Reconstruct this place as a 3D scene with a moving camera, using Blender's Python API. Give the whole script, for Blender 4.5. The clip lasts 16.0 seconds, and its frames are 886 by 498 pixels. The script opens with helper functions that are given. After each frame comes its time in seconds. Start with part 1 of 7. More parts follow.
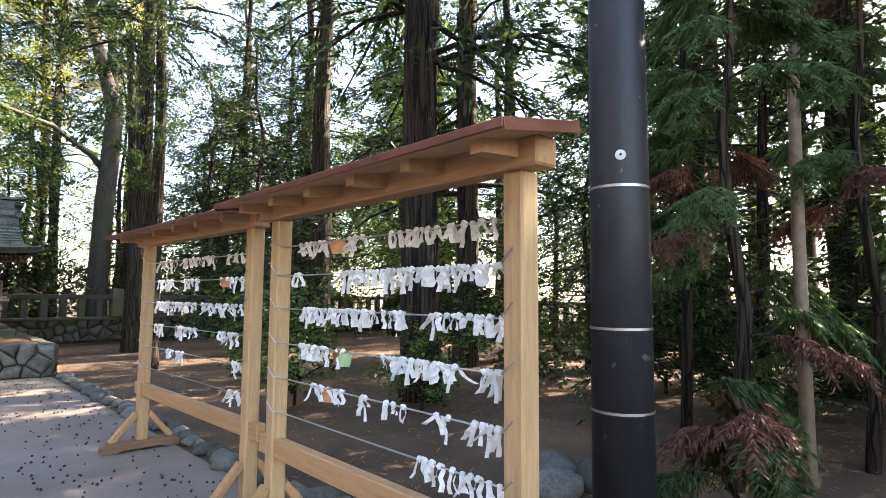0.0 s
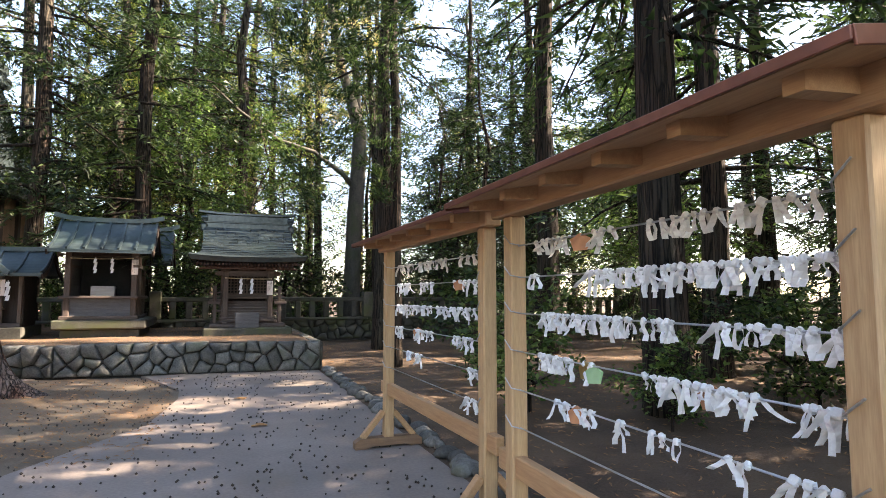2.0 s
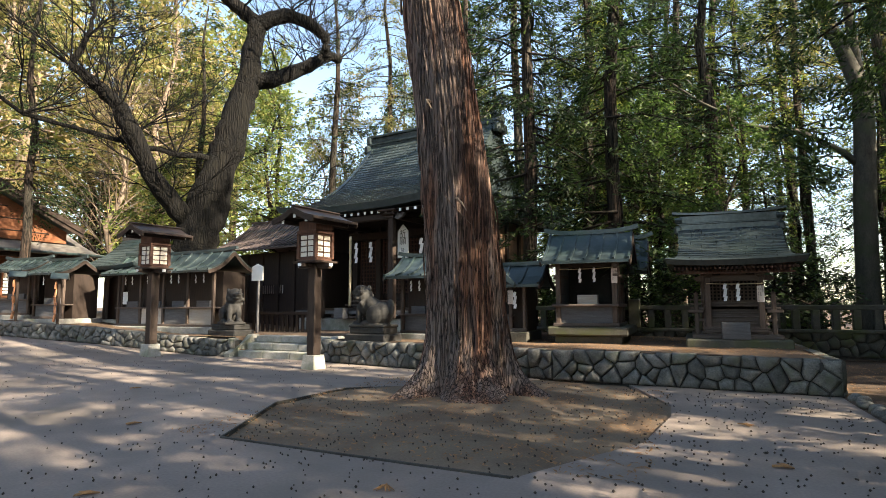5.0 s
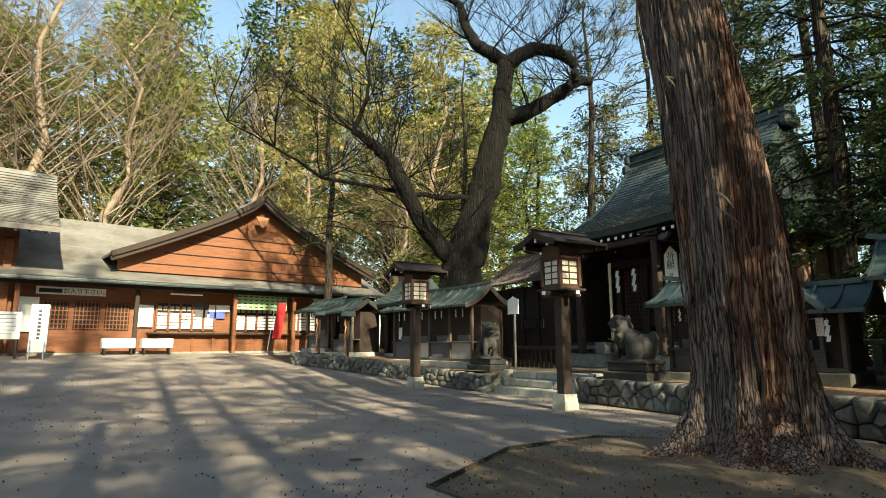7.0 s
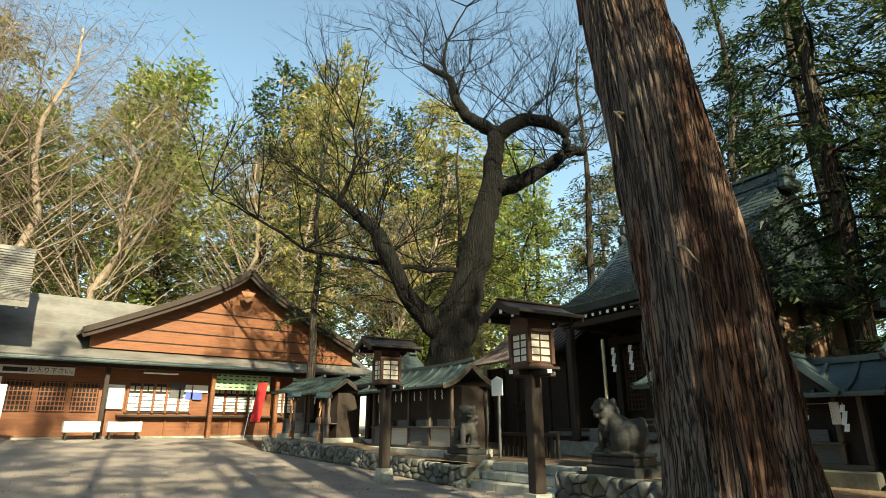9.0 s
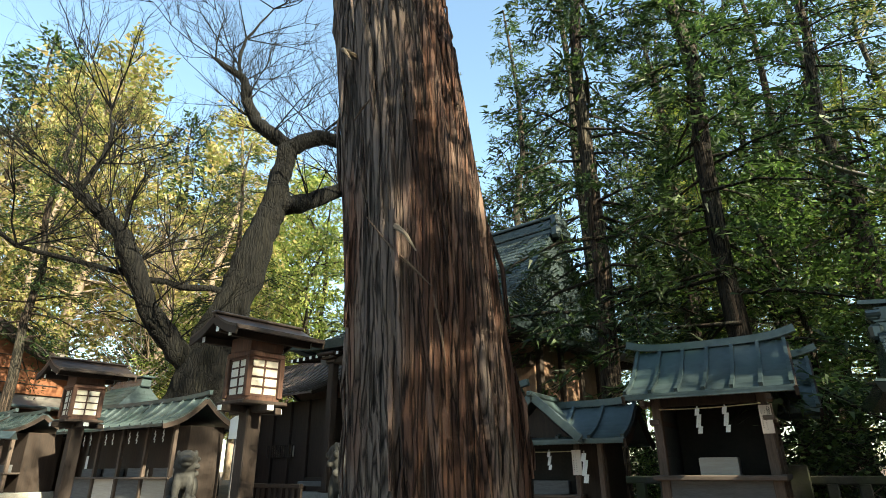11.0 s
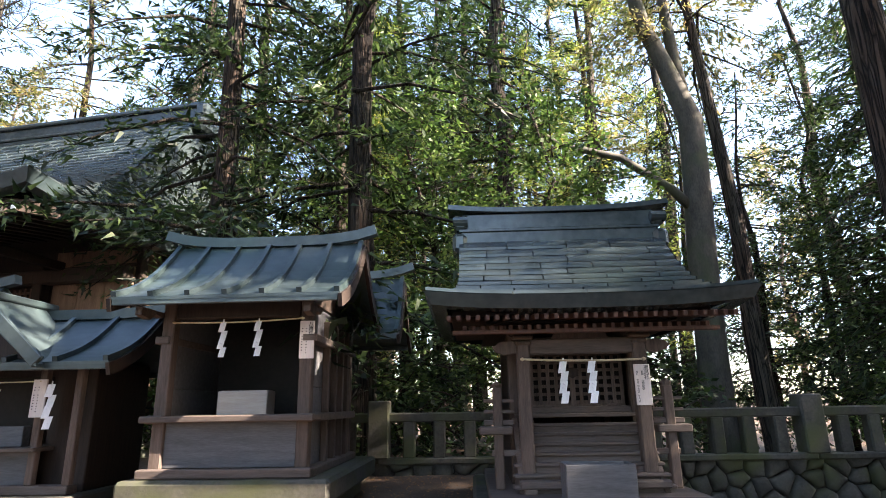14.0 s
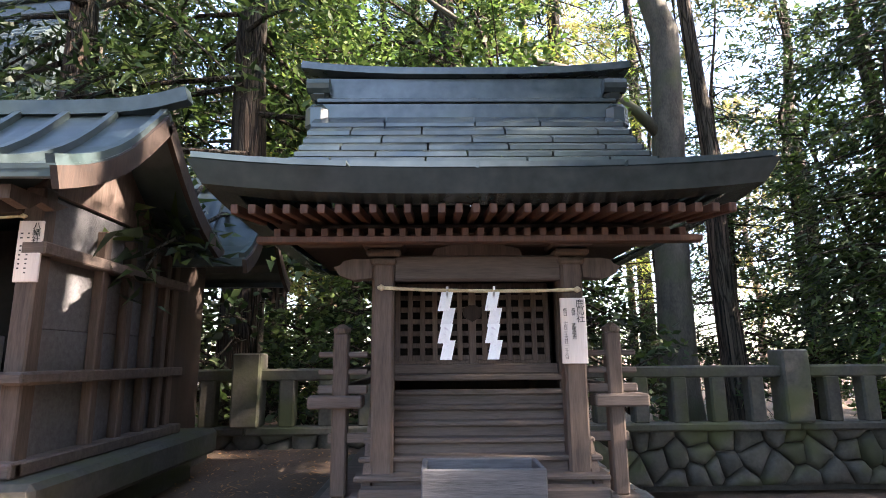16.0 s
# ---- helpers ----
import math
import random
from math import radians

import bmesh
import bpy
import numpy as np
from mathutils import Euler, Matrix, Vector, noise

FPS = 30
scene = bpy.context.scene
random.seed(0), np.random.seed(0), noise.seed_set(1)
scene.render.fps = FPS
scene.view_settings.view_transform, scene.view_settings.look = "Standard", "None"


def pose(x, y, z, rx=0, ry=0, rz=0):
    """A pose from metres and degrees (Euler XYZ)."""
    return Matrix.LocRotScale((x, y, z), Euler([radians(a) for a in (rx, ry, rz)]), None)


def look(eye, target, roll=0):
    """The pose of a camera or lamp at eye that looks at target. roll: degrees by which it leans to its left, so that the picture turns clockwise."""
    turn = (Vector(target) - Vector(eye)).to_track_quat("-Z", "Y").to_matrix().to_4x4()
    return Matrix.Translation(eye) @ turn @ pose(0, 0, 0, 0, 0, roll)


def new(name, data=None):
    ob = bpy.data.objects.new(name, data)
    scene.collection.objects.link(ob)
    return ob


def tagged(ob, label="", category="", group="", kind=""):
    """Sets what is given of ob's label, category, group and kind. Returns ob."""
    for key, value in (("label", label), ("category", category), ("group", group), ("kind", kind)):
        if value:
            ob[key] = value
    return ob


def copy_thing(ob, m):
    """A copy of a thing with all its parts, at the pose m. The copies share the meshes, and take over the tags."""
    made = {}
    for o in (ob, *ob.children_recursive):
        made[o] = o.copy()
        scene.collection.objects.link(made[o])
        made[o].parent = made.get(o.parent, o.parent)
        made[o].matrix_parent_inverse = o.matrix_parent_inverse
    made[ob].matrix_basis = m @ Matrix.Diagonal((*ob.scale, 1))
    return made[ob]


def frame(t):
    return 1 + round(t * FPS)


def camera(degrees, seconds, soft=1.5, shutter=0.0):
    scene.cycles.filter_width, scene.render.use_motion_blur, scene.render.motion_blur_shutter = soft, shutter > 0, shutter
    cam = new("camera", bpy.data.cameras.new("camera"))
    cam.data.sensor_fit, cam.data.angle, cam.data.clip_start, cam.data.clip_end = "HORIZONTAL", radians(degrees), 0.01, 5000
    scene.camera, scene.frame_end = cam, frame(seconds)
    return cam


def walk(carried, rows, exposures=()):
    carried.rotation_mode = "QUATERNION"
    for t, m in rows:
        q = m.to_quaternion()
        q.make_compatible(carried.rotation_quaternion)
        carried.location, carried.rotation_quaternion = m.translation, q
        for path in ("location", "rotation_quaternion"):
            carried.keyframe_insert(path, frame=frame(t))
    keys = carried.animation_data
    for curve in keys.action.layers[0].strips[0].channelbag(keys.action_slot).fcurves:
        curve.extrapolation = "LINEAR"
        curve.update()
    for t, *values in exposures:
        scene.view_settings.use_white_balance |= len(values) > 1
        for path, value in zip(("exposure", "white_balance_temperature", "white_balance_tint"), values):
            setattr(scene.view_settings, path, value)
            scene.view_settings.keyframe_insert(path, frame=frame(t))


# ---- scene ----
cam = camera(75.3, 16.0, soft=0.9)
# seconds, x, y, z, yaw, pitch, roll
ROWS = [
    (0.0, 0.000, -0.000, 1.420, -43.50, 4.68, -0.41),
    (0.5, 0.022, 0.137, 1.425, -37.89, 4.58, -0.21),
    (1.0, 0.096, 0.237, 1.433, -32.28, 4.59, 0.01),
    (1.5, 0.138, 0.310, 1.436, -27.07, 4.62, 0.06),
    (2.0, 0.156, 0.380, 1.434, -21.29, 4.65, -0.00),
    (2.5, 0.129, 0.469, 1.420, -14.90, 4.84, -0.04),
    (3.0, 0.058, 0.653, 1.418, -8.45, 4.92, 0.06),
    (3.5, 0.010, 0.826, 1.432, -1.01, 5.04, 0.16),
    (4.0, -0.011, 0.970, 1.418, 7.42, 5.32, 0.26),
    (4.5, -0.016, 1.132, 1.413, 15.52, 5.45, 0.20),
    (5.0, -0.069, 1.296, 1.398, 23.07, 5.67, 0.22),
    (7.5, -0.382, 3.100, 1.304, 54.02, 11.78, 0.49),
    (8.0, -0.430, 3.492, 1.345, 55.62, 14.25, 0.40),
    (10.5, -1.027, 5.906, 1.475, 37.36, 21.20, 0.41),
    (11.0, -1.141, 6.446, 1.509, 31.52, 21.07, 0.34),
    (11.5, -1.135, 6.986, 1.524, 25.66, 20.98, 0.36),
    (12.0, -1.070, 7.433, 1.532, 19.22, 20.65, 0.53),
    (12.5, -0.936, 7.974, 1.517, 13.36, 19.50, 0.71),
    (13.0, -0.662, 8.517, 1.492, 8.60, 17.95, 0.94),
    (13.5, -0.390, 9.021, 1.468, 4.88, 16.49, 0.94),
    (14.0, -0.143, 9.574, 1.475, 2.73, 15.29, 0.93),
    (14.5, 0.099, 10.093, 1.467, 1.37, 14.17, 0.76),
    (15.0, 0.287, 10.600, 1.466, 0.23, 13.04, 0.62),
    (15.5, 0.441, 11.120, 1.484, -0.47, 11.91, 0.47),
    (16.0, 0.582, 11.593, 1.483, -0.65, 10.84, 0.43),
]
walk(cam, [(t, pose(x, y, z, 90 + p, r, w)) for t, x, y, z, w, p, r in ROWS],
     [(0.0, 3.45, 7300, 16), (1.5, 3.2, 7300, 16), (4.0, 2.45, 7300, 11), (5.0, 2.2, 7200, 8), (8.0, 1.55, 7700, -8), (10.5, 2.0, 7400, -7), (11.5, 2.45, 7000, 0), (13.0, 2.95, 6800, 14), (14.5, 3.3, 6700, 17), (16.0, 3.7, 6800, 20)])

# ---------------------------------------------------------------- light
world = bpy.data.worlds.new("sky")
scene.world = world
world.use_nodes = True
SUN_AZ, SUN_EL = radians(102), radians(31)
wn = world.node_tree
sky = wn.nodes.new("ShaderNodeTexSky")
sky.sky_type, sky.sun_disc = "NISHITA", False
sky.sun_elevation, sky.sun_rotation = SUN_EL, SUN_AZ
wn.links.new(sky.outputs[0], wn.nodes["Background"].inputs[0])
wn.nodes["Background"].inputs[1].default_value = 0.11
sun_data = bpy.data.lights.new("sun", "SUN")
sun_data.energy, sun_data.angle, sun_data.color = 5.0, radians(0.55), (1.0, 0.9, 0.76)
sun = new("sun", sun_data)
to_sun = Vector((math.sin(SUN_AZ) * math.cos(SUN_EL), math.cos(SUN_AZ) * math.cos(SUN_EL), math.sin(SUN_EL)))
sun.matrix_world = look(to_sun * 60, (0, 0, 0))

# ---------------------------------------------------------------- materials
def material(name):
    m = bpy.data.materials.new(name)
    m.use_nodes = True
    return m, m.node_tree, m.node_tree.nodes["Principled BSDF"]


def surface(name, dark, light, scale=6.0, stretch=(1, 1, 1), rough=0.7, bump=0.3, metal=0.0, fine=6.0, per_object=0.12, per_island=0.0, spots=None, spec=0.4, dist=0.02):
    """Two-scale noise between two colours, with relief; pieces vary a little by object or island."""
    m, nt, bsdf = material(name)
    N, L = nt.nodes, nt.links
    co = N.new("ShaderNodeTexCoord")
    mp = N.new("ShaderNodeMapping")
    mp.inputs["Scale"].default_value = stretch
    L.new(co.outputs["Object"], mp.inputs[0])
    n1, n2 = N.new("ShaderNodeTexNoise"), N.new("ShaderNodeTexNoise")
    n1.inputs["Scale"].default_value, n1.inputs["Detail"].default_value, n1.inputs["Roughness"].default_value = scale, 6, 0.6
    n2.inputs["Scale"].default_value, n2.inputs["Detail"].default_value = scale * fine, 4
    L.new(mp.outputs[0], n1.inputs["Vector"])
    L.new(mp.outputs[0], n2.inputs["Vector"])
    mix = N.new("ShaderNodeMix")
    mix.data_type = "FLOAT"
    mix.inputs[0].default_value = 0.4
    L.new(n1.outputs[0], mix.inputs[2])
    L.new(n2.outputs[0], mix.inputs[3])
    ramp = N.new("ShaderNodeValToRGB")
    ramp.color_ramp.elements[0].position, ramp.color_ramp.elements[1].position = 0.32, 0.68
    ramp.color_ramp.elements[0].color, ramp.color_ramp.elements[1].color = (*dark, 1), (*light, 1)
    L.new(mix.outputs[0], ramp.inputs[0])
    out = ramp.outputs[0]
    if spots:
        col, sc, lo, hi = spots
        n3 = N.new("ShaderNodeTexNoise")
        n3.inputs["Scale"].default_value, n3.inputs["Detail"].default_value = sc, 5
        L.new(co.outputs["Object"], n3.inputs["Vector"])
        r3 = N.new("ShaderNodeValToRGB")
        r3.color_ramp.elements[0].position, r3.color_ramp.elements[1].position = lo, hi
        L.new(n3.outputs[0], r3.inputs[0])
        mx = N.new("ShaderNodeMix")
        mx.data_type = "RGBA"
        L.new(r3.outputs[0], mx.inputs[0])
        L.new(out, mx.inputs[6])
        mx.inputs[7].default_value = (*col, 1)
        out = mx.outputs[2]
    for kind, amount in (("ShaderNodeObjectInfo", per_object), ("ShaderNodeNewGeometry", per_island)):
        if amount:
            info = N.new(kind)
            hs = N.new("ShaderNodeHueSaturation")
            mr = N.new("ShaderNodeMapRange")
            mr.inputs[3].default_value, mr.inputs[4].default_value = 1 - amount, 1 + amount
            L.new(info.outputs["Random" if kind == "ShaderNodeObjectInfo" else "Random Per Island"], mr.inputs[0])
            L.new(mr.outputs[0], hs.inputs["Value"])
            L.new(out, hs.inputs["Color"])
            out = hs.outputs[0]
    L.new(out, bsdf.inputs["Base Color"])
    bsdf.inputs["Roughness"].default_value, bsdf.inputs["Metallic"].default_value = rough, metal
    bsdf.inputs["Specular IOR Level"].default_value = spec
    if bump:
        b = N.new("ShaderNodeBump")
        b.inputs["Strength"].default_value, b.inputs["Distance"].default_value = bump, dist
        L.new(mix.outputs[0], b.inputs["Height"])
        L.new(b.outputs[0], bsdf.inputs["Normal"])
    return m


def foliage(name, a, b, c, translucent=0.35):
    """Leaf cards: three tints by island, part of the light passes through."""
    m, nt, bsdf = material(name)
    N, L = nt.nodes, nt.links
    geo, info = N.new("ShaderNodeNewGeometry"), N.new("ShaderNodeObjectInfo")
    ramp = N.new("ShaderNodeValToRGB")
    e = ramp.color_ramp.elements
    e[0].color, e[1].color = (*a, 1), (*c, 1)
    mid = e.new(0.6)
    mid.color = (*b, 1)
    L.new(geo.outputs["Random Per Island"], ramp.inputs[0])
    hs, mr = N.new("ShaderNodeHueSaturation"), N.new("ShaderNodeMapRange")
    mr.inputs[3].default_value, mr.inputs[4].default_value = 0.75, 1.3
    L.new(info.outputs["Random"], mr.inputs[0])
    L.new(mr.outputs[0], hs.inputs["Value"])
    L.new(ramp.outputs[0], hs.inputs["Color"])
    tr, mx = N.new("ShaderNodeBsdfTranslucent"), N.new("ShaderNodeMixShader")
    L.new(hs.outputs[0], bsdf.inputs["Base Color"])
    L.new(hs.outputs[0], tr.inputs[0])
    bsdf.inputs["Roughness"].default_value = 0.55
    mx.inputs[0].default_value = translucent
    L.new(bsdf.outputs[0], mx.inputs[1])
    L.new(tr.outputs[0], mx.inputs[2])
    L.new(mx.outputs[0], N["Material Output"].inputs[0])
    return m


def bark(name, tones, width, crack, grey, per_object=0.15, dist=0.03, lum=1.0, tall=0.9, floor=0.12):
    """Fibrous bark: narrow upright strips, each of its own tone, parted by dark cracks."""
    m, nt, bsdf = material(name)
    N, L = nt.nodes, nt.links
    co = N.new("ShaderNodeTexCoord")
    warp = N.new("ShaderNodeTexNoise")
    warp.inputs["Scale"].default_value, warp.inputs["Detail"].default_value = 1.7, 3
    L.new(co.outputs["Object"], warp.inputs["Vector"])
    off = N.new("ShaderNodeVectorMath")
    off.operation = "MULTIPLY_ADD"
    off.inputs[1].default_value = (0.05, 0.05, 0.9)
    L.new(warp.outputs["Color"], off.inputs[0])
    L.new(co.outputs["Object"], off.inputs[2])
    def stretched(sx, sz):
        mp = N.new("ShaderNodeMapping")
        mp.inputs["Scale"].default_value = (sx, sx, sz)
        L.new(off.outputs[0], mp.inputs[0])
        return mp.outputs[0]
    cells = N.new("ShaderNodeTexVoronoi")
    cells.inputs["Scale"].default_value = 1.0
    L.new(stretched(1 / width, tall), cells.inputs["Vector"])
    edge = N.new("ShaderNodeTexVoronoi")
    edge.feature = "DISTANCE_TO_EDGE"
    edge.inputs["Scale"].default_value = 1.0
    L.new(stretched(1 / width, tall), edge.inputs["Vector"])
    fib = N.new("ShaderNodeTexNoise")
    fib.inputs["Scale"].default_value, fib.inputs["Detail"].default_value, fib.inputs["Roughness"].default_value = 1.0, 6, 0.7
    L.new(stretched(3.2 / width, 2.6 * tall), fib.inputs["Vector"])
    sep = N.new("ShaderNodeSeparateColor")
    L.new(cells.outputs["Color"], sep.inputs[0])
    pick = N.new("ShaderNodeMix")
    pick.data_type = "FLOAT"
    pick.inputs[0].default_value = 0.5
    L.new(sep.outputs[0], pick.inputs[2])
    L.new(fib.outputs[0], pick.inputs[3])
    ramp = N.new("ShaderNodeValToRGB")
    el = ramp.color_ramp.elements
    el[0].position, el[1].position = 0.2, 0.8
    el[0].color, el[1].color = (*tones[0], 1), (*tones[-1], 1)
    for k, t in enumerate(tones[1:-1]):
        el.new(0.2 + 0.6 * (k + 1) / (len(tones) - 1)).color = (*t, 1)
    L.new(pick.outputs[0], ramp.inputs[0])
    patch = N.new("ShaderNodeTexNoise")
    patch.inputs["Scale"].default_value, patch.inputs["Detail"].default_value = 1.0, 4
    L.new(stretched(2.2, 0.35), patch.inputs["Vector"])
    pr = N.new("ShaderNodeValToRGB")
    pr.color_ramp.elements[0].position, pr.color_ramp.elements[1].position = 0.42, 0.58
    L.new(patch.outputs[0], pr.inputs[0])
    tint = N.new("ShaderNodeMix")
    tint.data_type, tint.blend_type = "RGBA", "MIX"
    amount = N.new("ShaderNodeMath")
    amount.operation = "MULTIPLY"
    amount.inputs[1].default_value = 0.72
    L.new(pr.outputs[0], amount.inputs[0])
    L.new(amount.outputs[0], tint.inputs[0])
    L.new(ramp.outputs[0], tint.inputs[6])
    gmix = N.new("ShaderNodeMix")
    gmix.data_type, gmix.blend_type = "RGBA", "MULTIPLY"
    gmix.inputs[0].default_value = 1.0
    gmix.inputs[7].default_value = (*grey, 1)
    L.new(fib.outputs[0], gmix.inputs[6])
    L.new(gmix.outputs[2], tint.inputs[7])
    gap = N.new("ShaderNodeMapRange")
    gap.inputs[1].default_value, gap.inputs[2].default_value, gap.inputs[3].default_value = 0.0, crack, floor
    L.new(edge.outputs["Distance"], gap.inputs[0])
    cut = N.new("ShaderNodeTexNoise")
    cut.inputs["Scale"].default_value, cut.inputs["Detail"].default_value = 1.0, 4
    L.new(stretched(1.6 / width, 1.2 * tall), cut.inputs["Vector"])
    slit = N.new("ShaderNodeMapRange")
    slit.inputs[1].default_value, slit.inputs[2].default_value, slit.inputs[3].default_value = 0.36, 0.45, floor * 1.2
    L.new(cut.outputs[0], slit.inputs[0])
    both = N.new("ShaderNodeMath")
    both.operation = "MULTIPLY"
    L.new(gap.outputs[0], both.inputs[0])
    L.new(slit.outputs[0], both.inputs[1])
    hs, info, mr = N.new("ShaderNodeHueSaturation"), N.new("ShaderNodeObjectInfo"), N.new("ShaderNodeMapRange")
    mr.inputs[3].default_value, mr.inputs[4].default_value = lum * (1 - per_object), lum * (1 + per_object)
    L.new(info.outputs["Random"], mr.inputs[0])
    val = N.new("ShaderNodeMath")
    val.operation = "MULTIPLY"
    L.new(both.outputs[0], val.inputs[0])
    L.new(mr.outputs[0], val.inputs[1])
    L.new(val.outputs[0], hs.inputs["Value"])
    L.new(tint.outputs[2], hs.inputs["Color"])
    L.new(hs.outputs[0], bsdf.inputs["Base Color"])
    bsdf.inputs["Roughness"].default_value, bsdf.inputs["Specular IOR Level"].default_value = 0.9, 0.25
    hgt = N.new("ShaderNodeMath")
    hgt.operation = "MULTIPLY_ADD"
    hgt.inputs[1].default_value = 0.45
    L.new(fib.outputs[0], hgt.inputs[0])
    L.new(both.outputs[0], hgt.inputs[2])
    b = N.new("ShaderNodeBump")
    b.inputs["Strength"].default_value, b.inputs["Distance"].default_value = 1.0, dist
    L.new(hgt.outputs[0], b.inputs["Height"])
    L.new(b.outputs[0], bsdf.inputs["Normal"])
    return m


UP = (9, 9, 0.8)
M_CONCRETE = surface("concrete", (0.172, 0.138, 0.117), (0.275, 0.226, 0.196), 0.9, rough=0.9, bump=0.35, fine=40, per_object=0.08, spots=((0.135, 0.115, 0.095), 0.55, 0.48, 0.75), dist=0.004)
M_SOIL = surface("forest_soil", (0.045, 0.030, 0.021), (0.125, 0.08, 0.05), 1.6, rough=0.95, bump=0.9, fine=26, per_object=0, spots=((0.17, 0.105, 0.06), 0.45, 0.5, 0.72), dist=0.03)
M_BED = surface("sandy_soil", (0.105, 0.075, 0.05), (0.215, 0.165, 0.115), 1.1, rough=0.95, bump=0.7, fine=45, per_object=0, spots=((0.11, 0.066, 0.038), 0.8, 0.5, 0.7), dist=0.012)
M_STONE = surface("wall_stone", (0.045, 0.044, 0.040), (0.185, 0.180, 0.165), 7, rough=0.85, bump=0.6, fine=6, per_object=0.4, spots=((0.075, 0.082, 0.05), 3.0, 0.52, 0.75), dist=0.015)
M_CAP = surface("cut_stone", (0.2, 0.195, 0.175), (0.36, 0.35, 0.32), 5, rough=0.85, bump=0.4, per_object=0.12, spots=((0.13, 0.14, 0.09), 1.8, 0.5, 0.72), dist=0.008)
M_MOSSY = surface("mossy_stone", (0.034, 0.033, 0.027), (0.085, 0.080, 0.066), 5, rough=0.9, bump=0.5, per_object=0.2, spots=((0.058, 0.064, 0.028), 2.2, 0.45, 0.66), dist=0.01)
# statue stone darkened: the shade over the dogs is in the colour
M_SHADESTONE = surface("shaded_statue_stone", (0.013, 0.0125, 0.012), (0.042, 0.040, 0.037), 9, rough=0.8, bump=0.5, dist=0.01)
M_MORTAR = surface("wall_core", (0.03, 0.028, 0.025), (0.07, 0.066, 0.058), 8, rough=0.95)
M_NEWWOOD = surface("planed_timber", (0.40, 0.235, 0.115), (0.60, 0.40, 0.22), 3.0, stretch=(14, 14, 0.9), rough=0.55, bump=0.12, per_object=0.1, dist=0.003)
M_NEWBEAM = surface("planed_timber_beam", (0.38, 0.20, 0.095), (0.55, 0.33, 0.17), 3.0, stretch=(14, 0.9, 14), rough=0.55, bump=0.12, per_object=0.1, dist=0.003)
M_FOOT = surface("stained_foot_timber", (0.15, 0.085, 0.05), (0.25, 0.15, 0.09), 3.0, stretch=(1, 12, 12), rough=0.7, bump=0.2)
M_COPPER_BROWN = surface("brown_copper_sheet", (0.15, 0.055, 0.035), (0.27, 0.10, 0.065), 3, rough=0.4, bump=0.08, metal=0.35)
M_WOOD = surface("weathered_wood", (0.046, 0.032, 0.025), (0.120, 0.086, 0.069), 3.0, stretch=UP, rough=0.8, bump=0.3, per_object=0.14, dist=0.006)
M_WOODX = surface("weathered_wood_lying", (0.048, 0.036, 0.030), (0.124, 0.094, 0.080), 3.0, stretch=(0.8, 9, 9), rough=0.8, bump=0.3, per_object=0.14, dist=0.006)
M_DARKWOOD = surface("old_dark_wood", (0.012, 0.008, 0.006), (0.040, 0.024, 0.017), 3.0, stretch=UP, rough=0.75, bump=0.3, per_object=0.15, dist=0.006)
M_REDWOOD = surface("office_cedar_boards", (0.100, 0.034, 0.014), (0.215, 0.080, 0.033), 2.0, stretch=(1, 0.6, 6), rough=0.65, bump=0.2, per_object=0.12)
M_GREYWOOD = surface("grey_board", (0.060, 0.059, 0.062), (0.122, 0.121, 0.127), 3.0, stretch=(1.0, 9, 9), rough=0.8, bump=0.25, per_object=0.1)
M_PALEWOOD = surface("pale_box_wood", (0.34, 0.29, 0.25), (0.46, 0.41, 0.36), 3.0, stretch=(0.8, 9, 9), rough=0.75, bump=0.2)
M_COPPER = surface("patina_copper", (0.022, 0.032, 0.034), (0.064, 0.083, 0.087), 2.2, rough=0.27, bump=0.15, spec=0.6, metal=0.2, per_object=0.22, spots=((0.055, 0.085, 0.078), 1.3, 0.52, 0.85), dist=0.006)
M_COPPERG = surface("green_patina_copper", (0.024, 0.038, 0.041), (0.062, 0.084, 0.088), 2.2, rough=0.36, bump=0.15, metal=0.2, per_object=0.16, spots=((0.030, 0.058, 0.052), 1.2, 0.5, 0.8), dist=0.006)
M_LANTERNROOF = surface("dark_brown_copper_sheet", (0.020, 0.014, 0.012), (0.052, 0.038, 0.034), 3.0, rough=0.4, bump=0.1, metal=0.25, dist=0.004)
M_REDDARK = surface("aged_red_timber", (0.040, 0.018, 0.012), (0.105, 0.047, 0.030), 3.0, stretch=UP, rough=0.65, bump=0.2, per_object=0.15, dist=0.005)
# brown boards, made paler so that the colour holds the sunlight on them
M_HALLBOARD = surface("sunlit_brown_hall_boards", (0.13, 0.075, 0.048), (0.27, 0.165, 0.11), 2.4, stretch=(6, 6, 0.8), rough=0.75, bump=0.25, per_object=0.1, dist=0.005)
M_TILE = surface("grey_shingle", (0.105, 0.098, 0.09), (0.20, 0.19, 0.175), 1.6, stretch=(1, 0.4, 1), rough=0.65, bump=0.4, per_object=0.1, spots=((0.07, 0.052, 0.045), 0.6, 0.5, 0.75))
M_WINGROOF = surface("brown_sheet_roof", (0.055, 0.042, 0.041), (0.12, 0.095, 0.092), 1.6, rough=0.5, bump=0.2, metal=0.1)
M_BARK = bark("cedar_bark", ((0.058, 0.030, 0.022), (0.125, 0.062, 0.043), (0.205, 0.100, 0.065), (0.285, 0.185, 0.14)), 0.046, 0.12, (0.43, 0.35, 0.31), dist=0.02, tall=0.22, floor=0.2)
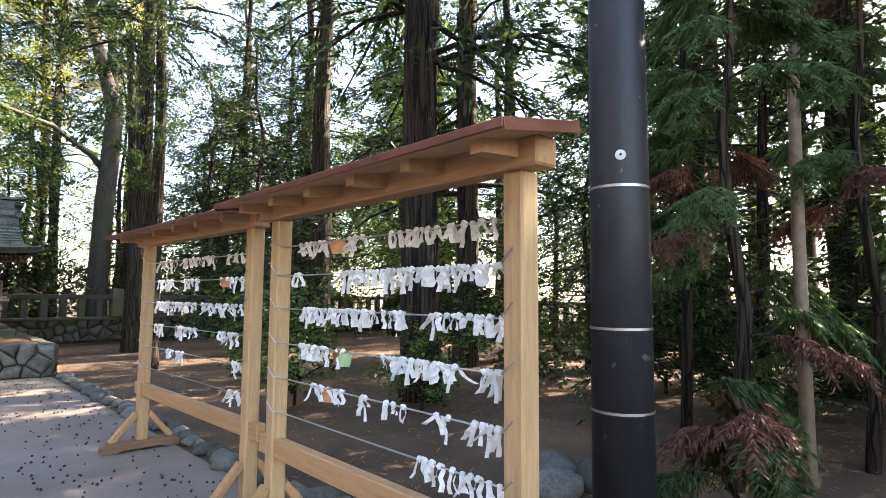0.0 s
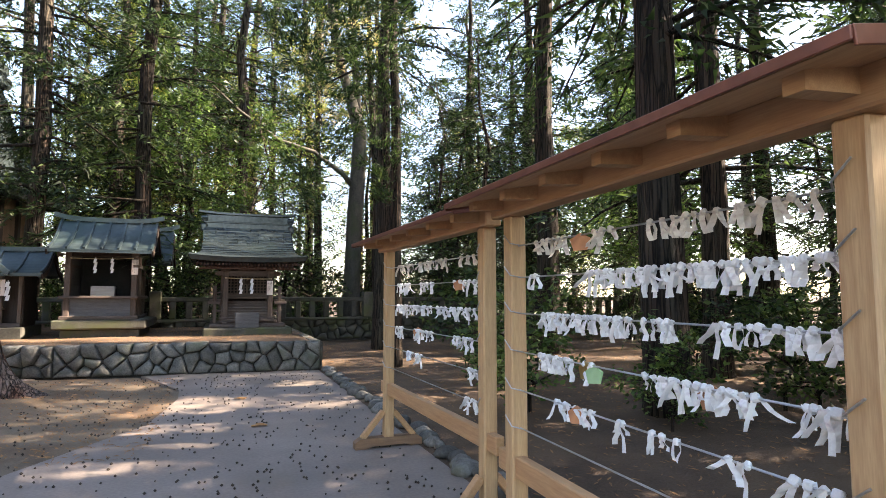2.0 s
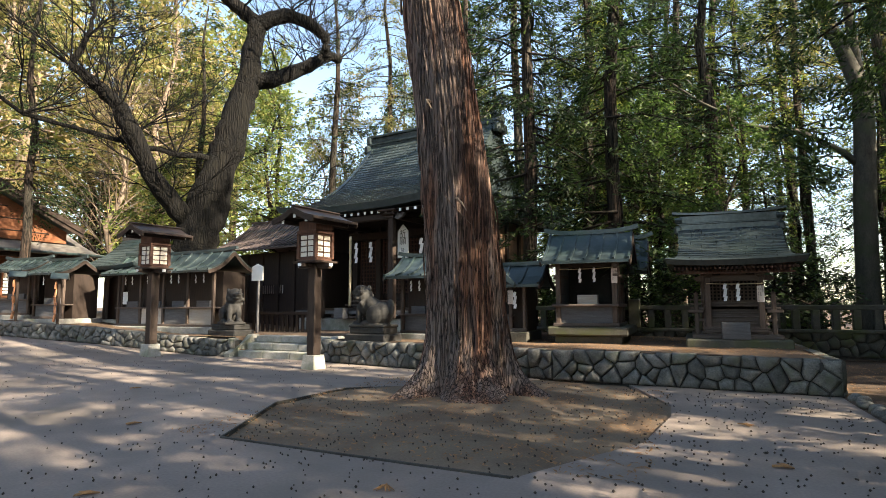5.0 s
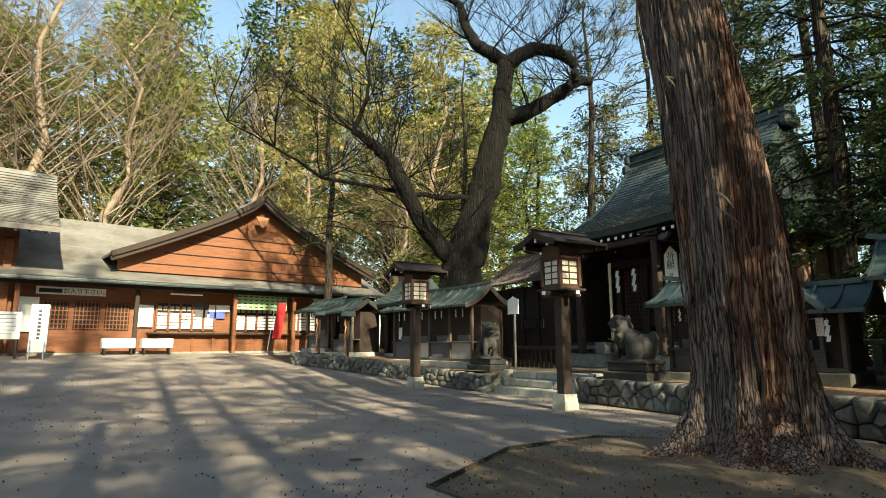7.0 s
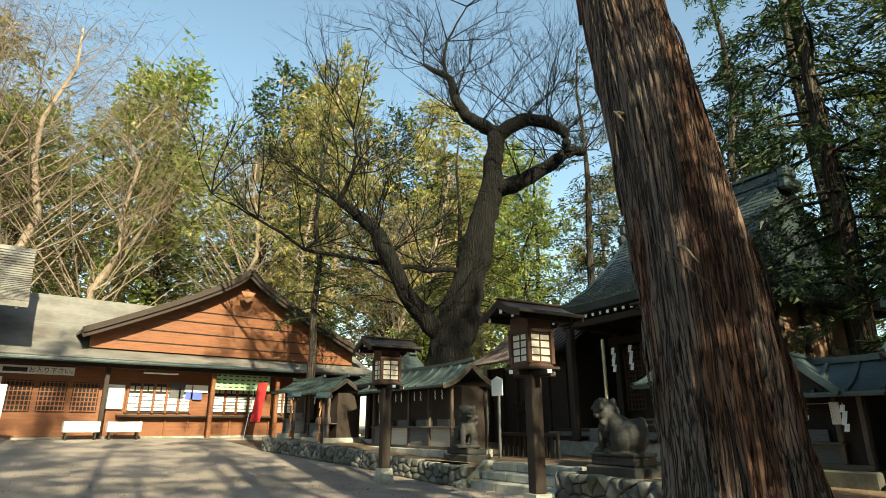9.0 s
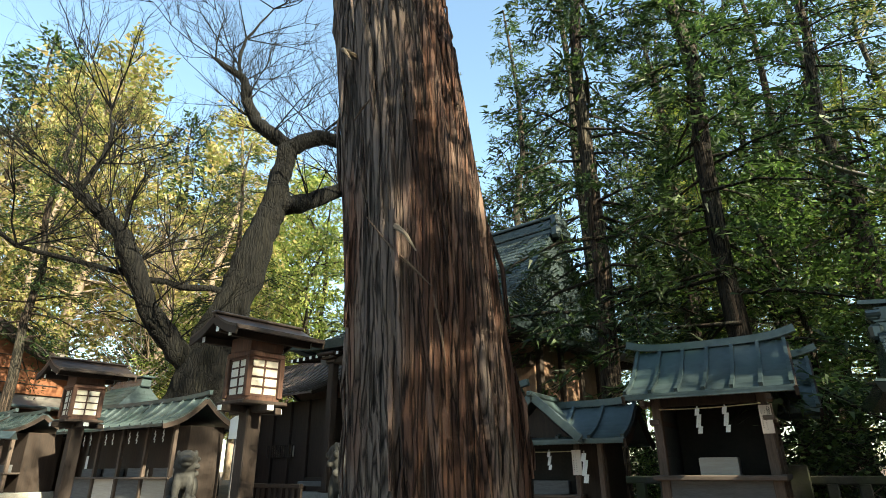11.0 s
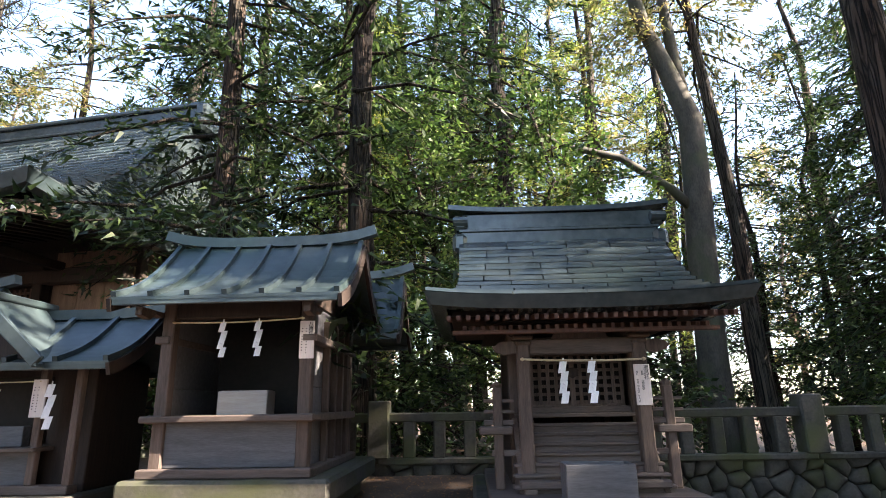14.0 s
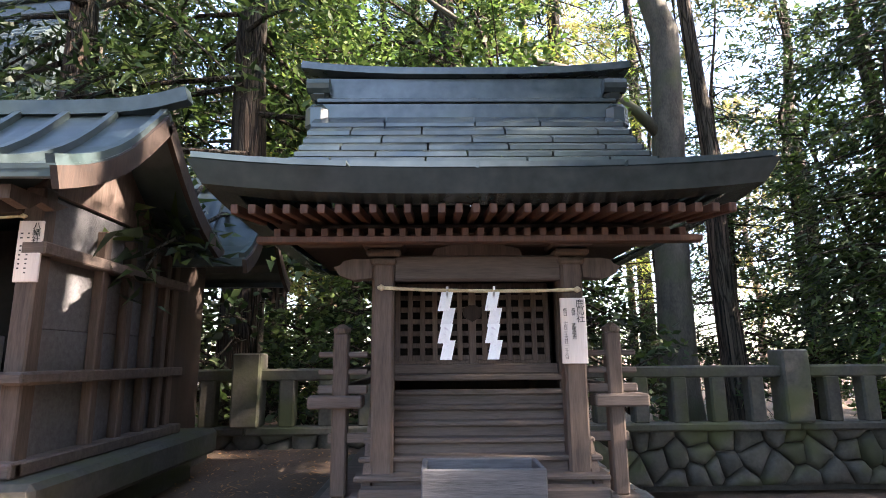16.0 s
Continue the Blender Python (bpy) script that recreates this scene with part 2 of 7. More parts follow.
M_BARKDARK = bark("forest_bark", ((0.022, 0.016, 0.012), (0.045, 0.031, 0.023), (0.085, 0.058, 0.042)), 0.05, 0.12, (0.13, 0.12, 0.09), per_object=0.35, dist=0.02)
# lum puts the shade on the old tree into its bark colour
M_BARKGREY = bark("shaded_zelkova_bark", ((0.007, 0.006, 0.005), (0.016, 0.013, 0.010), (0.036, 0.029, 0.022)), 0.10, 0.18, (0.06, 0.053, 0.034), dist=0.05, lum=0.27)
M_SLIVER = surface("dead_bark_sliver", (0.09, 0.055, 0.038), (0.19, 0.125, 0.088), 8, stretch=(6, 6, 1), rough=0.9, bump=0.5)
M_BARKSMOOTH = surface("smooth_grey_bark", (0.035, 0.032, 0.026), (0.105, 0.095, 0.075), 3.0, stretch=(2, 2, 0.8), rough=0.9, bump=0.6, fine=7, spots=((0.06, 0.07, 0.035), 1.4, 0.5, 0.7))
M_BARKPALE = surface("bare_tree_bark", (0.13, 0.095, 0.07), (0.26, 0.20, 0.15), 3.0, rough=0.9, bump=0.4, per_object=0.2)
M_POLE = surface("black_pole_paint", (0.013, 0.014, 0.018), (0.026, 0.027, 0.034), 5, rough=0.45, bump=0.08, spots=((0.1, 0.1, 0.1), 14, 0.68, 0.72))
M_STEEL = surface("steel_wire", (0.4, 0.4, 0.4), (0.6, 0.6, 0.6), 20, rough=0.35, bump=0, metal=0.9)
M_PAPER = surface("paper", (0.70, 0.70, 0.71), (0.84, 0.84, 0.84), 30, rough=0.85, bump=0.15, per_island=0.08, spots=((0.55, 0.5, 0.56), 45, 0.6, 0.75), dist=0.003)
M_PAPERAGED = surface("aged_paper", (0.55, 0.49, 0.42), (0.74, 0.69, 0.62), 30, rough=0.85, bump=0.15, per_island=0.1, spots=((0.45, 0.33, 0.3), 45, 0.6, 0.75), dist=0.003)
M_WHITE = surface("white_board", (0.72, 0.72, 0.7), (0.82, 0.82, 0.8), 6, rough=0.6, bump=0.05)
M_TAG = surface("pale_name_board", (0.52, 0.44, 0.40), (0.64, 0.56, 0.51), 3, stretch=UP, rough=0.7, bump=0.1)
M_INK = surface("black_ink", (0.012, 0.012, 0.012), (0.03, 0.03, 0.03), 9, rough=0.7, bump=0)
M_ROPE = surface("straw_rope", (0.35, 0.28, 0.17), (0.55, 0.46, 0.3), 40, rough=0.9, bump=0.5)
M_RED = surface("red_cloth", (0.45, 0.02, 0.025), (0.62, 0.035, 0.04), 6, rough=0.8, bump=0.1)
M_GREENB = surface("green_price_board", (0.3, 0.5, 0.26), (0.4, 0.6, 0.34), 6, rough=0.6, bump=0.05)
M_BLUE = surface("blue_notice", (0.05, 0.08, 0.35), (0.08, 0.12, 0.45), 6, rough=0.6, bump=0.05)
# near-black colour that paints the shade inside openings and behind panes
M_BLACK = surface("interior_shade", (0.008, 0.007, 0.006), (0.02, 0.016, 0.013), 4, rough=0.9, bump=0)
M_DEADLEAF = surface("dead_leaf", (0.16, 0.075, 0.03), (0.34, 0.18, 0.07), 20, rough=0.8, bump=0.2, per_island=0.3)
M_CONE = surface("seed_cone", (0.025, 0.018, 0.014), (0.06, 0.045, 0.034), 30, rough=0.9, bump=0, per_island=0.3)
M_BRASS = surface("brass", (0.35, 0.24, 0.09), (0.5, 0.36, 0.15), 12, rough=0.4, bump=0.05, metal=0.8)
M_EMA = surface("votive_plaque_wood", (0.34, 0.14, 0.07), (0.55, 0.26, 0.13), 5, rough=0.7, bump=0.1, per_object=0.25)
M_PANE = surface("paper_lantern_pane", (0.66, 0.6, 0.5), (0.76, 0.71, 0.62), 9, rough=0.8, bump=0.05)
M_LEAF_CEDAR = foliage("cedar_needles", (0.008, 0.018, 0.006), (0.026, 0.054, 0.015), (0.088, 0.130, 0.036), 0.45)
M_LEAF_FRESH = foliage("bright_leaves", (0.028, 0.06, 0.013), (0.065, 0.12, 0.025), (0.14, 0.20, 0.05), 0.45)
M_LEAF_YELLOW = foliage("yellowing_leaves", (0.12, 0.145, 0.035), (0.24, 0.23, 0.075), (0.38, 0.28, 0.12), 0.5)
# leaf tints raised: sunlight on the western crowns is put into the colour
M_LEAF_WEST = foliage("sunlit_leaves", (0.09, 0.145, 0.028), (0.20, 0.255, 0.058), (0.36, 0.34, 0.11), 0.5)
# bright yellow-green paints sun on the needles of the far larches
M_LEAF_LARCH = foliage("sunlit_yellow_green_needles", (0.06, 0.10, 0.018), (0.15, 0.20, 0.035), (0.30, 0.27, 0.06), 0.55)
M_TWIG = surface("fine_twigs", (0.10, 0.07, 0.045), (0.22, 0.165, 0.11), 4, rough=0.9, bump=0, per_island=0.3)
M_LEAF_YOUNG = foliage("young_cedar_cords", (0.030, 0.062, 0.020), (0.062, 0.115, 0.035), (0.115, 0.160, 0.055), 0.35)
M_LEAF_DEAD = foliage("dead_cedar_cords", (0.085, 0.034, 0.022), (0.16, 0.066, 0.044), (0.25, 0.125, 0.085), 0.3)


# ---------------------------------------------------------------- mesh tools
class Geo:
    """Collects corners and faces of one mesh."""

    def __init__(self):
        self.v, self.f, self.s = [], [], []

    def add(self, verts, faces, slot=0):
        n = len(self.v)
        self.v.extend(tuple(p) for p in verts)
        self.f.extend(tuple(i + n for i in q) for q in faces)
        self.s.extend([slot] * len(faces))
        return self

    def box(self, x0, x1, y0, y1, z0, z1, bev=0.006, m=None, slot=0):
        """A box with chamfered edges."""
        b = min(bev, (x1 - x0) * 0.3, (y1 - y0) * 0.3, (z1 - z0) * 0.3)
        lo, hi = (x0, y0, z0), (x1, y1, z1)
        vs, idx = [], {}
        for c in range(8):
            bits = (c & 1, c >> 1 & 1, c >> 2 & 1)
            for a in range(3):
                p = [(hi[k] if bits[k] else lo[k]) if k == a else ((hi[k] - b) if bits[k] else (lo[k] + b)) for k in range(3)]
                idx[c, a] = len(vs)
                vs.append(Vector(p))
        fs = []
        for a in range(3):
            u, w = (a + 1) % 3, (a + 2) % 3
            for s in (0, 1):
                ring = [s << a, s << a | 1 << u, s << a | 1 << u | 1 << w, s << a | 1 << w]
                q = [idx[c, a] for c in ring]
                fs.append(q if s else q[::-1])
            for i in (0, 1):
                for j in (0, 1):
                    c0 = i << u | j << w
                    c1 = c0 | 1 << a
                    q = [idx[c0, u], idx[c1, u], idx[c1, w], idx[c0, w]]
                    fs.append(q if i == j else q[::-1])
        for c in range(8):
            q = [idx[c, 0], idx[c, 1], idx[c, 2]]
            fs.append(q if bin(c).count("1") % 2 else q[::-1])
        if m is not None:
            vs = [m @ p for p in vs]
        return self.add(vs, fs, slot)

    def beam(self, a, b, w, h, up=(0, 0, 1), bev=0.006, slot=0):
        """A squared timber from a to b, w wide and h high."""
        a, b = Vector(a), Vector(b)
        d = (b - a)
        ln = d.length
        d.normalize()
        side = d.cross(Vector(up)).normalized()
        top = side.cross(d)
        m = Matrix((side, d, top)).transposed().to_4x4()
        m.translation = a
        return self.box(-w / 2, w / 2, 0, ln, -h / 2, h / 2, bev, m, slot)

    def tube(self, pts, radii, n=8, cap=True, slot=0, wobble=None):
        pts = [Vector(p) for p in pts]
        if not hasattr(radii, "__len__"):
            radii = [radii] * len(pts)
        vs, fs = [], []
        ref = Vector((0.31, 0.87, 0.2)) if abs((pts[-1] - pts[0]).normalized().z) > 0.8 else Vector((0, 0, 1))
        for i, p in enumerate(pts):
            t = (pts[min(i + 1, len(pts) - 1)] - pts[max(i - 1, 0)]).normalized()
            s = t.cross(ref).normalized()
            u = s.cross(t)
            for k in range(n):
                a = 2 * math.pi * k / n
                r = radii[i] * (wobble(i, k) if wobble else 1)
                vs.append(p + (s * math.cos(a) + u * math.sin(a)) * r)
        for i in range(len(pts) - 1):
            for k in range(n):
                j = (k + 1) % n
                fs.append((i * n + k, i * n + j, (i + 1) * n + j, (i + 1) * n + k))
        if cap:
            fs.append(tuple(range(n - 1, -1, -1)))
            fs.append(tuple((len(pts) - 1) * n + k for k in range(n)))
        return self.add(vs, fs, slot)

    def sweep(self, pts, w, h, up=(0, 0, 1), slot=0):
        """A squared timber that follows a bent line in one piece."""
        pts = [Vector(p) for p in pts]
        vs, fs = [], []
        for i, p in enumerate(pts):
            t = (pts[min(i + 1, len(pts) - 1)] - pts[max(i - 1, 0)]).normalized()
            s = t.cross(Vector(up)).normalized()
            u = s.cross(t)
            vs += [p - s * w / 2 - u * h / 2, p + s * w / 2 - u * h / 2, p + s * w / 2 + u * h / 2, p - s * w / 2 + u * h / 2]
        for i in range(len(pts) - 1):
            for k in range(4):
                j = (k + 1) % 4
                fs.append((i * 4 + k, i * 4 + j, i * 4 + 4 + j, i * 4 + 4 + k))
        e = 4 * (len(pts) - 1)
        fs += [(3, 2, 1, 0), (e, e + 1, e + 2, e + 3)]
        return self.add(vs, fs, slot)

    def prism(self, poly, axis, lo, hi, slot=0):
        """A flat outline swept along an axis; poly holds the other two coordinates in order."""
        n = len(poly)
        def place(p, q):
            return {"x": (q, p[0], p[1]), "y": (p[0], q, p[1]), "z": (p[0], p[1], q)}[axis]
        vs = [place(p, lo) for p in poly] + [place(p, hi) for p in poly]
        fs = [tuple(range(n - 1, -1, -1)), tuple(range(n, 2 * n))] + [(i, (i + 1) % n, n + (i + 1) % n, n + i) for i in range(n)]
        return self.add(vs, fs, slot)

    def sheet(self, grid, thick, slot=0):
        """A grid of points (rows of Vectors) as a plate of that thickness, hanging below it."""
        r, c = len(grid), len(grid[0])
        vs = [Vector(p) for row in grid for p in row]
        vs += [p - Vector((0, 0, thick)) for p in vs]
        o = r * c
        fs = []
        for i in range(r - 1):
            for j in range(c - 1):
                q = (i * c + j, i * c + j + 1, (i + 1) * c + j + 1, (i + 1) * c + j)
                fs += [q, tuple(k + o for k in q[::-1])]
        rim = [j for j in range(c)] + [i * c + c - 1 for i in range(1, r)] + [(r - 1) * c + j for j in range(c - 2, -1, -1)] + [i * c for i in range(r - 2, 0, -1)]
        for k in range(len(rim)):
            a, b = rim[k], rim[(k + 1) % len(rim)]
            fs.append((b, a, a + o, b + o))
        return self.add(vs, fs, slot)

    def mesh(self, name, *mats, smooth=False):
        me = bpy.data.meshes.new(name)
        me.from_pydata(self.v, [], self.f)
        for m in mats:
            me.materials.append(m)
        if len(mats) > 1:
            me.polygons.foreach_set("material_index", self.s)
        bm = bmesh.new()
        bm.from_mesh(me)
        bmesh.ops.recalc_face_normals(bm, faces=bm.faces)
        bm.to_mesh(me)
        bm.free()
        if smooth:
            me.shade_smooth()
        return me


def part(name, geo, mat, parent=None, label="", smooth=False):
    mats = mat if isinstance(mat, tuple) else (mat,)
    ob = new(name, geo.mesh(name, *mats, smooth=smooth))
    ob.parent = parent
    if label:
        ob["label"] = label
    return ob


def thing(name, m, label, category, group="", kind=""):
    ob = new(name)
    ob.matrix_world = m
    return tagged(ob, label, category, group, kind)


def solid(name, geo, mat, label, category, m=None, group="", kind="", smooth=False):
    """A thing that is one mesh."""
    ob = part(name, geo, mat, None, "", smooth)
    if m is not None:
        ob.matrix_world = m
    return tagged(ob, label, category, group, kind)


def letters(name, words, size, m, parent, mat, spacing=1.0):
    """Built-in font lettering turned into a flat mesh, one character below the other."""
    cu = bpy.data.curves.new(name, "FONT")
    cu.body, cu.size, cu.align_x, cu.align_y, cu.extrude = "\n".join(words), size, "CENTER", "CENTER", 0.0008
    cu.space_line = spacing
    tmp = new("tmp", cu)
    me = bpy.data.meshes.new_from_object(tmp.evaluated_get(bpy.context.evaluated_depsgraph_get()))
    bpy.data.objects.remove(tmp)
    ob = new(name, me)
    me.materials.clear()
    me.materials.append(mat)
    ob.parent, ob.matrix_basis = parent, m
    return ob


# ---------------------------------------------------------------- ground
def rise(x, y=0.0):
    """Height of the open ground: level near the tree, rising gently towards the office."""
    return 0.0 if x > -13 else min(0.95, (-13 - x) * 0.06)


def ground_height(x, y):
    if x > 2.1:
        f = min(1, (x - 2.1) / 1.5)
        return f * (0.05 + 0.07 * noise.noise((x * 0.35, y * 0.35, 0)) + 0.02 * noise.noise((x * 1.7, y * 1.7, 3)))
    return rise(x) - 0.07


def spread(lo, hi, far, fine_lo, fine_hi, step):
    a = list(np.arange(fine_lo, fine_hi + 1e-6, step))
    left = [fine_lo - (fine_lo - lo) * (k / 9) ** 2 for k in range(9, 0, -1)]
    right = [fine_hi + (hi - fine_hi) * (k / 9) ** 2 for k in range(1, 10)]
    return left + a + right


gx, gy = spread(-700, 700, 0, -30.15, 22.35, 0.75), spread(-700, 700, 0, -9, 33, 0.75)
vs = [(x, y, ground_height(x, y)) for y in gy for x in gx]
nx = len(gx)
fs = [(j * nx + i, j * nx + i + 1, (j + 1) * nx + i + 1, (j + 1) * nx + i) for j in range(len(gy) - 1) for i in range(nx - 1)]
solid("ground", Geo().add(vs, fs), M_SOIL, "brown forest floor of bare soil and needle litter", "ground", kind="structure", smooth=True)

# front line of the terrace wall, from its east end westwards
WALL = [(2.04, 11.8), (-2.5, 12.28), (-8.75, 13.72)]
WALL2 = [(-11.9, 14.05), (-16.5, 13.9), (-22.2, 13.0)]
BED = [(-1.46, 5.95), (-0.92, 6.98), (-0.55, 7.65), (-0.33, 9.3), (-0.36, 10.15), (-1.16, 12.1), (-2.8, 12.26), (-3.5, 11.35), (-4.5, 10.5), (-5.5, 9.85), (-5.66, 8.2), (-4.74, 6.18), (-2.27, 6.0)]
bed_bm = bmesh.new()
bed_face = bed_bm.faces.new([bed_bm.verts.new((x, y, 0)) for x, y in BED])
bmesh.ops.triangulate(bed_bm, faces=[bed_face])
bmesh.ops.subdivide_edges(bed_bm, edges=bed_bm.edges, cuts=11, use_grid_fill=True)
for v in bed_bm.verts:
    d = math.hypot(v.co.x + 3.45, v.co.y - 10.15)
    v.co.z = -0.03 + 0.012 * noise.noise((v.co.x * 3, v.co.y * 3, 0)) + 0.10 * max(0, 1 - d / 2.6)
bed_me = bpy.data.meshes.new("dirt_bed")
bed_bm.to_mesh(bed_me)
bed_me.materials.append(M_BED)
bed_me.shade_smooth()
tagged(new("dirt_bed", bed_me), "sandy earth bed round the great cedar", "ground", kind="structure")

edging = Geo().sweep([(x, y, -0.012) for x, y in BED[7:] + BED[:1]], 0.026, 0.06)
solid("bed_edging", edging, M_MORTAR, "thin dark edging strip round the earth bed", "trim", kind="structure")

# concrete paving in slabs, parted by open joints
pavement = tagged(new("pavement"), "pale grey concrete paving with dark joints and scattered seed cones", "pavement", kind="structure")
EAST = [(-1.13, -9), (2.0, -9), (2.0, 11.83), (-1.1, 12.13)] + [(x, y) for x, y in BED[4::-1]][:4] + [(-1.16, 6.52)]
WEST = [(-1.13, -9), (-1.16, 6.52)] + [BED[0]] + BED[:8:-1] + [BED[8], BED[7], (-2.75, 12.3)] + [WALL[2], (-8.8, 14.5), (-11.9, 14.5)] + WALL2 + [(-27.6, 13.2), (-27.6, 22), (-28.2, 22), (-28.2, -9)]
slabs = bmesh.new()
for poly in (EAST, WEST):
    slabs.faces.new([slabs.verts.new((x, y, 0)) for x, y in poly])
c9, s9 = math.cos(radians(-9)), math.sin(radians(-9))
CUTS = [((0, 1.8), (0, 1)), ((0, -3.0), (0, 1)), ((-13, 0), (1, 0)), ((-4.74, 6.18), (c9, s9)), ((-9.4, 8), (c9, s9)), ((-17.5, 8), (c9, s9)), ((-22.5, 8), (c9, s9)), ((-4.74, 6.18), (-s9, c9)), ((-5.6, 10.2), (-s9, c9))]
for k, (p, nrm) in enumerate(CUTS):
    geom = [f for f in slabs.faces if k < 2 or f.calc_center_median().x < -1.3]
    edges = {e for f in geom for e in f.edges}
    verts = {v for f in geom for v in f.verts}
    bmesh.ops.bisect_plane(slabs, geom=list(geom) + list(edges) + list(verts), plane_co=(*p, 0), plane_no=(*nrm, 0), dist=0.0005)
for face in list(slabs.faces):
    co = [v.co.copy() for v in face.verts]
    one = bmesh.new()
    f = one.faces.new([one.verts.new(c) for c in co])
    bmesh.ops.inset_region(one, faces=[f], thickness=0.017, use_even_offset=True)
    for g in [g for g in one.faces if g is not f]:
        one.faces.remove(g)
    ext = bmesh.ops.extrude_face_region(one, geom=[f])
    for e in ext["geom"]:
        if isinstance(e, bmesh.types.BMVert):
            e.co.z -= 0.12
    for v in one.verts:
        v.co.z += rise(v.co.x)
    bmesh.ops.recalc_face_normals(one, faces=one.faces)
    me = bpy.data.meshes.new("slab")
    one.to_mesh(me)
    one.free()
    me.materials.append(M_CONCRETE)
    ob = new("slab", me)
    ob.parent = pavement
slabs.free()


# terrace behind the wall
TERR = 0.55
def wall_y(x):
    pts = [(2.1, 11.8), (-2.5, 12.28), (-8.75, 13.72), (-11.9, 14.05), (-16.5, 13.9), (-22.2, 13.0)]
    for (a, ya), (b, yb) in zip(pts, pts[1:]):
        if a >= x >= b:
            return ya + (yb - ya) * (a - x) / (a - b)
    return 13.0 if x < -22 else 11.8


tx = list(np.linspace(-22.0, 2.0, 97)) + [2.03, 2.2, 2.4]
grid = []
for k in range(25):
    f = k / 24
    row = []
    for x in tx:
        y0 = wall_y(min(x, 2.0)) + 0.16
        y = y0 + (30 - y0) * f ** 1.4
        top = TERR + max(0, rise(x) - 0.12) + 0.03 * noise.noise((x * 0.6, y * 0.6, 5)) * min(1, 5 * f)
        if x > 2.01:
            top = -0.3
        if -12.0 < x < -8.7 and y < 14.9:
            top = min(top, 0.02)
        row.append((x, y, top))
    grid.append(row)
terr = Geo()
n = len(tx)
terr.add([p for row in grid for p in row], [(i * n + j, i * n + j + 1, (i + 1) * n + j + 1, (i + 1) * n + j) for i in range(len(grid) - 1) for j in range(n - 1)])
solid("terrace_ground", terr, M_SOIL, "raised terrace of bare brown soil behind the stone wall", "ground", kind="structure", smooth=True)


def clip(poly, p, nrm):
    out = []
    for a, b in zip(poly, poly[1:] + poly[:1]):
        da, db = (a - p).dot(nrm), (b - p).dot(nrm)
        if da <= 0:
            out.append(a)
        if da * db < 0:
            out.append(a + (b - a) * (da / (da - db)))
    return out


def stone_wall(name, line, height, rng, parent_label, z_of, depth=0.3, rows=3, size=0.33, mat=M_STONE, flip=False):
    """Fitted field stones: cells round jittered seeds, each a bulging block of its own, on a dark core."""
    wall = tagged(new(name), parent_label, "wall", kind="structure")
    for (ax, ay), (bx, by) in zip(line, line[1:]):
        a, b = Vector((ax, ay)), Vector((bx, by))
        ln = (b - a).length
        d = (b - a) / ln
        out = Vector((-d.y, d.x)) if (-d.y * -0.2 + d.x * -1) > 0 else Vector((d.y, -d.x))
        out = -out if flip else out
        core = Geo()
        q = [(a - out * 0.04), (b - out * 0.04), (b - out * depth), (a - out * depth)]
        core.add([(p.x, p.y, z_of(p.x) - 0.05) for p in q] + [(p.x, p.y, z_of(p.x) + height - 0.05) for p in q], [(0, 1, 2, 3), (4, 5, 6, 7), (0, 1, 5, 4), (1, 2, 6, 5), (2, 3, 7, 6), (3, 0, 4, 7)])
        part("core", core, M_MORTAR, wall)
        seeds = []
        count = max(1, round(ln / size))
        for r in range(rows):
            k = count + (r % 2)
            for i in range(k):
                seeds.append(Vector(((i + 0.5 * (r % 2) + rng.uniform(0.1, 0.9)) * ln / count - 0.25 * size, (r + 0.5 + rng.uniform(-0.46, 0.46)) * height / rows)))
        for s in seeds:
            cell = [Vector((0, 0)), Vector((ln, 0)), Vector((ln, height + rng.uniform(-0.02, 0.03))), Vector((0, height + rng.uniform(-0.02, 0.03)))]
            for o in seeds:
                if o is not s and (o - s).length < 1.3:
                    cell = clip(cell, (s + o) / 2, (o - s).normalized())
                    if len(cell) < 3:
                        break
            if len(cell) < 3:
                continue
            c = sum(cell, Vector((0, 0))) / len(cell)
            ring = []
            for p, q in zip(cell, cell[1:] + cell[:1]):
                ring += [p, (p * 0.5 + q * 0.5)] if (q - p).length > 0.16 else [p]
            bulge, cut = rng.uniform(0.035, 0.085), 0.009
            n = len(ring)
            vs, fs = [], []
            for inset, proud in ((1.0, -depth * 0.6), (1.0, -0.02), (0.9, bulge * 0.55), (0.62, bulge)):
                for p in ring:
                    e = p - c
                    e = e * max(0, 1 - cut / max(0.03, e.length)) * inset
                    pr = proud + (rng.uniform(-0.008, 0.008) if proud > 0 else 0)
                    w = a + d * (c.x + e.x) + out * pr
                    vs.append((w.x, w.y, z_of(w.x) + c.y + e.y))
            for k in range(3):
                for i in range(n):
                    j = (i + 1) % n
                    fs.append((k * n + i, k * n + j, (k + 1) * n + j, (k + 1) * n + i))
            w = a + d * c.x + out * bulge
            vs.append((w.x, w.y, z_of(w.x) + c.y))
            fs += [(3 * n + i, 3 * n + (i + 1) % n, 4 * n) for i in range(n)]
            part("stone", Geo().add(vs, fs), mat, wall, smooth=True)
    return wall


rng = random.Random(4)
stone_wall("wall_terrace_east", WALL, 0.56, rng, "low terrace wall of fitted grey field stones", lambda x: 0.0, rows=3, size=0.30)
stone_wall("wall_terrace_end", [(2.04, 17.7), (2.04, 11.8)], 0.56, rng, "return of the stone terrace wall", lambda x: 0.0, rows=2, size=0.40, flip=True)
stone_wall("wall_terrace_west", WALL2, 0.5, rng, "low terrace wall of fitted grey field stones", rise, rows=3, size=0.31)

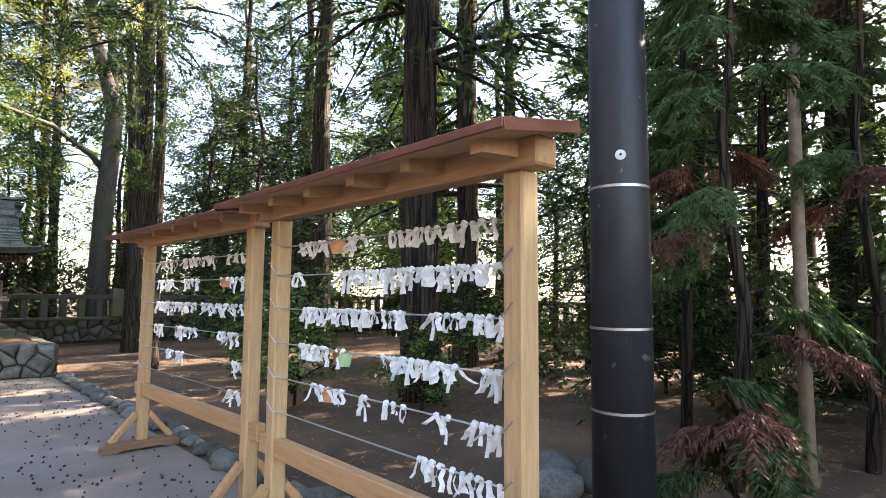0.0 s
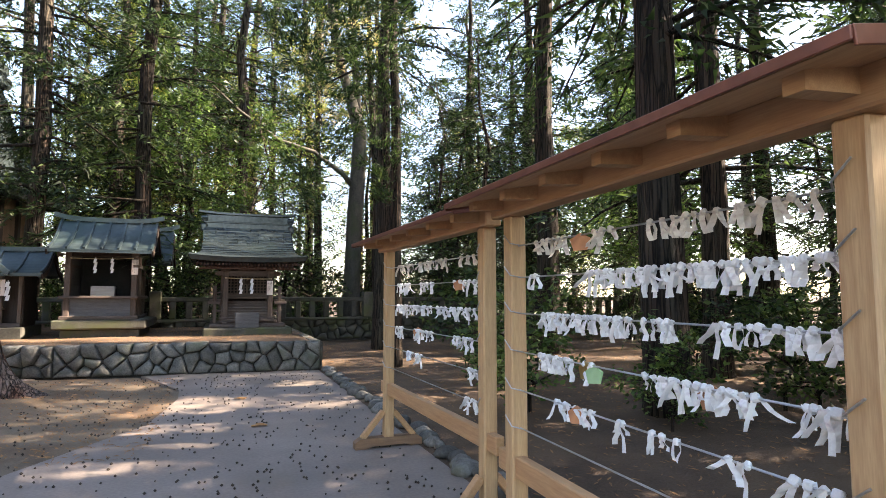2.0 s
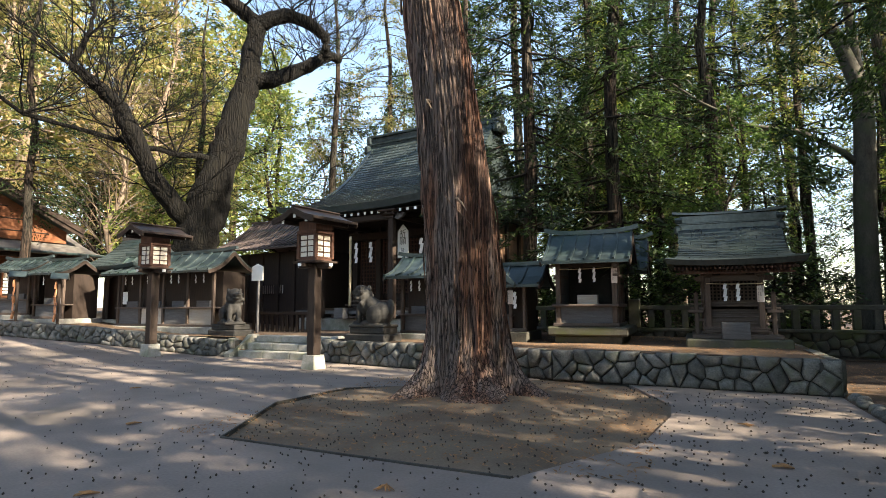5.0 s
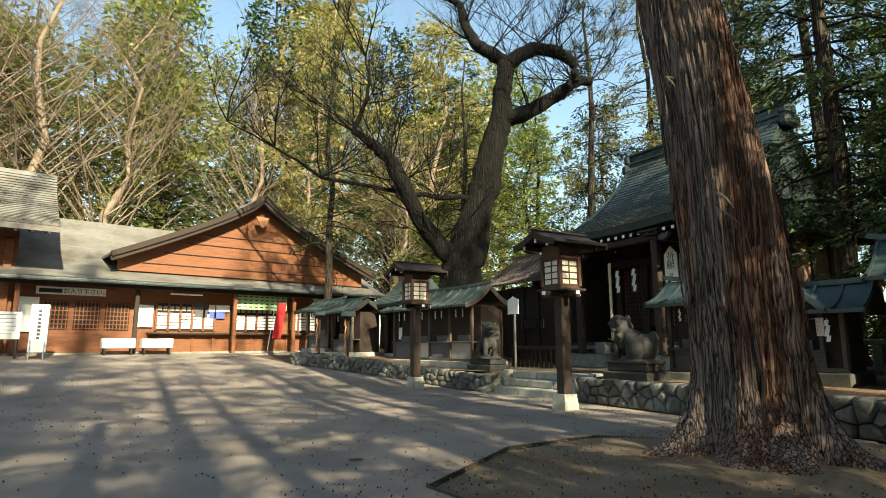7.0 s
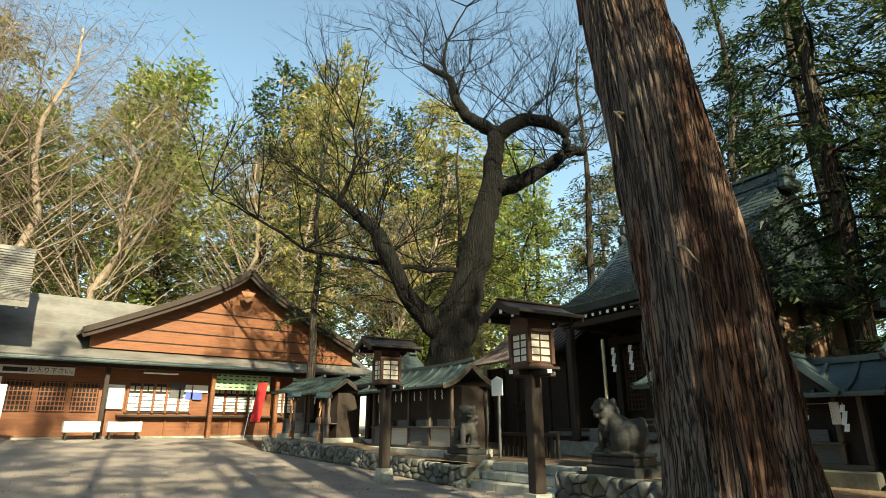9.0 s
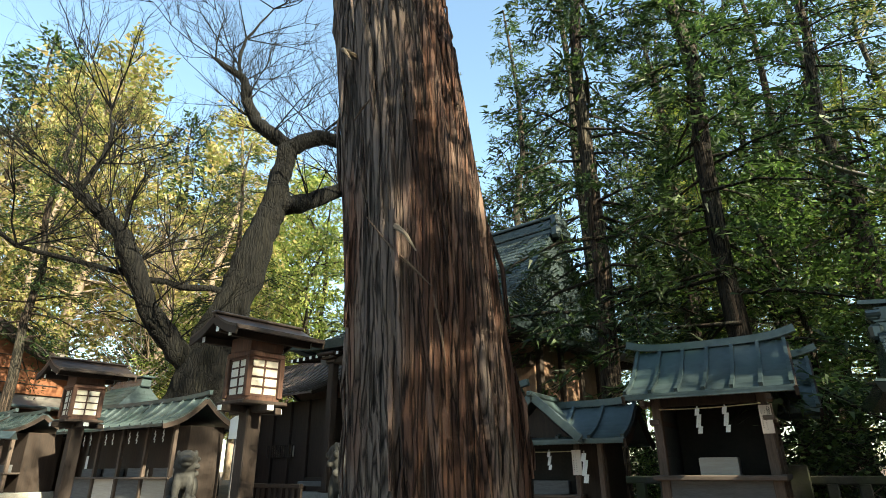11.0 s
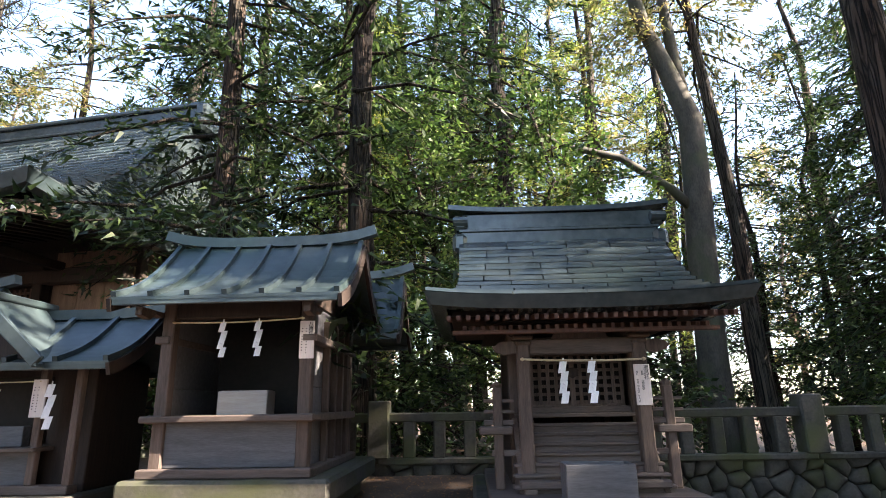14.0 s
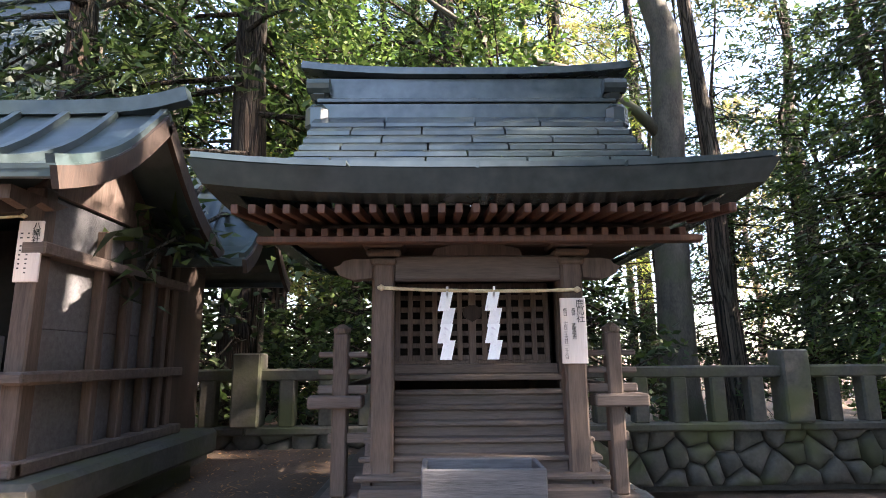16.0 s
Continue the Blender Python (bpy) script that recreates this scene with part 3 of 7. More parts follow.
# steps up to the hall, with sloping cheek stones
steps = tagged(new("stone_steps"), "three worn granite steps up to the hall terrace", "stairs", kind="structure")
sm = pose(-10.35, 13.86, 0, 0, 0, -5)
for k in range(3):
    g = Geo()
    for s in range(3):
        g.box(-1.42 + s * 0.95, -1.42 + (s + 1) * 0.95 - 0.012, 0.06 + k * 0.34, 0.55 + k * 0.34, k * 0.19 - 0.06 * (k == 0), k * 0.19 + 0.185, 0.02, sm)
    part("step", g, M_CAP, steps)
for x in (-1.62, 1.48):
    g = Geo().prism([(-0.15, 0), (0.95, 0), (0.95, 0.6), (0.72, 0.6), (-0.15, 0.1)], "x", x - 0.1, x + 0.1)
    for i, p in enumerate(g.v):
        g.v[i] = tuple(sm @ Vector(p))
    part("cheek_stone", g, M_CAP, steps)


# ---------------------------------------------------------------- roofs
def loft(v, top, eave, z0, z1, sag, flare, lift, u, side):
    """A point of a hipped roof with hollow slopes: v runs from ridge to eave, u along one side (0 front, 1 right, 2 back, 3 left)."""
    f = v ** flare
    a, b = top[0] + (eave[0] - top[0]) * f, top[1] + (eave[1] - top[1]) * v
    z = z1 + (z0 - z1) * (1 - (1 - v) ** sag)
    z += lift * v ** 3 * abs(2 * u - 1) ** 3
    s = 2 * u - 1
    return Vector(((s * a, -b, z), (a, s * b, z), (-s * a, b, z), (-a, -s * b, z))[side])


def sheet_roof(parent, top, eave, z0, z1, sag, flare, lift, courses, sheets, mat, rng, pieces, thick=0.01):
    """Lapped copper courses. Each sheet is a piece of its own, or each side one mesh."""
    for side in range(4):
        whole = Geo()
        for k in range(courses):
            va, vb = k / courses, (k + 1) / courses + 0.25 / courses
            cnt = max(2, round(sheets * (0.55 if side % 2 else 1)))
            cuts = [0] + sorted((i + 0.5 * (k % 2) + rng.uniform(-0.1, 0.1)) / cnt for i in range(1 - (k % 2), cnt)) + [1]
            for ua, ub in zip(cuts, cuts[1:]):
                if ub - ua < 0.02:
                    continue
                g = Geo() if pieces else whole
                rows = []
                for v, up in ((va, 0.0), ((va + vb) / 2, 0.5), (min(vb, 1.0), 1.0)):
                    row = []
                    steps = 3 if pieces else 2
                    for i in range(steps + 1):
                        u = ua + (ub - ua - 0.006) * i / steps
                        row.append(loft(v, top, eave, z0, z1, sag, flare, lift, u, side) + Vector((0, 0, thick * 1.5 * up)))
                    rows.append(row)
                g.sheet(rows, thick)
                if pieces:
                    part("copper_sheet", g, mat, parent)
        if not pieces:
            tagged(part("roof_slope", whole, mat, parent), "", "", kind="stuff")


def eave_band(parent, eave, z0, lift, drop, inset, mat, name="eave_edge", n=14):
    """The thick edge under the eave, following its lift at the corners."""
    g = Geo()
    for side in range(4):
        rows = []
        for dz, ins in ((0.004, -0.012), (-drop, inset * 0.25), (-drop - 0.02, inset)):
            row = []
            for i in range(n + 1):
                s = 2 * i / n - 1
                a, b = eave[0] - ins, eave[1] - ins
                z = z0 + dz + lift * abs(s) ** 3
                row.append(Vector(((s * a, -b, z), (a, s * b, z), (-s * a, b, z), (-a, -s * b, z))[side]))
            rows.append(row)
        g.add([p for r in rows for p in r], [(i * (n + 1) + j, i * (n + 1) + j + 1, (i + 1) * (n + 1) + j + 1, (i + 1) * (n + 1) + j) for i in range(2) for j in range(n)])
    return part(name, g, mat, parent)


def slope(y_r, z_r, y_e, z_e, f, sag=0.10):
    """Profile of a gabled roof's slope: f 0 at the ridge, 1 at the eave."""
    return y_r + (y_e - y_r) * f, z_r + (z_e - z_r) * f - sag * math.sin(math.pi * f) * abs(z_r - z_e)


def ribbed_roof(parent, x0, x1, yr, zr, yf, yb, ze, ribs, mat, sag=0.25, tip=0.12):
    """A gabled sheet roof with raised battens, a ridge beam turned up at its ends, and boards along the gables."""
    for ye in (yf, yb):
        rows = [[Vector((x, *slope(yr, zr, ye, ze, k / 8, sag))) for x in (x0, (x0 + x1) / 2, x1)] for k in range(9)]
        part("roof_slope", Geo().sheet(rows, 0.028), mat, parent)
        for i in range(ribs):
            x = x0 + 0.03 + (x1 - x0 - 0.06) * i / (ribs - 1)
            g = Geo()
            pts = [Vector((x, *slope(yr, zr + 0.02, ye * 1.0, ze + 0.02, k / 8, sag))) for k in range(9)]
            g.sweep(pts, 0.045, 0.05)
            part("batten", g, mat, parent)
        eb = Geo().beam((x0 + 0.02, ye + (0.02 if ye < yr else -0.02), ze - 0.045), (x1 - 0.02, ye + (0.02 if ye < yr else -0.02), ze - 0.045), 0.03, 0.05)
        part("eave_board", eb, mat, parent)
        for x in (x0, x1):
            g = Geo()
            g.sweep([Vector((x, *slope(yr, zr - 0.07, ye, ze - 0.07, w / 8, sag))) for w in range(9)], 0.035, 0.11)
            part("barge_board", g, M_DARKWOOD, parent)
    ln = x1 - x0
    g = Geo()
    n = 12
    g.sweep([(x0 - 0.12 + (ln + 0.24) * k / n, yr, zr + 0.04 + tip * abs(2 * k / n - 1) ** 4) for k in range(n + 1)], 0.09, 0.10)
    part("ridge", g, mat, parent)


def zigzag(parent, m, size=0.3, mat=M_PAPER):
    """A folded white paper streamer."""
    g = Geo()
    w, h = size * 0.16, size * 0.26
    x = 0.0
    g.box(-0.006, 0.006, -0.002, 0.002, -0.03, 0.03, 0.001)
    for k in range(4):
        top = 0.0 - k * h * 0.85
        pts = [(x - w / 2, top), (x + w / 2, top), (x + w / 2 - w * 0.35, top - h), (x - w / 2 - w * 0.35, top - h)]
        g.add([(p, -0.002 + 0.012 * (k % 2), q) for p, q in pts] + [(p, 0.001 + 0.012 * (k % 2), q) for p, q in pts], [(0, 1, 2, 3), (7, 6, 5, 4), (0, 1, 5, 4), (1, 2, 6, 5), (2, 3, 7, 6), (3, 0, 4, 7)])
        x += -w * 0.35 + (w * 0.55 if k % 2 == 0 else w * 0.12)
    ob = part("paper_streamer", g, mat, parent)
    ob.matrix_basis = m
    return ob


def name_board(m, words, label, size=0.045, small=True, columns=()):
    """A pale wooden name board with black writing."""
    ob = thing("name_board", m, label, "sign")
    part("board", Geo().box(-0.065, 0.065, -0.008, 0.008, -0.165, 0.165, 0.003), M_TAG, ob)
    letters("lettering", words, size, Matrix.Translation((0.035, -0.0105, 0.095)) @ pose(0, 0, 0, 90, 0, 0), ob, M_INK, 0.85)
    g = Geo()
    r = random.Random(len(label))
    for col, (x, top, n, h) in enumerate(((-0.005, 0.10, 9, 0.012), (-0.042, 0.10, 8, 0.014))):
        for k in range(n):
            z = top - k * 0.024 - (0.02 if k > 1 else 0)
            if small:
                g.box(x - r.uniform(0.004, 0.007), x + r.uniform(0.004, 0.007), -0.0095, -0.008, z - h * 0.6, z, 0.0005)
    for x, top, text, sz in columns:
        letters("small_lettering", text, sz, Matrix.Translation((x, -0.0105, top - 0.43 * sz * len(text))) @ pose(0, 0, 0, 90, 0, 0), ob, M_INK, 0.85)
    if small:
        part("small_writing", g, M_INK, ob)
    return ob


def rope(name, a, b, sag, r, label, knots=True):
    a, b = Vector(a), Vector(b)
    g = Geo()
    n = 14
    pts = [a.lerp(b, k / n) - Vector((0, 0, sag * 4 * (k / n) * (1 - k / n))) for k in range(n + 1)]
    g.tube(pts, [r * (1 + 0.18 * (k % 2)) for k in range(n + 1)], 6)
    if knots:
        for p in (a, b):
            g.tube([p - Vector((0.02, 0, 0)), p, p + Vector((0.02, 0, 0))], [r * 0.8, r * 2.2, r * 0.8], 6)
    return solid(name, g, M_ROPE, label, "rope", smooth=True), pts


def posts(parent, spots, w, z0, z1, mat, name="post"):
    for x, y in spots:
        part(name, Geo().box(x - w / 2, x + w / 2, y - w / 2, y + w / 2, z0, z1, 0.01), mat, parent)


# ---------------------------------------------------------------- the small shrine with the hipped copper roof
A = thing("small_shrine", pose(0.80, 0, 0), "weathered wooden shrine with hipped patina copper roof and steps", "shrine")
rng = random.Random(8)
part("plinth", Geo().box(-0.95, 0.95, 13.98, 16.6, 0.44, 0.72, 0.03), M_MOSSY, A)
part("sill_frame", Geo().box(-0.82, 0.82, 14.2, 16.4, 0.722, 0.80, 0.01), M_WOODX, A)
for s in (-1, 1):
    part("front_post", Geo().box(s * 0.49 - 0.055, s * 0.49 + 0.055, 14.55, 14.66, 0.80, 2.0, 0.012), M_WOOD, A)
    part("rail_post", Geo().box(s * 0.72 - 0.04, s * 0.72 + 0.04, 14.66, 14.74, 0.80, 1.62, 0.01), M_WOOD, A)
    part("rail_post_cap", Geo().tube([(s * 0.72, 14.70, 1.62), (s * 0.72, 14.70, 1.645), (s * 0.72, 14.70, 1.67)], [0.045, 0.05, 0.012], 8), M_WOOD, A)
    for z, h in ((1.33, 0.045), (1.42, 0.03), (1.51, 0.03)):
        part("rail", Geo().box(min(s * 0.58, s * 0.84), max(s * 0.58, s * 0.84), 14.68, 14.72, z - h / 2, z + h / 2, 0.006), M_WOODX, A)
        part("rail", Geo().box(s * 0.72 - 0.02, s * 0.72 + 0.02, 14.7, 16.2, z - h / 2, z + h / 2, 0.006), M_WOODX, A)
    part("rail_bracket", Geo().box(min(s * 0.6, s * 0.88), max(s * 0.6, s * 0.88), 14.62, 14.76, 1.235, 1.30, 0.01), M_WOODX, A)
    part("lower_tie", Geo().box(min(s * 0.52, s * 0.78), max(s * 0.52, s * 0.78), 14.68, 14.71, 1.06, 1.11, 0.006), M_WOODX, A)
    part("side_stringer", Geo().prism([(14.42, 0.80), (15.0, 0.80), (15.0, 1.36), (14.92, 1.36)], "x", s * 0.56 - 0.02, s * 0.56 + 0.02), M_WOOD, A)
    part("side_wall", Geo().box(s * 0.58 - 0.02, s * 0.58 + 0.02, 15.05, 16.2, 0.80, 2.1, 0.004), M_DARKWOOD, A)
    part("body_post", Geo().box(s * 0.55 - 0.05, s * 0.55 + 0.05, 15.0, 15.1, 0.80, 2.15, 0.012), M_WOOD, A)
    part("body_post", Geo().box(s * 0.55 - 0.05, s * 0.55 + 0.05, 16.15, 16.25, 0.80, 2.15, 0.012), M_WOOD, A)
    # carved bracket clusters over the front posts
    for k, (w, z) in enumerate(((0.10, 1.92), (0.14, 1.965), (0.18, 2.01), (0.22, 2.055))):
        part("bracket_block", Geo().box(s * 0.49 - w / 2, s * 0.49 + w / 2, 14.605 - w / 2, 14.605 + w / 2, z, z + 0.038, 0.012), M_WOOD, A)
    nose = [(0, 1.90), (0.10, 1.89), (0.17, 1.915), (0.20, 1.955), (0.165, 1.97), (0.15, 1.99), (0.1, 2.0), (0, 2.0)]
    part("carved_beam_end", Geo().prism([(s * (0.55 + x), z) for x, z in nose], "y", 14.56, 14.65), M_WOOD, A)
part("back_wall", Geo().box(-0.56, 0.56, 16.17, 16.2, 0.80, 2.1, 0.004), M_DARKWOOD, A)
part("lintel", Geo().box(-0.44, 0.44, 14.565, 14.645, 1.885, 2.02, 0.012), M_WOODX, A)
frog = [(-0.24, 2.02), (-0.22, 2.055), (-0.15, 2.07), (-0.12, 2.1), (-0.06, 2.105), (-0.03, 2.13), (0.03, 2.13), (0.06, 2.105), (0.12, 2.1), (0.15, 2.07), (0.22, 2.055), (0.24, 2.02)]
part("carved_strut", Geo().prism(frog, "y", 14.57, 14.64), M_WOOD, A)
for k in range(7):
    z = 0.86 + k * 0.075
    part("step", Geo().box(-0.63 + 0.012 * k, 0.63 - 0.012 * k, 14.40 + k * 0.085, 14.40 + k * 0.085 + 0.12, z - 0.028, z, 0.008), M_WOODX, A)
    part("riser", Geo().box(-0.53, 0.53, 14.425 + k * 0.085, 14.45 + k * 0.085, z - 0.08, z - 0.028, 0.004), M_WOODX, A)
part("threshold", Geo().box(-0.56, 0.56, 14.98, 15.12, 1.36, 1.395, 0.008), M_WOODX, A)
part("threshold_board", Geo().box(-0.5, 0.5, 15.03, 15.1, 1.395, 1.455, 0.008), M_WOODX, A)
part("bottom_beam", Geo().box(-0.58, 0.58, 14.36, 14.46, 0.84, 0.90, 0.01), M_WOODX, A)
part("front_beam_foot", Geo().box(-0.55, -0.45, 14.36, 14.46, 0.80, 0.84, 0.006), M_WOODX, A)
lat = part("lattice_door", Geo().box(-0.47, 0.47, 15.10, 15.13, 1.455, 1.475, 0.003), M_WOOD, A)
for k in range(13):
    x = -0.45 + 0.9 * k / 12
    part("lattice_bar", Geo().box(x - 0.015, x + 0.015, 15.09, 15.11, 1.47, 1.93, 0.003), M_WOOD, lat)
for k in range(7):
    z = 1.49 + k * 0.072
    part("lattice_bar", Geo().box(-0.46, 0.46, 15.095, 15.115, z - 0.015, z + 0.015, 0.003), M_WOOD, lat)
part("door_stile", Geo().box(-0.022, 0.022, 15.085, 15.12, 1.455, 1.93, 0.004), M_WOOD, lat)
# black sheet painting the shade behind the lattice door
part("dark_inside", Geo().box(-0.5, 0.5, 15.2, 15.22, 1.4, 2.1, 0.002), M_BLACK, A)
part("door_lock", Geo().prism([(-0.05, 1.73), (-0.06, 1.78), (-0.02, 1.80), (0.02, 1.80), (0.06, 1.78), (0.05, 1.73), (0, 1.70)], "y", 15.06, 15.085), M_DARKWOOD, A)
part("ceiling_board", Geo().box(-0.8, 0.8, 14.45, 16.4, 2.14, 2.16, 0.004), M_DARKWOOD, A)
for row, (y, z, x) in enumerate(((14.06, 2.135, 1.10), (14.32, 2.085, 0.98))):
    n = 30 - 3 * row
    for k in range(n):
        xx = -x + 2 * x * k / (n - 1)
        part("rafter", Geo().beam((xx, y - 0.02, z), (xx, y + 0.42, z + 0.05), 0.034, 0.042, bev=0.004), M_REDDARK, A)
part("rafter_plate", Geo().box(-1.08, 1.08, 14.3, 14.36, 2.035, 2.07, 0.006), M_REDDARK, A)
part("purlin", Geo().box(-0.95, 0.95, 14.56, 14.65, 2.075, 2.14, 0.008), M_WOODX, A)
RA = dict(top=(1.02, 0.16), eave=(1.275, 1.42), z0=2.285, z1=3.08, sag=1.75, flare=5.0, lift=0.05)
roof_a = part("roof_deck", Geo().box(-1.1, 1.1, -0.9, 0.9, 2.2, 2.26, 0.01), M_DARKWOOD, A)
roof_a.matrix_basis = pose(0, 15.38, 0)
sheet_roof(roof_a, courses=13, sheets=4, mat=M_COPPER, rng=rng, pieces=True, thick=0.026, **RA)
eave_band(roof_a, RA["eave"], RA["z0"], RA["lift"], 0.095, 0.16, M_COPPER)
ridge_a = part("ridge_core", Geo().box(-1.0, 1.0, -0.13, 0.13, 3.05, 3.20, 0.01), M_COPPER, A)
part("ridge_fillet", Geo().box(-1.02, 1.02, -0.14, 0.14, 3.20, 3.23, 0.004), M_COPPER, ridge_a)
part("ridge_board", Geo().box(-0.99, 0.99, -0.10, 0.10, 3.23, 3.40, 0.01), M_COPPER, ridge_a)
ridge_a.matrix_basis = pose(0, 15.38, 0)
g = Geo()
g.sweep([(-1.13 + 2.26 * k / 10, 0, 3.425 + 0.05 * abs(k / 5 - 1) ** 3) for k in range(11)], 0.30, 0.05)
part("ridge_cap", g, M_COPPER, ridge_a)
for s in (-1, 1):
    part("ridge_end", Geo().box(min(s * 0.94, s * 1.07), max(s * 0.94, s * 1.07), -0.16, 0.16, 3.22, 3.37, 0.03).box(min(s * 0.94, s * 1.09), max(s * 0.94, s * 1.09), -0.19, 0.19, 2.98, 3.18, 0.04).tube([(s * 0.93, -0.15, 3.31), (s * 1.08, -0.15, 3.31)], 0.055, 10), M_COPPER, ridge_a)
box = thing("offering_box", pose(0.77, 14.13, 0.722), "weathered grey wooden offering box before the shrine steps", "box")
part("front_board", Geo().box(-0.25, 0.25, -0.14, -0.12, 0.0, 0.33, 0.005), M_GREYWOOD, box)
part("back_board", Geo().box(-0.25, 0.25, 0.12, 0.14, 0.0, 0.33, 0.005), M_GREYWOOD, box)
for s in (-1, 1):
    part("side_board", Geo().box(s * 0.24 - 0.011, s * 0.24 + 0.011, -0.12, 0.12, 0.0, 0.33, 0.004), M_GREYWOOD, box)
part("bottom_board", Geo().box(-0.23, 0.23, -0.12, 0.12, 0.0, 0.02, 0.003), M_GREYWOOD, box)
part("top_slat", Geo().box(-0.228, 0.228, -0.12, 0.12, 0.25, 0.27, 0.003), M_GREYWOOD, box)
_, pts = rope("shrine_rope", (0.30, 14.535, 1.845), (1.31, 14.535, 1.83), 0.012, 0.009, "thin straw rope with paper streamers across the shrine front")
for x in (0.64, 0.88):
    z = thing("paper_streamers", pose(x, 14.53, 1.82), "white zigzag paper streamer hanging from the rope", "streamer", "streamers")
    zigzag(z, Matrix.Identity(4), 0.37)
name_board(pose(1.28, 14.525, 1.62), ["鹿", "島", "社"], "pale name board with black characters on the shrine post", small=False, columns=((0.0, 0.11, ["祭", "神"], 0.022), (0.0, 0.035, ["武", "甕", "槌", "命"], 0.024), (-0.042, 0.11, ["祭", "日"], 0.022), (-0.042, 0.045, ["七", "月", "二", "十", "五", "日"], 0.022), (-0.042, -0.075, ["二", "十", "六", "日"], 0.020)))


# ---------------------------------------------------------------- open-fronted shrine with side battens
def streamers(spots, size=0.27):
    for p in spots:
        zigzag(thing("paper_streamers", pose(*p), "white zigzag paper streamer hanging from the rope", "streamer", "streamers"), Matrix.Identity(4), size)


B = thing("open_shrine", pose(-2.215, 0, 0), "open-fronted weathered shrine with ribbed copper roof and battened side walls", "shrine")
part("stone_slab", Geo().box(-0.86, 0.92, 14.44, 16.75, 0.72, 0.92, 0.03), M_MOSSY, B)
part("foundation_stone", Geo().box(-0.72, 0.78, 14.58, 16.6, 0.45, 0.72, 0.03), M_MOSSY, B)
for s in (-1, 1):
    part("front_post", Geo().box(s * 0.63 - 0.055, s * 0.63 + 0.055, 14.62, 14.73, 0.92, 2.42, 0.01), M_WOOD, B)
    part("back_post", Geo().box(s * 0.63 - 0.045, s * 0.63 + 0.045, 16.25, 16.35, 0.92, 2.42, 0.01), M_WOOD, B)
    part("side_board", Geo().box(s * 0.62 - 0.015, s * 0.62 + 0.015, 14.74, 16.26, 0.94, 1.66, 0.003), M_GREYWOOD, B)
    part("side_board", Geo().box(s * 0.62 - 0.015, s * 0.62 + 0.015, 14.74, 16.26, 1.664, 2.4, 0.003), M_GREYWOOD, B)
    for k, y in enumerate((15.24, 15.56, 15.86, 16.10)):
        part("side_batten", Geo().box(min(s * 0.636, s * 0.686), max(s * 0.636, s * 0.70), y - 0.034, y + 0.034, 0.95, 2.3, 0.006), M_WOOD, B)
    for z in (1.40, 2.08):
        part("side_rail", Geo().box(min(s * 0.60, s * 0.73), max(s * 0.60, s * 0.73), 14.60, 16.4, z - 0.035, z + 0.035, 0.008), M_WOODX, B)
    part("base_rail", Geo().box(min(s * 0.58, s * 0.74), max(s * 0.58, s * 0.74), 14.56, 16.42, 0.922, 0.995, 0.01), M_WOODX, B)
part("front_base", Geo().box(-0.74, 0.74, 14.53, 14.62, 0.924, 1.0, 0.01), M_WOODX, B)
part("front_panel", Geo().box(-0.575, 0.575, 14.655, 14.675, 1.0, 1.37, 0.003), M_GREYWOOD, B)
part("counter", Geo().box(-0.76, 0.74, 14.53, 14.86, 1.372, 1.43, 0.01), M_WOODX, B)
part("floor_board", Geo().box(-0.57, 0.57, 14.86, 16.2, 1.37, 1.4, 0.004), M_WOODX, B)
part("head_beam", Geo().box(-0.57, 0.57, 14.63, 14.72, 2.27, 2.42, 0.01), M_DARKWOOD, B)
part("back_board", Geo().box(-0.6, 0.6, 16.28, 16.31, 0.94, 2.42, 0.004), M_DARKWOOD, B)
# no real screen: a black sheet for the shade deep in the opening
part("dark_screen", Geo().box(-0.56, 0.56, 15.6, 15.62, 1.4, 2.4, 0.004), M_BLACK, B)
for s in (-1, 1):
    part("gable_board", Geo().prism([(14.62, 2.42), (16.36, 2.42), (15.25, 3.0)], "x", s * 0.63 - 0.015, s * 0.63 + 0.015), M_WOOD, B)
    part("bargeboard_shoulder", Geo().prism([(14.28, 2.33), (14.72, 2.33), (14.62, 2.28), (14.5, 2.3), (14.42, 2.24), (14.28, 2.26)], "x", s * 0.72 - 0.03, s * 0.72 + 0.03), M_WOOD, B)
ribbed_roof(B, -0.93, 1.02, 15.22, 3.1, 14.18, 16.3, 2.40, 7, M_COPPERG, 0.16, 0.10)
# the inner hall's higher roof behind
part("rear_body", Geo().box(-0.5, 0.5, 16.4, 17.3, 0.7, 2.5, 0.01), M_DARKWOOD, B)
part("rear_foundation", Geo().box(-0.6, 0.6, 16.76, 17.4, 0.45, 0.7, 0.02), M_MOSSY, B)
rearB = part("rear_ridge_post", Geo().box(-0.04, 0.04, 16.8, 16.88, 2.5, 2.95, 0.006), M_DARKWOOD, B)
ribbed_roof(rearB, -0.85, 1.25, 16.85, 3.08, 16.2, 17.6, 2.30, 6, M_COPPERG, 0.2, 0.12)
solid("offering_box", Geo().box(-0.23, 0.23, -0.11, 0.11, 0, 0.235, 0.006).box(-0.21, 0.21, -0.09, 0.09, 0.235, 0.24, 0.002), M_PALEWOOD, "pale wooden offering box inside the open shrine", "box", pose(-2.22, 14.98, 1.402))
rope("shrine_rope", (-2.78, 14.60, 2.235), (-1.62, 14.60, 2.25), 0.015, 0.007, "thin straw rope across the open shrine front")
streamers([(-2.33, 14.595, 2.225), (-2.01, 14.595, 2.23)], 0.33)
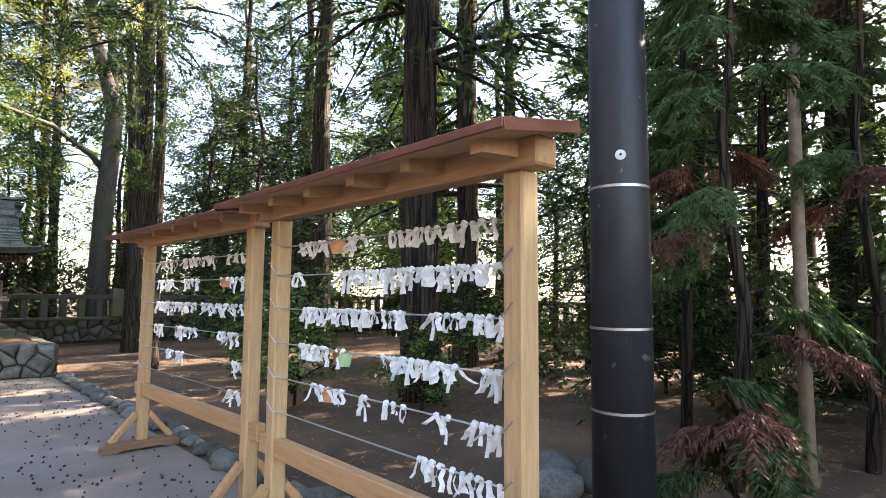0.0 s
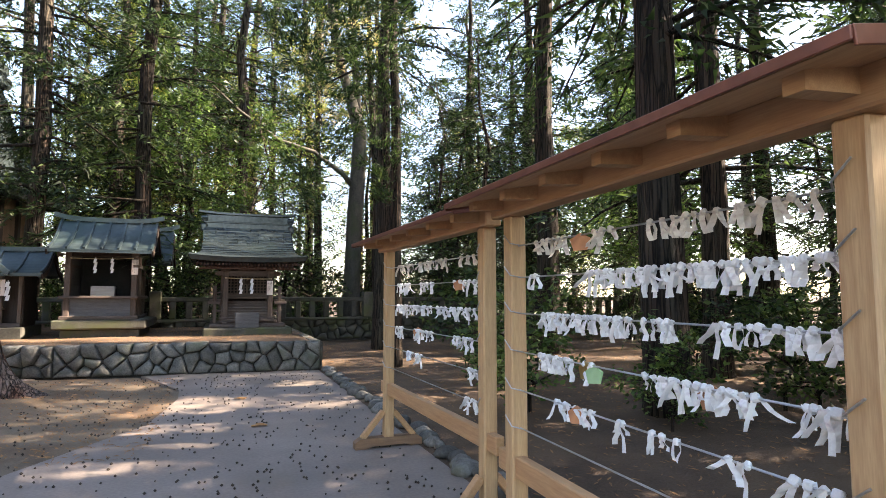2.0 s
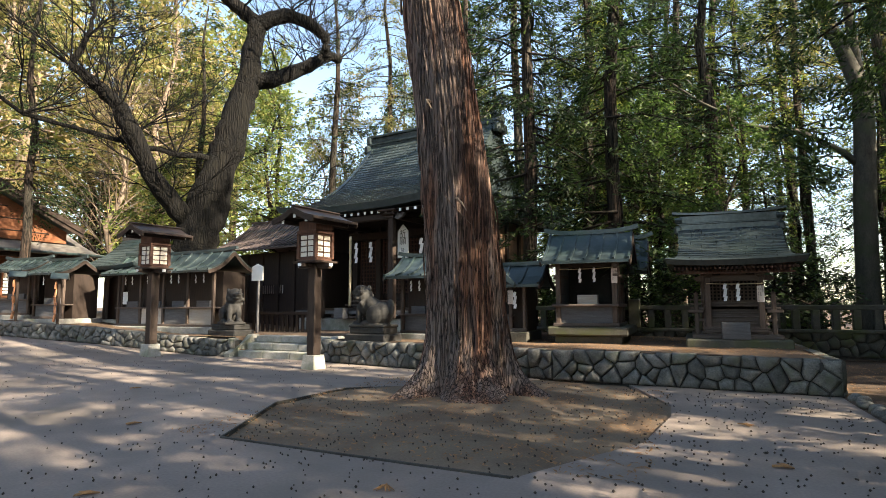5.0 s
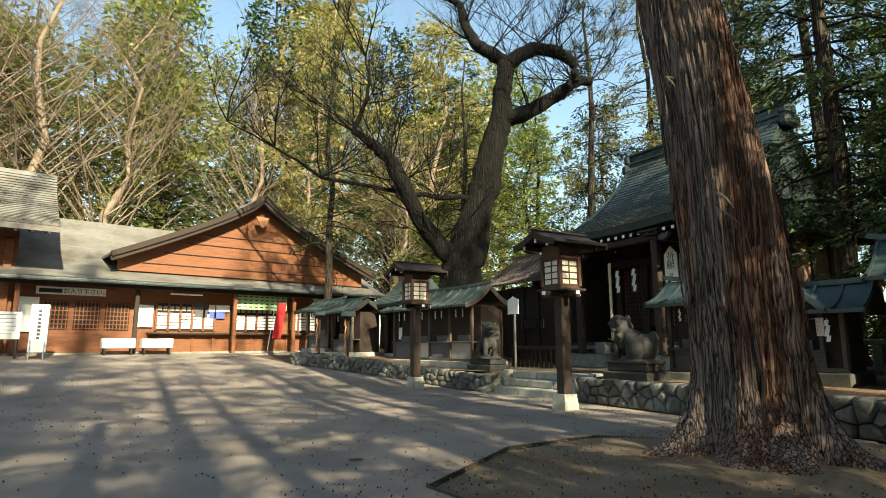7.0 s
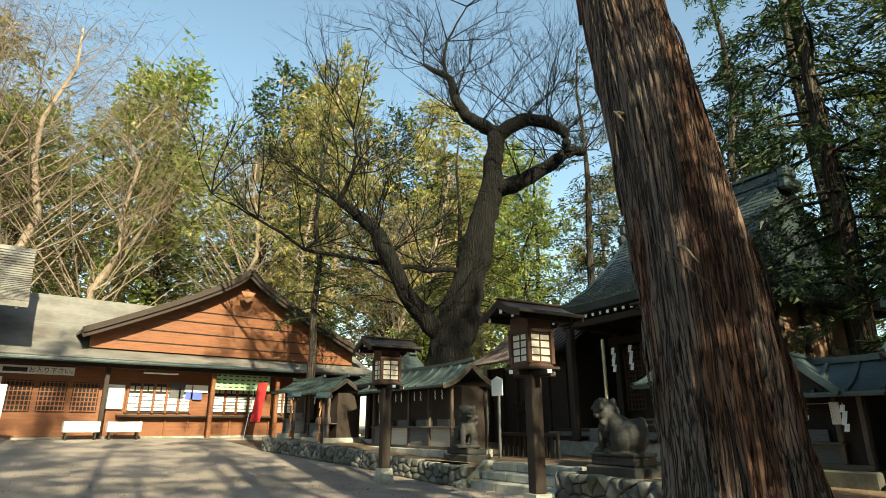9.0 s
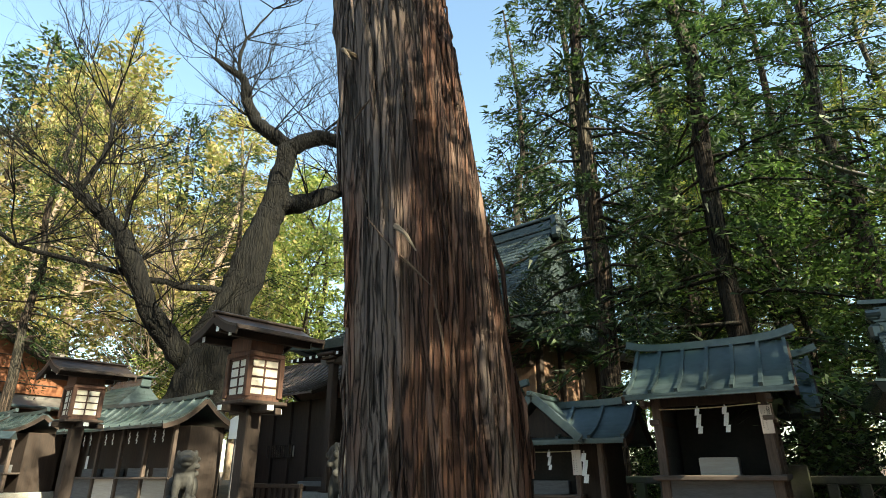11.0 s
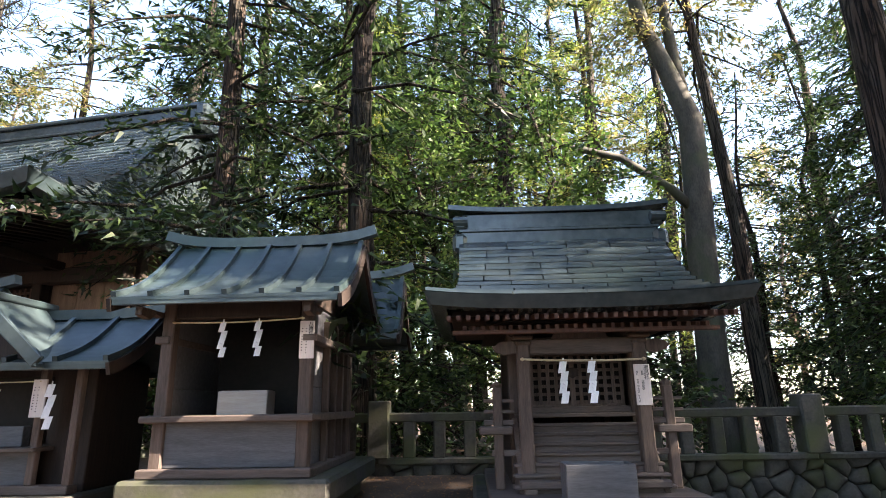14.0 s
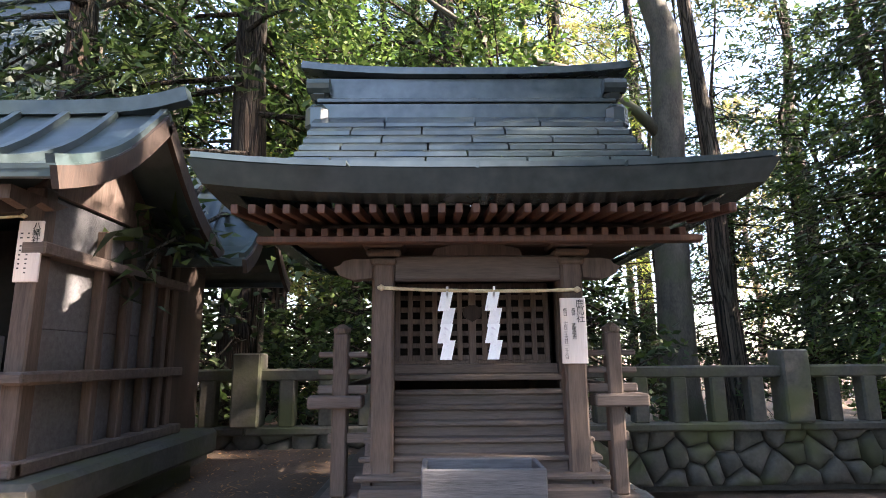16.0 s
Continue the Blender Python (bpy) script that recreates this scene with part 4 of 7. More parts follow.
name_board(pose(-1.575, 14.61, 2.06), ["八", "幡", "社"], "pale name board with black characters on the open shrine's post")

# ---------------------------------------------------------------- little shrine with a front gable
Cs = thing("gabled_shrine", pose(-4.5, 0, 0), "little dark shrine with crossed copper gables and paper streamers", "shrine")
part("stone_slab", Geo().box(-0.62, 0.92, 14.55, 16.0, 0.45, 0.78, 0.02), M_MOSSY, Cs)
part("body", Geo().box(-0.5, 0.82, 15.0, 15.9, 0.78, 1.95, 0.01), M_DARKWOOD, Cs)
part("front_panel", Geo().box(-0.42, 0.42, 14.86, 14.89, 0.86, 1.14, 0.004), M_GREYWOOD, Cs)
part("counter", Geo().box(-0.52, 0.5, 14.72, 15.0, 1.14, 1.18, 0.008), M_WOODX, Cs)
part("base_sill", Geo().box(-0.52, 0.84, 14.75, 14.9, 0.782, 0.86, 0.01), M_WOODX, Cs)
for x in (-0.5, 0.46, 0.8):
    part("post", Geo().box(x - 0.035, x + 0.035, 14.77, 14.84, 0.86, 1.86, 0.008), M_WOOD, Cs)
# black sheet in place of the shaded hollow above the counter
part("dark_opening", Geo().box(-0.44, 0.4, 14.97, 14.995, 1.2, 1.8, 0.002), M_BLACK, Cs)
part("offering_shelf", Geo().box(-0.25, 0.28, 14.86, 14.96, 1.18, 1.36, 0.006), M_GREYWOOD, Cs)
ribbed_roof(Cs, -0.62, 1.25, 15.3, 2.40, 14.45, 16.1, 1.90, 5, M_COPPERG, 0.15, 0.08)
dorm = part("gable_front", Geo().prism([(-0.46, 1.93), (0.46, 1.93), (0, 2.36)], "y", 14.56, 14.59), M_DARKWOOD, Cs)
for s in (-1, 1):
    rows = [[Vector((s * 0.68 * k / 4 - 0.0, y, 2.5 - 0.62 * k / 4 - 0.05 * math.sin(math.pi * k / 4))) for y in (14.36, 14.9, 15.4)] for k in range(5)]
    part("gable_slope", Geo().sheet(rows, 0.03), M_COPPERG, dorm)
    part("gable_edge", Geo().beam((0, 14.38, 2.50), (s * 0.68, 14.38, 1.89), 0.05, 0.12, bev=0.01), M_COPPERG, dorm)
part("gable_ridge", Geo().beam((0, 14.28, 2.53), (0, 15.4, 2.53), 0.08, 0.07, bev=0.012), M_COPPERG, dorm)
rope("shrine_rope", (-5.0, 14.72, 1.76), (-4.02, 14.72, 1.75), 0.01, 0.006, "thin straw rope across the gabled shrine front")
streamers([(-4.72, 14.715, 1.75), (-4.42, 14.715, 1.745)], 0.26)
streamers([(-5.02, 14.7, 1.7), (-3.9, 14.7, 1.72)], 0.42)
name_board(pose(-4.02, 14.72, 1.60), [""], "pale name board on the gabled shrine's post", small=True)

# ---------------------------------------------------------------- ribbed-roof shrine beside the great cedar
def bay_shrine(name, m, w, label, bays, eave_z, body_z, z0, ridge_z, ribs, strips):
    """A row shrine: stone base, panelled lower wall, open bays under a ribbed copper roof."""
    ob = thing(name, m, label, "shrine")
    part("stone_slab", Geo().box(-w / 2 - 0.1, w / 2 + 0.1, -0.12, 1.5, z0 - 0.2, z0 + 0.14, 0.02), M_CAP, ob)
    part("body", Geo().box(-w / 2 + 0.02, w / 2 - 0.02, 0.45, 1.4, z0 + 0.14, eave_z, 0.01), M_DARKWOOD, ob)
    part("base_beam", Geo().box(-w / 2, w / 2, 0.05, 0.16, z0 + 0.142, z0 + 0.22, 0.01), M_WOODX, ob)
    part("counter", Geo().box(-w / 2 - 0.03, w / 2 + 0.03, 0.02, 0.44, body_z, body_z + 0.05, 0.008), M_WOODX, ob)
    for k in range(bays + 1):
        x = -w / 2 + 0.05 + (w - 0.1) * k / bays
        part("post", Geo().box(x - 0.045, x + 0.045, 0.06, 0.15, z0 + 0.22, eave_z + 0.05, 0.008), M_WOOD, ob)
    for k in range(bays):
        xa, xb = -w / 2 + 0.1 + (w - 0.1) * k / bays, -w / 2 + (w - 0.1) * (k + 1) / bays
        part("lower_panel", Geo().box(xa, xb, 0.12, 0.14, z0 + 0.22, body_z, 0.003), M_PALEWOOD if k % 2 else M_GREYWOOD, ob)
        part("offering_shelf", Geo().box(xa + (xb - xa) * 0.22, xb - (xb - xa) * 0.22, 0.2, 0.42, body_z + 0.05, body_z + 0.25, 0.005), M_GREYWOOD, ob)
        for f in (0.33, 0.67)[: strips]:
            zigzag(ob, pose(xa + (xb - xa) * f, 0.04, eave_z - 0.12), 0.28)
    ribbed_roof(ob, -w / 2 - 0.25, w / 2 + 0.25, 0.62, ridge_z, -0.42, 1.75, eave_z, ribs, M_COPPERG, 0.18, 0.08)
    return ob


bay_shrine("row_shrine", pose(-6.25, 14.85, 0, 0, 0, -3), 1.75, "small shrine with ribbed green copper roof beside the great cedar", 2, 2.17, 1.15, 0.55, 2.74, 7, 2)
name_board(pose(-5.62, 14.80, 1.86), [""], "pale name board on the ribbed-roof shrine", small=True)


# ---------------------------------------------------------------- rack of paper fortunes
def paper_strip(g, rng, m, long):
    """One fortune slip knotted on the wire: a crumpled loop with two tails."""
    for tail in range(2):
        w = rng.uniform(0.008, 0.0125)
        ang = rng.uniform(-0.5, 0.5) + (0.25 if tail else -0.25)
        y = rng.uniform(-0.012, 0.012)
        pts = []
        x, z = 0.0, 0.01
        n = 4
        for k in range(n + 1):
            pts.append((x, y + rng.uniform(-0.008, 0.008), z))
            x += math.sin(ang) * long / n
            z -= math.cos(ang) * long / n
            ang += rng.uniform(-0.16, 0.16)
        twist = rng.uniform(-0.7, 0.7)
        vs, fs = [], []
        for k, p in enumerate(pts):
            sx, sy = math.cos(twist + 0.2 * k) * w, math.sin(twist + 0.2 * k) * w
            vs += [m @ Vector((p[0] - sx, p[1] - sy, p[2])), m @ Vector((p[0] + sx, p[1] + sy, p[2]))]
        for k in range(n):
            fs.append((2 * k, 2 * k + 1, 2 * k + 3, 2 * k + 2))
        g.add(vs, fs)
    r = rng.uniform(0.009, 0.014)
    g.box(-r, r, -r * 0.8, r * 0.8, -r * 0.9, r * 1.2, 0.005, m @ pose(0, 0, 0, rng.uniform(-30, 30), rng.uniform(-40, 40), rng.uniform(-40, 40)))


slip_rng = random.Random(31)
SLIPS = []
for k in range(14):
    sg_ = Geo()
    paper_strip(sg_, slip_rng, Matrix.Identity(4), slip_rng.uniform(0.055, 0.115))
    SLIPS.append((sg_.mesh("fortune_slip", M_PAPER), sg_.mesh("aged_slip", M_PAPERAGED)))


def rack(m, ln, label, seed, aged, rows):
    ob = thing("fortune_rack", m, label, "rack", "fortune racks")
    r = random.Random(seed)
    W = 0.092
    part("post", Geo().box(-W / 2, W / 2, 0, W, 0.02, 1.862, 0.008), M_NEWWOOD, ob)
    part("post", Geo().box(-W / 2, W / 2, ln - W, ln, 0.02, 1.862, 0.008), M_NEWWOOD, ob)
    part("head_beam", Geo().box(-0.075, 0.035, -0.09, ln + 0.10, 1.862, 1.966, 0.008), M_NEWBEAM, ob)
    part("tie_beam", Geo().box(-0.03, 0.03, -0.12, ln + 0.12, 0.49, 0.60, 0.006), M_NEWBEAM, ob)
    for y in (W / 2, ln - W / 2):
        part("foot", Geo().prism([(-0.33, 0.0), (-0.22, 0.0), (-0.16, 0.02), (0.16, 0.02), (0.22, 0.0), (0.33, 0.0), (0.33, 0.06), (0.28, 0.095), (-0.28, 0.095), (-0.33, 0.06)], "y", y - 0.05, y + 0.05), M_FOOT, ob)
        for s in (-1, 1):
            part("brace", Geo().beam((s * 0.255, y, 0.09), (s * 0.05, y, 0.33), 0.05, 0.06, up=(0, 1, 0)), M_NEWBEAM, ob)
    n = 6
    for k in range(n):
        y = 0.02 + (ln - 0.06) * k / (n - 1)
        part("roof_arm", Geo().prism([(-0.25, 1.885), (-0.25, 1.932), (0.04, 1.982), (0.04, 1.93), (-0.08, 1.895)], "y", y - 0.028, y + 0.028), M_NEWBEAM, ob)
    def pitch(x):
        return 1.936 + (x + 0.32) * 0.172
    for name, lo, hi, end, up, thick, mat in (("roof_board", -0.315, 0.045, 0.15, 0.0, 0.022, M_NEWBEAM), ("roof_sheet", -0.325, 0.055, 0.165, 0.008, 0.006, M_COPPER_BROWN)):
        rows_ = [[Vector((x, y, pitch(x) + up + 0.004)) for y in (-end, ln / 2, ln + end)] for x in (lo, (lo + hi) / 2, hi)]
        part(name, Geo().sheet(rows_, thick), mat, ob)
    for y in (-0.168, ln + 0.168):
        part("copper_fascia", Geo().beam((-0.325, y, pitch(-0.325) - 0.008), (0.055, y, pitch(0.055) - 0.008), 0.008, 0.042, bev=0.002), M_COPPER_BROWN, ob)
    part("eave_fold", Geo().box(-0.333, -0.325, -0.168, ln + 0.168, pitch(-0.325) - 0.018, pitch(-0.325) + 0.012, 0.002), M_COPPER_BROWN, ob)
    for k, z in enumerate((1.70, 1.53, 1.34, 1.14, 0.94, 0.745)):
        wire = part("wire", Geo().tube([(0.0, W, z), (0.0, ln - W, z)], 0.004, 6), M_STEEL, ob)
        for y in (W + 0.002, ln - W - 0.002):
            s = 1 if y < ln / 2 else -1
            part("wire_hook", Geo().tube([(-0.058, y - s * 0.06, z + 0.06), (-0.05, y - s * 0.002, z + 0.012), (0, y + s * 0.03, z)], 0.0035, 5), M_STEEL, ob)
        for a, b, cnt in rows[k]:
            for i in range(cnt):
                y = W + (ln - 2 * W) * (a + (b - a) * (i + r.uniform(0.1, 0.9)) / cnt)
                slip = new("fortune_slip", SLIPS[r.randrange(14)][1 if k in aged else 0])
                slip.parent, slip.matrix_basis = ob, pose(0, y, z, 0, 0, r.uniform(55, 125)) @ pose(0, 0, 0, 0, r.uniform(-14, 14), 0)
    return ob


rack(pose(1.592, 1.235, 0, 0, 0, -1.7), 1.95, "new timber rack hung with white paper fortune slips", 3, (0,),
     [[(0.0, 0.42, 14), (0.52, 0.62, 3), (0.74, 0.9, 6)], [(0.0, 0.62, 34), (0.88, 0.92, 2)], [(0.0, 0.25, 11), (0.34, 0.44, 5), (0.47, 0.86, 22)], [(0.0, 0.09, 5), (0.16, 0.44, 16), (0.6, 0.68, 2), (0.72, 0.88, 9)], [(0.02, 0.12, 4), (0.18, 0.24, 2), (0.34, 0.44, 3), (0.5, 0.54, 2), (0.62, 0.8, 6)], [(0.02, 0.18, 6), (0.2, 0.3, 4)]])
rack(pose(1.735, 3.62, 0, 0, 0, 0.6), 2.25, "second timber rack with paper slips beside the kerb stones", 11, (0,),
     [[(0.05, 0.2, 3), (0.3, 0.62, 10), (0.66, 0.9, 6)], [(0.05, 0.25, 5), (0.42, 0.6, 5), (0.7, 0.9, 6)], [(0.04, 0.4, 10), (0.46, 0.9, 18)], [(0.1, 0.25, 6), (0.46, 0.66, 9), (0.8, 0.9, 4)], [(0.06, 0.12, 3), (0.56, 0.76, 6)], [(0.05, 0.15, 4)]])
# coloured slips
for k, (y, z, mat) in enumerate(((2.48, 1.135, M_BRASS), (2.42, 1.125, M_GREENB), (2.55, 0.935, M_EMA), (1.80, 1.13, M_EMA), (2.5, 1.69, M_EMA), (5.0, 1.15, M_EMA), (4.1, 1.53, M_EMA))):
    solid("fortune_envelope", Geo().prism([(0, 0.02), (0.045, -0.01), (0.03, -0.06), (-0.03, -0.055), (-0.045, -0.005)], "x", -0.006, 0.006), mat, "small coloured paper fortune envelope tied on the wire", "paper", pose(1.63 + 0.10 * (y > 3.3), y, z, 0, 0, 10 * k), "fortune envelopes")

# ---------------------------------------------------------------- black pole with steel bands
pole = thing("black_pole", pose(2.95, 1.66, 0, 0.4, -0.6, 0), "thick black painted steel pole with three thin metal bands", "pole")
part("shaft", Geo().tube([(0, 0, -0.1), (0, 0, 2), (0, 0, 5), (0, 0, 9)], [0.172, 0.162, 0.147, 0.13], 40), M_POLE, pole, smooth=True)
for z, rr in ((0.80, 0.1695), (1.245, 0.1675), (2.02, 0.163)):
    part("band", Geo().tube([(0, 0, z), (0, 0, z + 0.014)], rr, 40), M_STEEL, pole)
az = radians(213)
part("number_disc", Geo().tube([(math.cos(az) * 0.155, math.sin(az) * 0.155, 2.19), (math.cos(az) * 0.166, math.sin(az) * 0.166, 2.19)], 0.028, 16), M_WHITE, pole)
part("disc_hole", Geo().tube([(math.cos(az) * 0.18, math.sin(az) * 0.18, 2.19), (math.cos(az) * 0.1675, math.sin(az) * 0.1675, 2.19)], 0.007, 8), M_INK, pole)


# ---------------------------------------------------------------- rounded stones
def rock(r, sx, sy, sz):
    g = bmesh.new()
    bmesh.ops.create_icosphere(g, subdivisions=2, radius=1)
    o = Vector((r.uniform(0, 50), r.uniform(0, 50), 0))
    vs = []
    for v in g.verts:
        k = 1 + 0.28 * noise.noise(v.co * 1.1 + o) + 0.08 * noise.noise(v.co * 3.1 + o)
        vs.append((v.co.x * sx * k, v.co.y * sy * k, max(-0.5, v.co.z) * sz * k))
    out = Geo().add(vs, [[v.index for v in f.verts] for f in g.faces])
    g.free()
    return out


r = random.Random(21)
kerb = tagged(new("kerb"), "row of rounded grey boulders edging the paving", "kerb", kind="structure")
y = 1.6
while y < 11.6:
    s = r.uniform(0.055, 0.125)
    ob = part("kerb_stone", rock(r, s * r.uniform(0.8, 1.1), s * r.uniform(0.9, 1.35), s * r.uniform(0.55, 0.9)), M_STONE, kerb, smooth=True)
    ob.matrix_basis = pose(2.12 + r.uniform(-0.06, 0.06), y, 0.03, 0, 0, r.uniform(0, 360))
    y += s * r.uniform(1.5, 2.4)
for x, y, s in ((3.75, 2.75, 0.24), (3.95, 2.35, 0.27), (3.5, 2.5, 0.2)):
    solid("boulder", rock(r, s, s * 1.1, s * 0.7), M_STONE, "rounded grey boulder on the forest floor", "stone", pose(x, y, 0.06, 0, 0, r.uniform(0, 360)), "boulders", smooth=True)

# ---------------------------------------------------------------- great cedar
cedar = thing("great_cedar", pose(0, 0, 0), "great leaning cedar with fibrous red-brown bark and flared roots", "tree")
def cedar_axis(z):
    q = min(max(z, 0.9), 6.0)
    return Vector((-3.475 + 0.0763 * q - 0.022 * q * q - 0.12 * max(0, z - 6), 10.37 - 0.217 * q + 0.0184 * q * q, z))


def cedar_radius(z, a):
    base = 0.64 - 0.029 * min(z, 9) + 0.20 * math.exp(-z / 0.6) + 0.34 * math.exp(-z / 0.25)
    lobes = 1 + (0.16 * math.exp(-z / 0.6)) * math.sin(5 * a + 0.7) + 0.10 * math.exp(-z / 0.5) * math.sin(9 * a + 2)
    q = Vector((math.cos(a) * 8.5, math.sin(a) * 8.5, z * 0.22))
    rid = abs(noise.noise(q)) * 1.0 + 0.5 * abs(noise.noise(q * 2.3 + Vector((3, 1, 7))))
    return base * lobes + 0.095 * (min(rid, 0.6) - 0.35) * (1 + 0.5 * math.exp(-z / 0.7))


zs = list(np.linspace(-0.05, 1.6, 40)) + list(np.linspace(1.68, 9.0, 90)) + list(np.linspace(9.6, 20, 14))
NA = 300
vs, fs = [], []
for z in zs:
    c = cedar_axis(z)
    k = 1 if z < 9 else max(0.12, 1 - (z - 9) / 13)
    for i in range(NA):
        a = 2 * math.pi * i / NA + 0.05 * z
        rr = cedar_radius(max(0, z), a) * k
        vs.append((c.x + math.cos(a) * rr, c.y + math.sin(a) * rr, z))
for j in range(len(zs) - 1):
    for i in range(NA):
        fs.append((j * NA + i, j * NA + (i + 1) % NA, (j + 1) * NA + (i + 1) % NA, (j + 1) * NA + i))
part("trunk", Geo().add(vs, fs), M_BARK, cedar, smooth=True)
r = random.Random(5)
for k in range(70):
    z = r.uniform(1.0, 7)
    a = r.uniform(0, 2 * math.pi)
    pts = []
    for i in range(6):
        zz = z - i * r.uniform(0.1, 0.22)
        aa = a + 0.05 * zz
        c = cedar_axis(zz)
        rr = cedar_radius(max(0, zz), aa) + 0.012 + 0.035 * math.sin(i / 5 * math.pi) * r.uniform(0.1, 1)
        pts.append((c.x + math.cos(aa) * rr, c.y + math.sin(aa) * rr, zz))
    part("bark_strip", Geo().tube(pts, [0.004, 0.016, 0.02, 0.018, 0.012, 0.003], 5), M_BARK, cedar)
for px, pz in ((-3.1, 3.05), (-3.75, 4.6)):
    c = cedar_axis(pz)
    d = Vector((px - c.x, -1, 0)).normalized()
    p0 = c + d * 0.53
    side = Vector((-d.y, d.x, 0))
    part("dead_twig", Geo().tube([p0 - d * 0.05, p0 + d * 0.10 - Vector((0, 0, 0.02)), p0 + d * 0.14 + side * 0.08 - Vector((0, 0, 0.10)), p0 + d * 0.13 + side * 0.15 - Vector((0, 0, 0.22))], [0.025, 0.02, 0.014, 0.006], 6), M_BARKPALE, cedar)

part("loose_sliver", Geo().tube([(-3.486, 9.278, 3.152), (-3.332, 9.302, 2.944), (-3.165, 9.37, 2.755), (-3.06, 9.443, 2.625)], [0.004, 0.009, 0.010, 0.003], 5), M_SLIVER, cedar, "pale loose sliver of dead bark")
part("loose_sliver", Geo().tube([(-3.626, 9.241, 3.961), (-3.528, 9.228, 4.043), (-3.399, 9.24, 4.152)], [0.004, 0.009, 0.003], 5), M_SLIVER, cedar, "pale loose sliver of dead bark")
part("loose_sliver", Geo().tube([(-3.003, 9.527, 2.112), (-3.021, 9.492, 2.35), (-3.051, 9.452, 2.569)], [0.003, 0.009, 0.004], 5), M_SLIVER, cedar, "pale loose sliver of dead bark")


# ---------------------------------------------------------------- wooden lanterns
def lantern(m):
    ob = thing("wooden_lantern", m, "tall dark timber lantern with white paper panes on a concrete foot", "lantern", "timber lanterns")
    g = Geo()
    g.add([(-0.2, -0.2, -0.05), (0.2, -0.2, -0.05), (0.2, 0.2, -0.05), (-0.2, 0.2, -0.05), (-0.165, -0.165, 0.33), (0.165, -0.165, 0.33), (0.165, 0.165, 0.33), (-0.165, 0.165, 0.33)], [(0, 1, 2, 3), (4, 5, 6, 7), (0, 1, 5, 4), (1, 2, 6, 5), (2, 3, 7, 6), (3, 0, 4, 7)])
    part("concrete_foot", g, M_CAP, ob)
    part("post", Geo().box(-0.115, 0.115, -0.115, 0.115, 0.33, 2.36, 0.015), M_DARKWOOD, ob)
    part("tie", Geo().box(-0.48, 0.48, -0.06, 0.06, 2.30, 2.40, 0.01).box(-0.06, 0.06, -0.48, 0.48, 2.302, 2.398, 0.01), M_DARKWOOD, ob)
    for s in (-1, 1):
        for q in (-1, 1):
            part("white_tip", Geo().box(s * 0.484 - 0.006, s * 0.484 + 0.006, q * 0.0 - 0.05, q * 0.0 + 0.05, 2.315, 2.385, 0.003) if q < 0 else Geo().box(-0.05, 0.05, s * 0.484 - 0.006, s * 0.484 + 0.006, 2.315, 2.385, 0.003), M_WHITE, ob)
    part("tray", Geo().box(-0.36, 0.36, -0.36, 0.36, 2.40, 2.45, 0.01), M_DARKWOOD, ob)
    cab = part("lamp_box", Geo().box(-0.27, 0.27, -0.27, 0.27, 2.45, 2.51, 0.008), M_REDDARK, ob, "red-brown timber lamp box with paper panes")
    part("lamp_box_head", Geo().box(-0.30, 0.30, -0.30, 0.30, 3.06, 3.14, 0.01), M_REDDARK, cab)
    part("lamp_box_top", Geo().box(-0.27, 0.27, -0.27, 0.27, 3.14, 3.36, 0.008), M_REDDARK, cab)
    for x in (-0.26, 0.26):
        for y in (-0.26, 0.26):
            part("corner_stile", Geo().box(x - 0.04, x + 0.04, y - 0.04, y + 0.04, 2.50, 3.06, 0.006), M_REDDARK, cab)
    for side in range(4):
        mm = pose(0, 0, 0, 0, 0, 90 * side)
        p = part("paper_pane", Geo().box(-0.22, 0.22, 0.238, 0.246, 2.51, 3.06, 0.002, mm), M_PANE, cab)
        part("muntin", Geo().box(-0.013, 0.013, 0.246, 0.262, 2.51, 3.06, 0.003, mm), M_REDDARK, p)
        for k in range(3):
            z = 2.65 + 0.135 * k
            part("muntin", Geo().box(-0.22, 0.22, 0.247, 0.261, z - 0.012, z + 0.012, 0.003, mm), M_REDDARK, p)
        for z in (2.525, 3.045):
            part("pane_rail", Geo().box(-0.22, 0.22, 0.247, 0.270, z - 0.02, z + 0.02, 0.004, mm), M_REDDARK, p)
    roof = part("roof_beam", Geo().box(-0.05, 0.05, -0.70, 0.70, 3.46, 3.54, 0.01), M_DARKWOOD, ob)
    def lamp_eave(f, up=0.0):
        return 3.63 + up - 0.25 * f - 0.035 * math.sin(math.pi * f)
    for s in (-1, 1):
        rows = [[Vector((s * 0.64 * k / 6, y, lamp_eave(k / 6))) for y in (-0.74, 0, 0.74)] for k in range(7)]
        part("roof_slope", Geo().sheet(rows, 0.035), M_LANTERNROOF, roof)
        rows = [[Vector((s * (0.05 + 0.53 * k / 6), y, lamp_eave(k / 6, -0.055))) for y in (-0.70, 0, 0.70)] for k in range(7)]
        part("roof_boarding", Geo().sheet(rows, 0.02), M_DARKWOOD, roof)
        part("eave_edge", Geo().box(min(s * 0.60, s * 0.645), max(s * 0.60, s * 0.645), -0.74, 0.74, 3.32, 3.368, 0.006), M_LANTERNROOF, roof)
        for y in (-0.725, 0.725):
            part("barge_board", Geo().sweep([Vector((s * 0.63 * q / 6, y, lamp_eave(q / 6, -0.085))) for q in range(7)], 0.03, 0.10), M_DARKWOOD, roof)
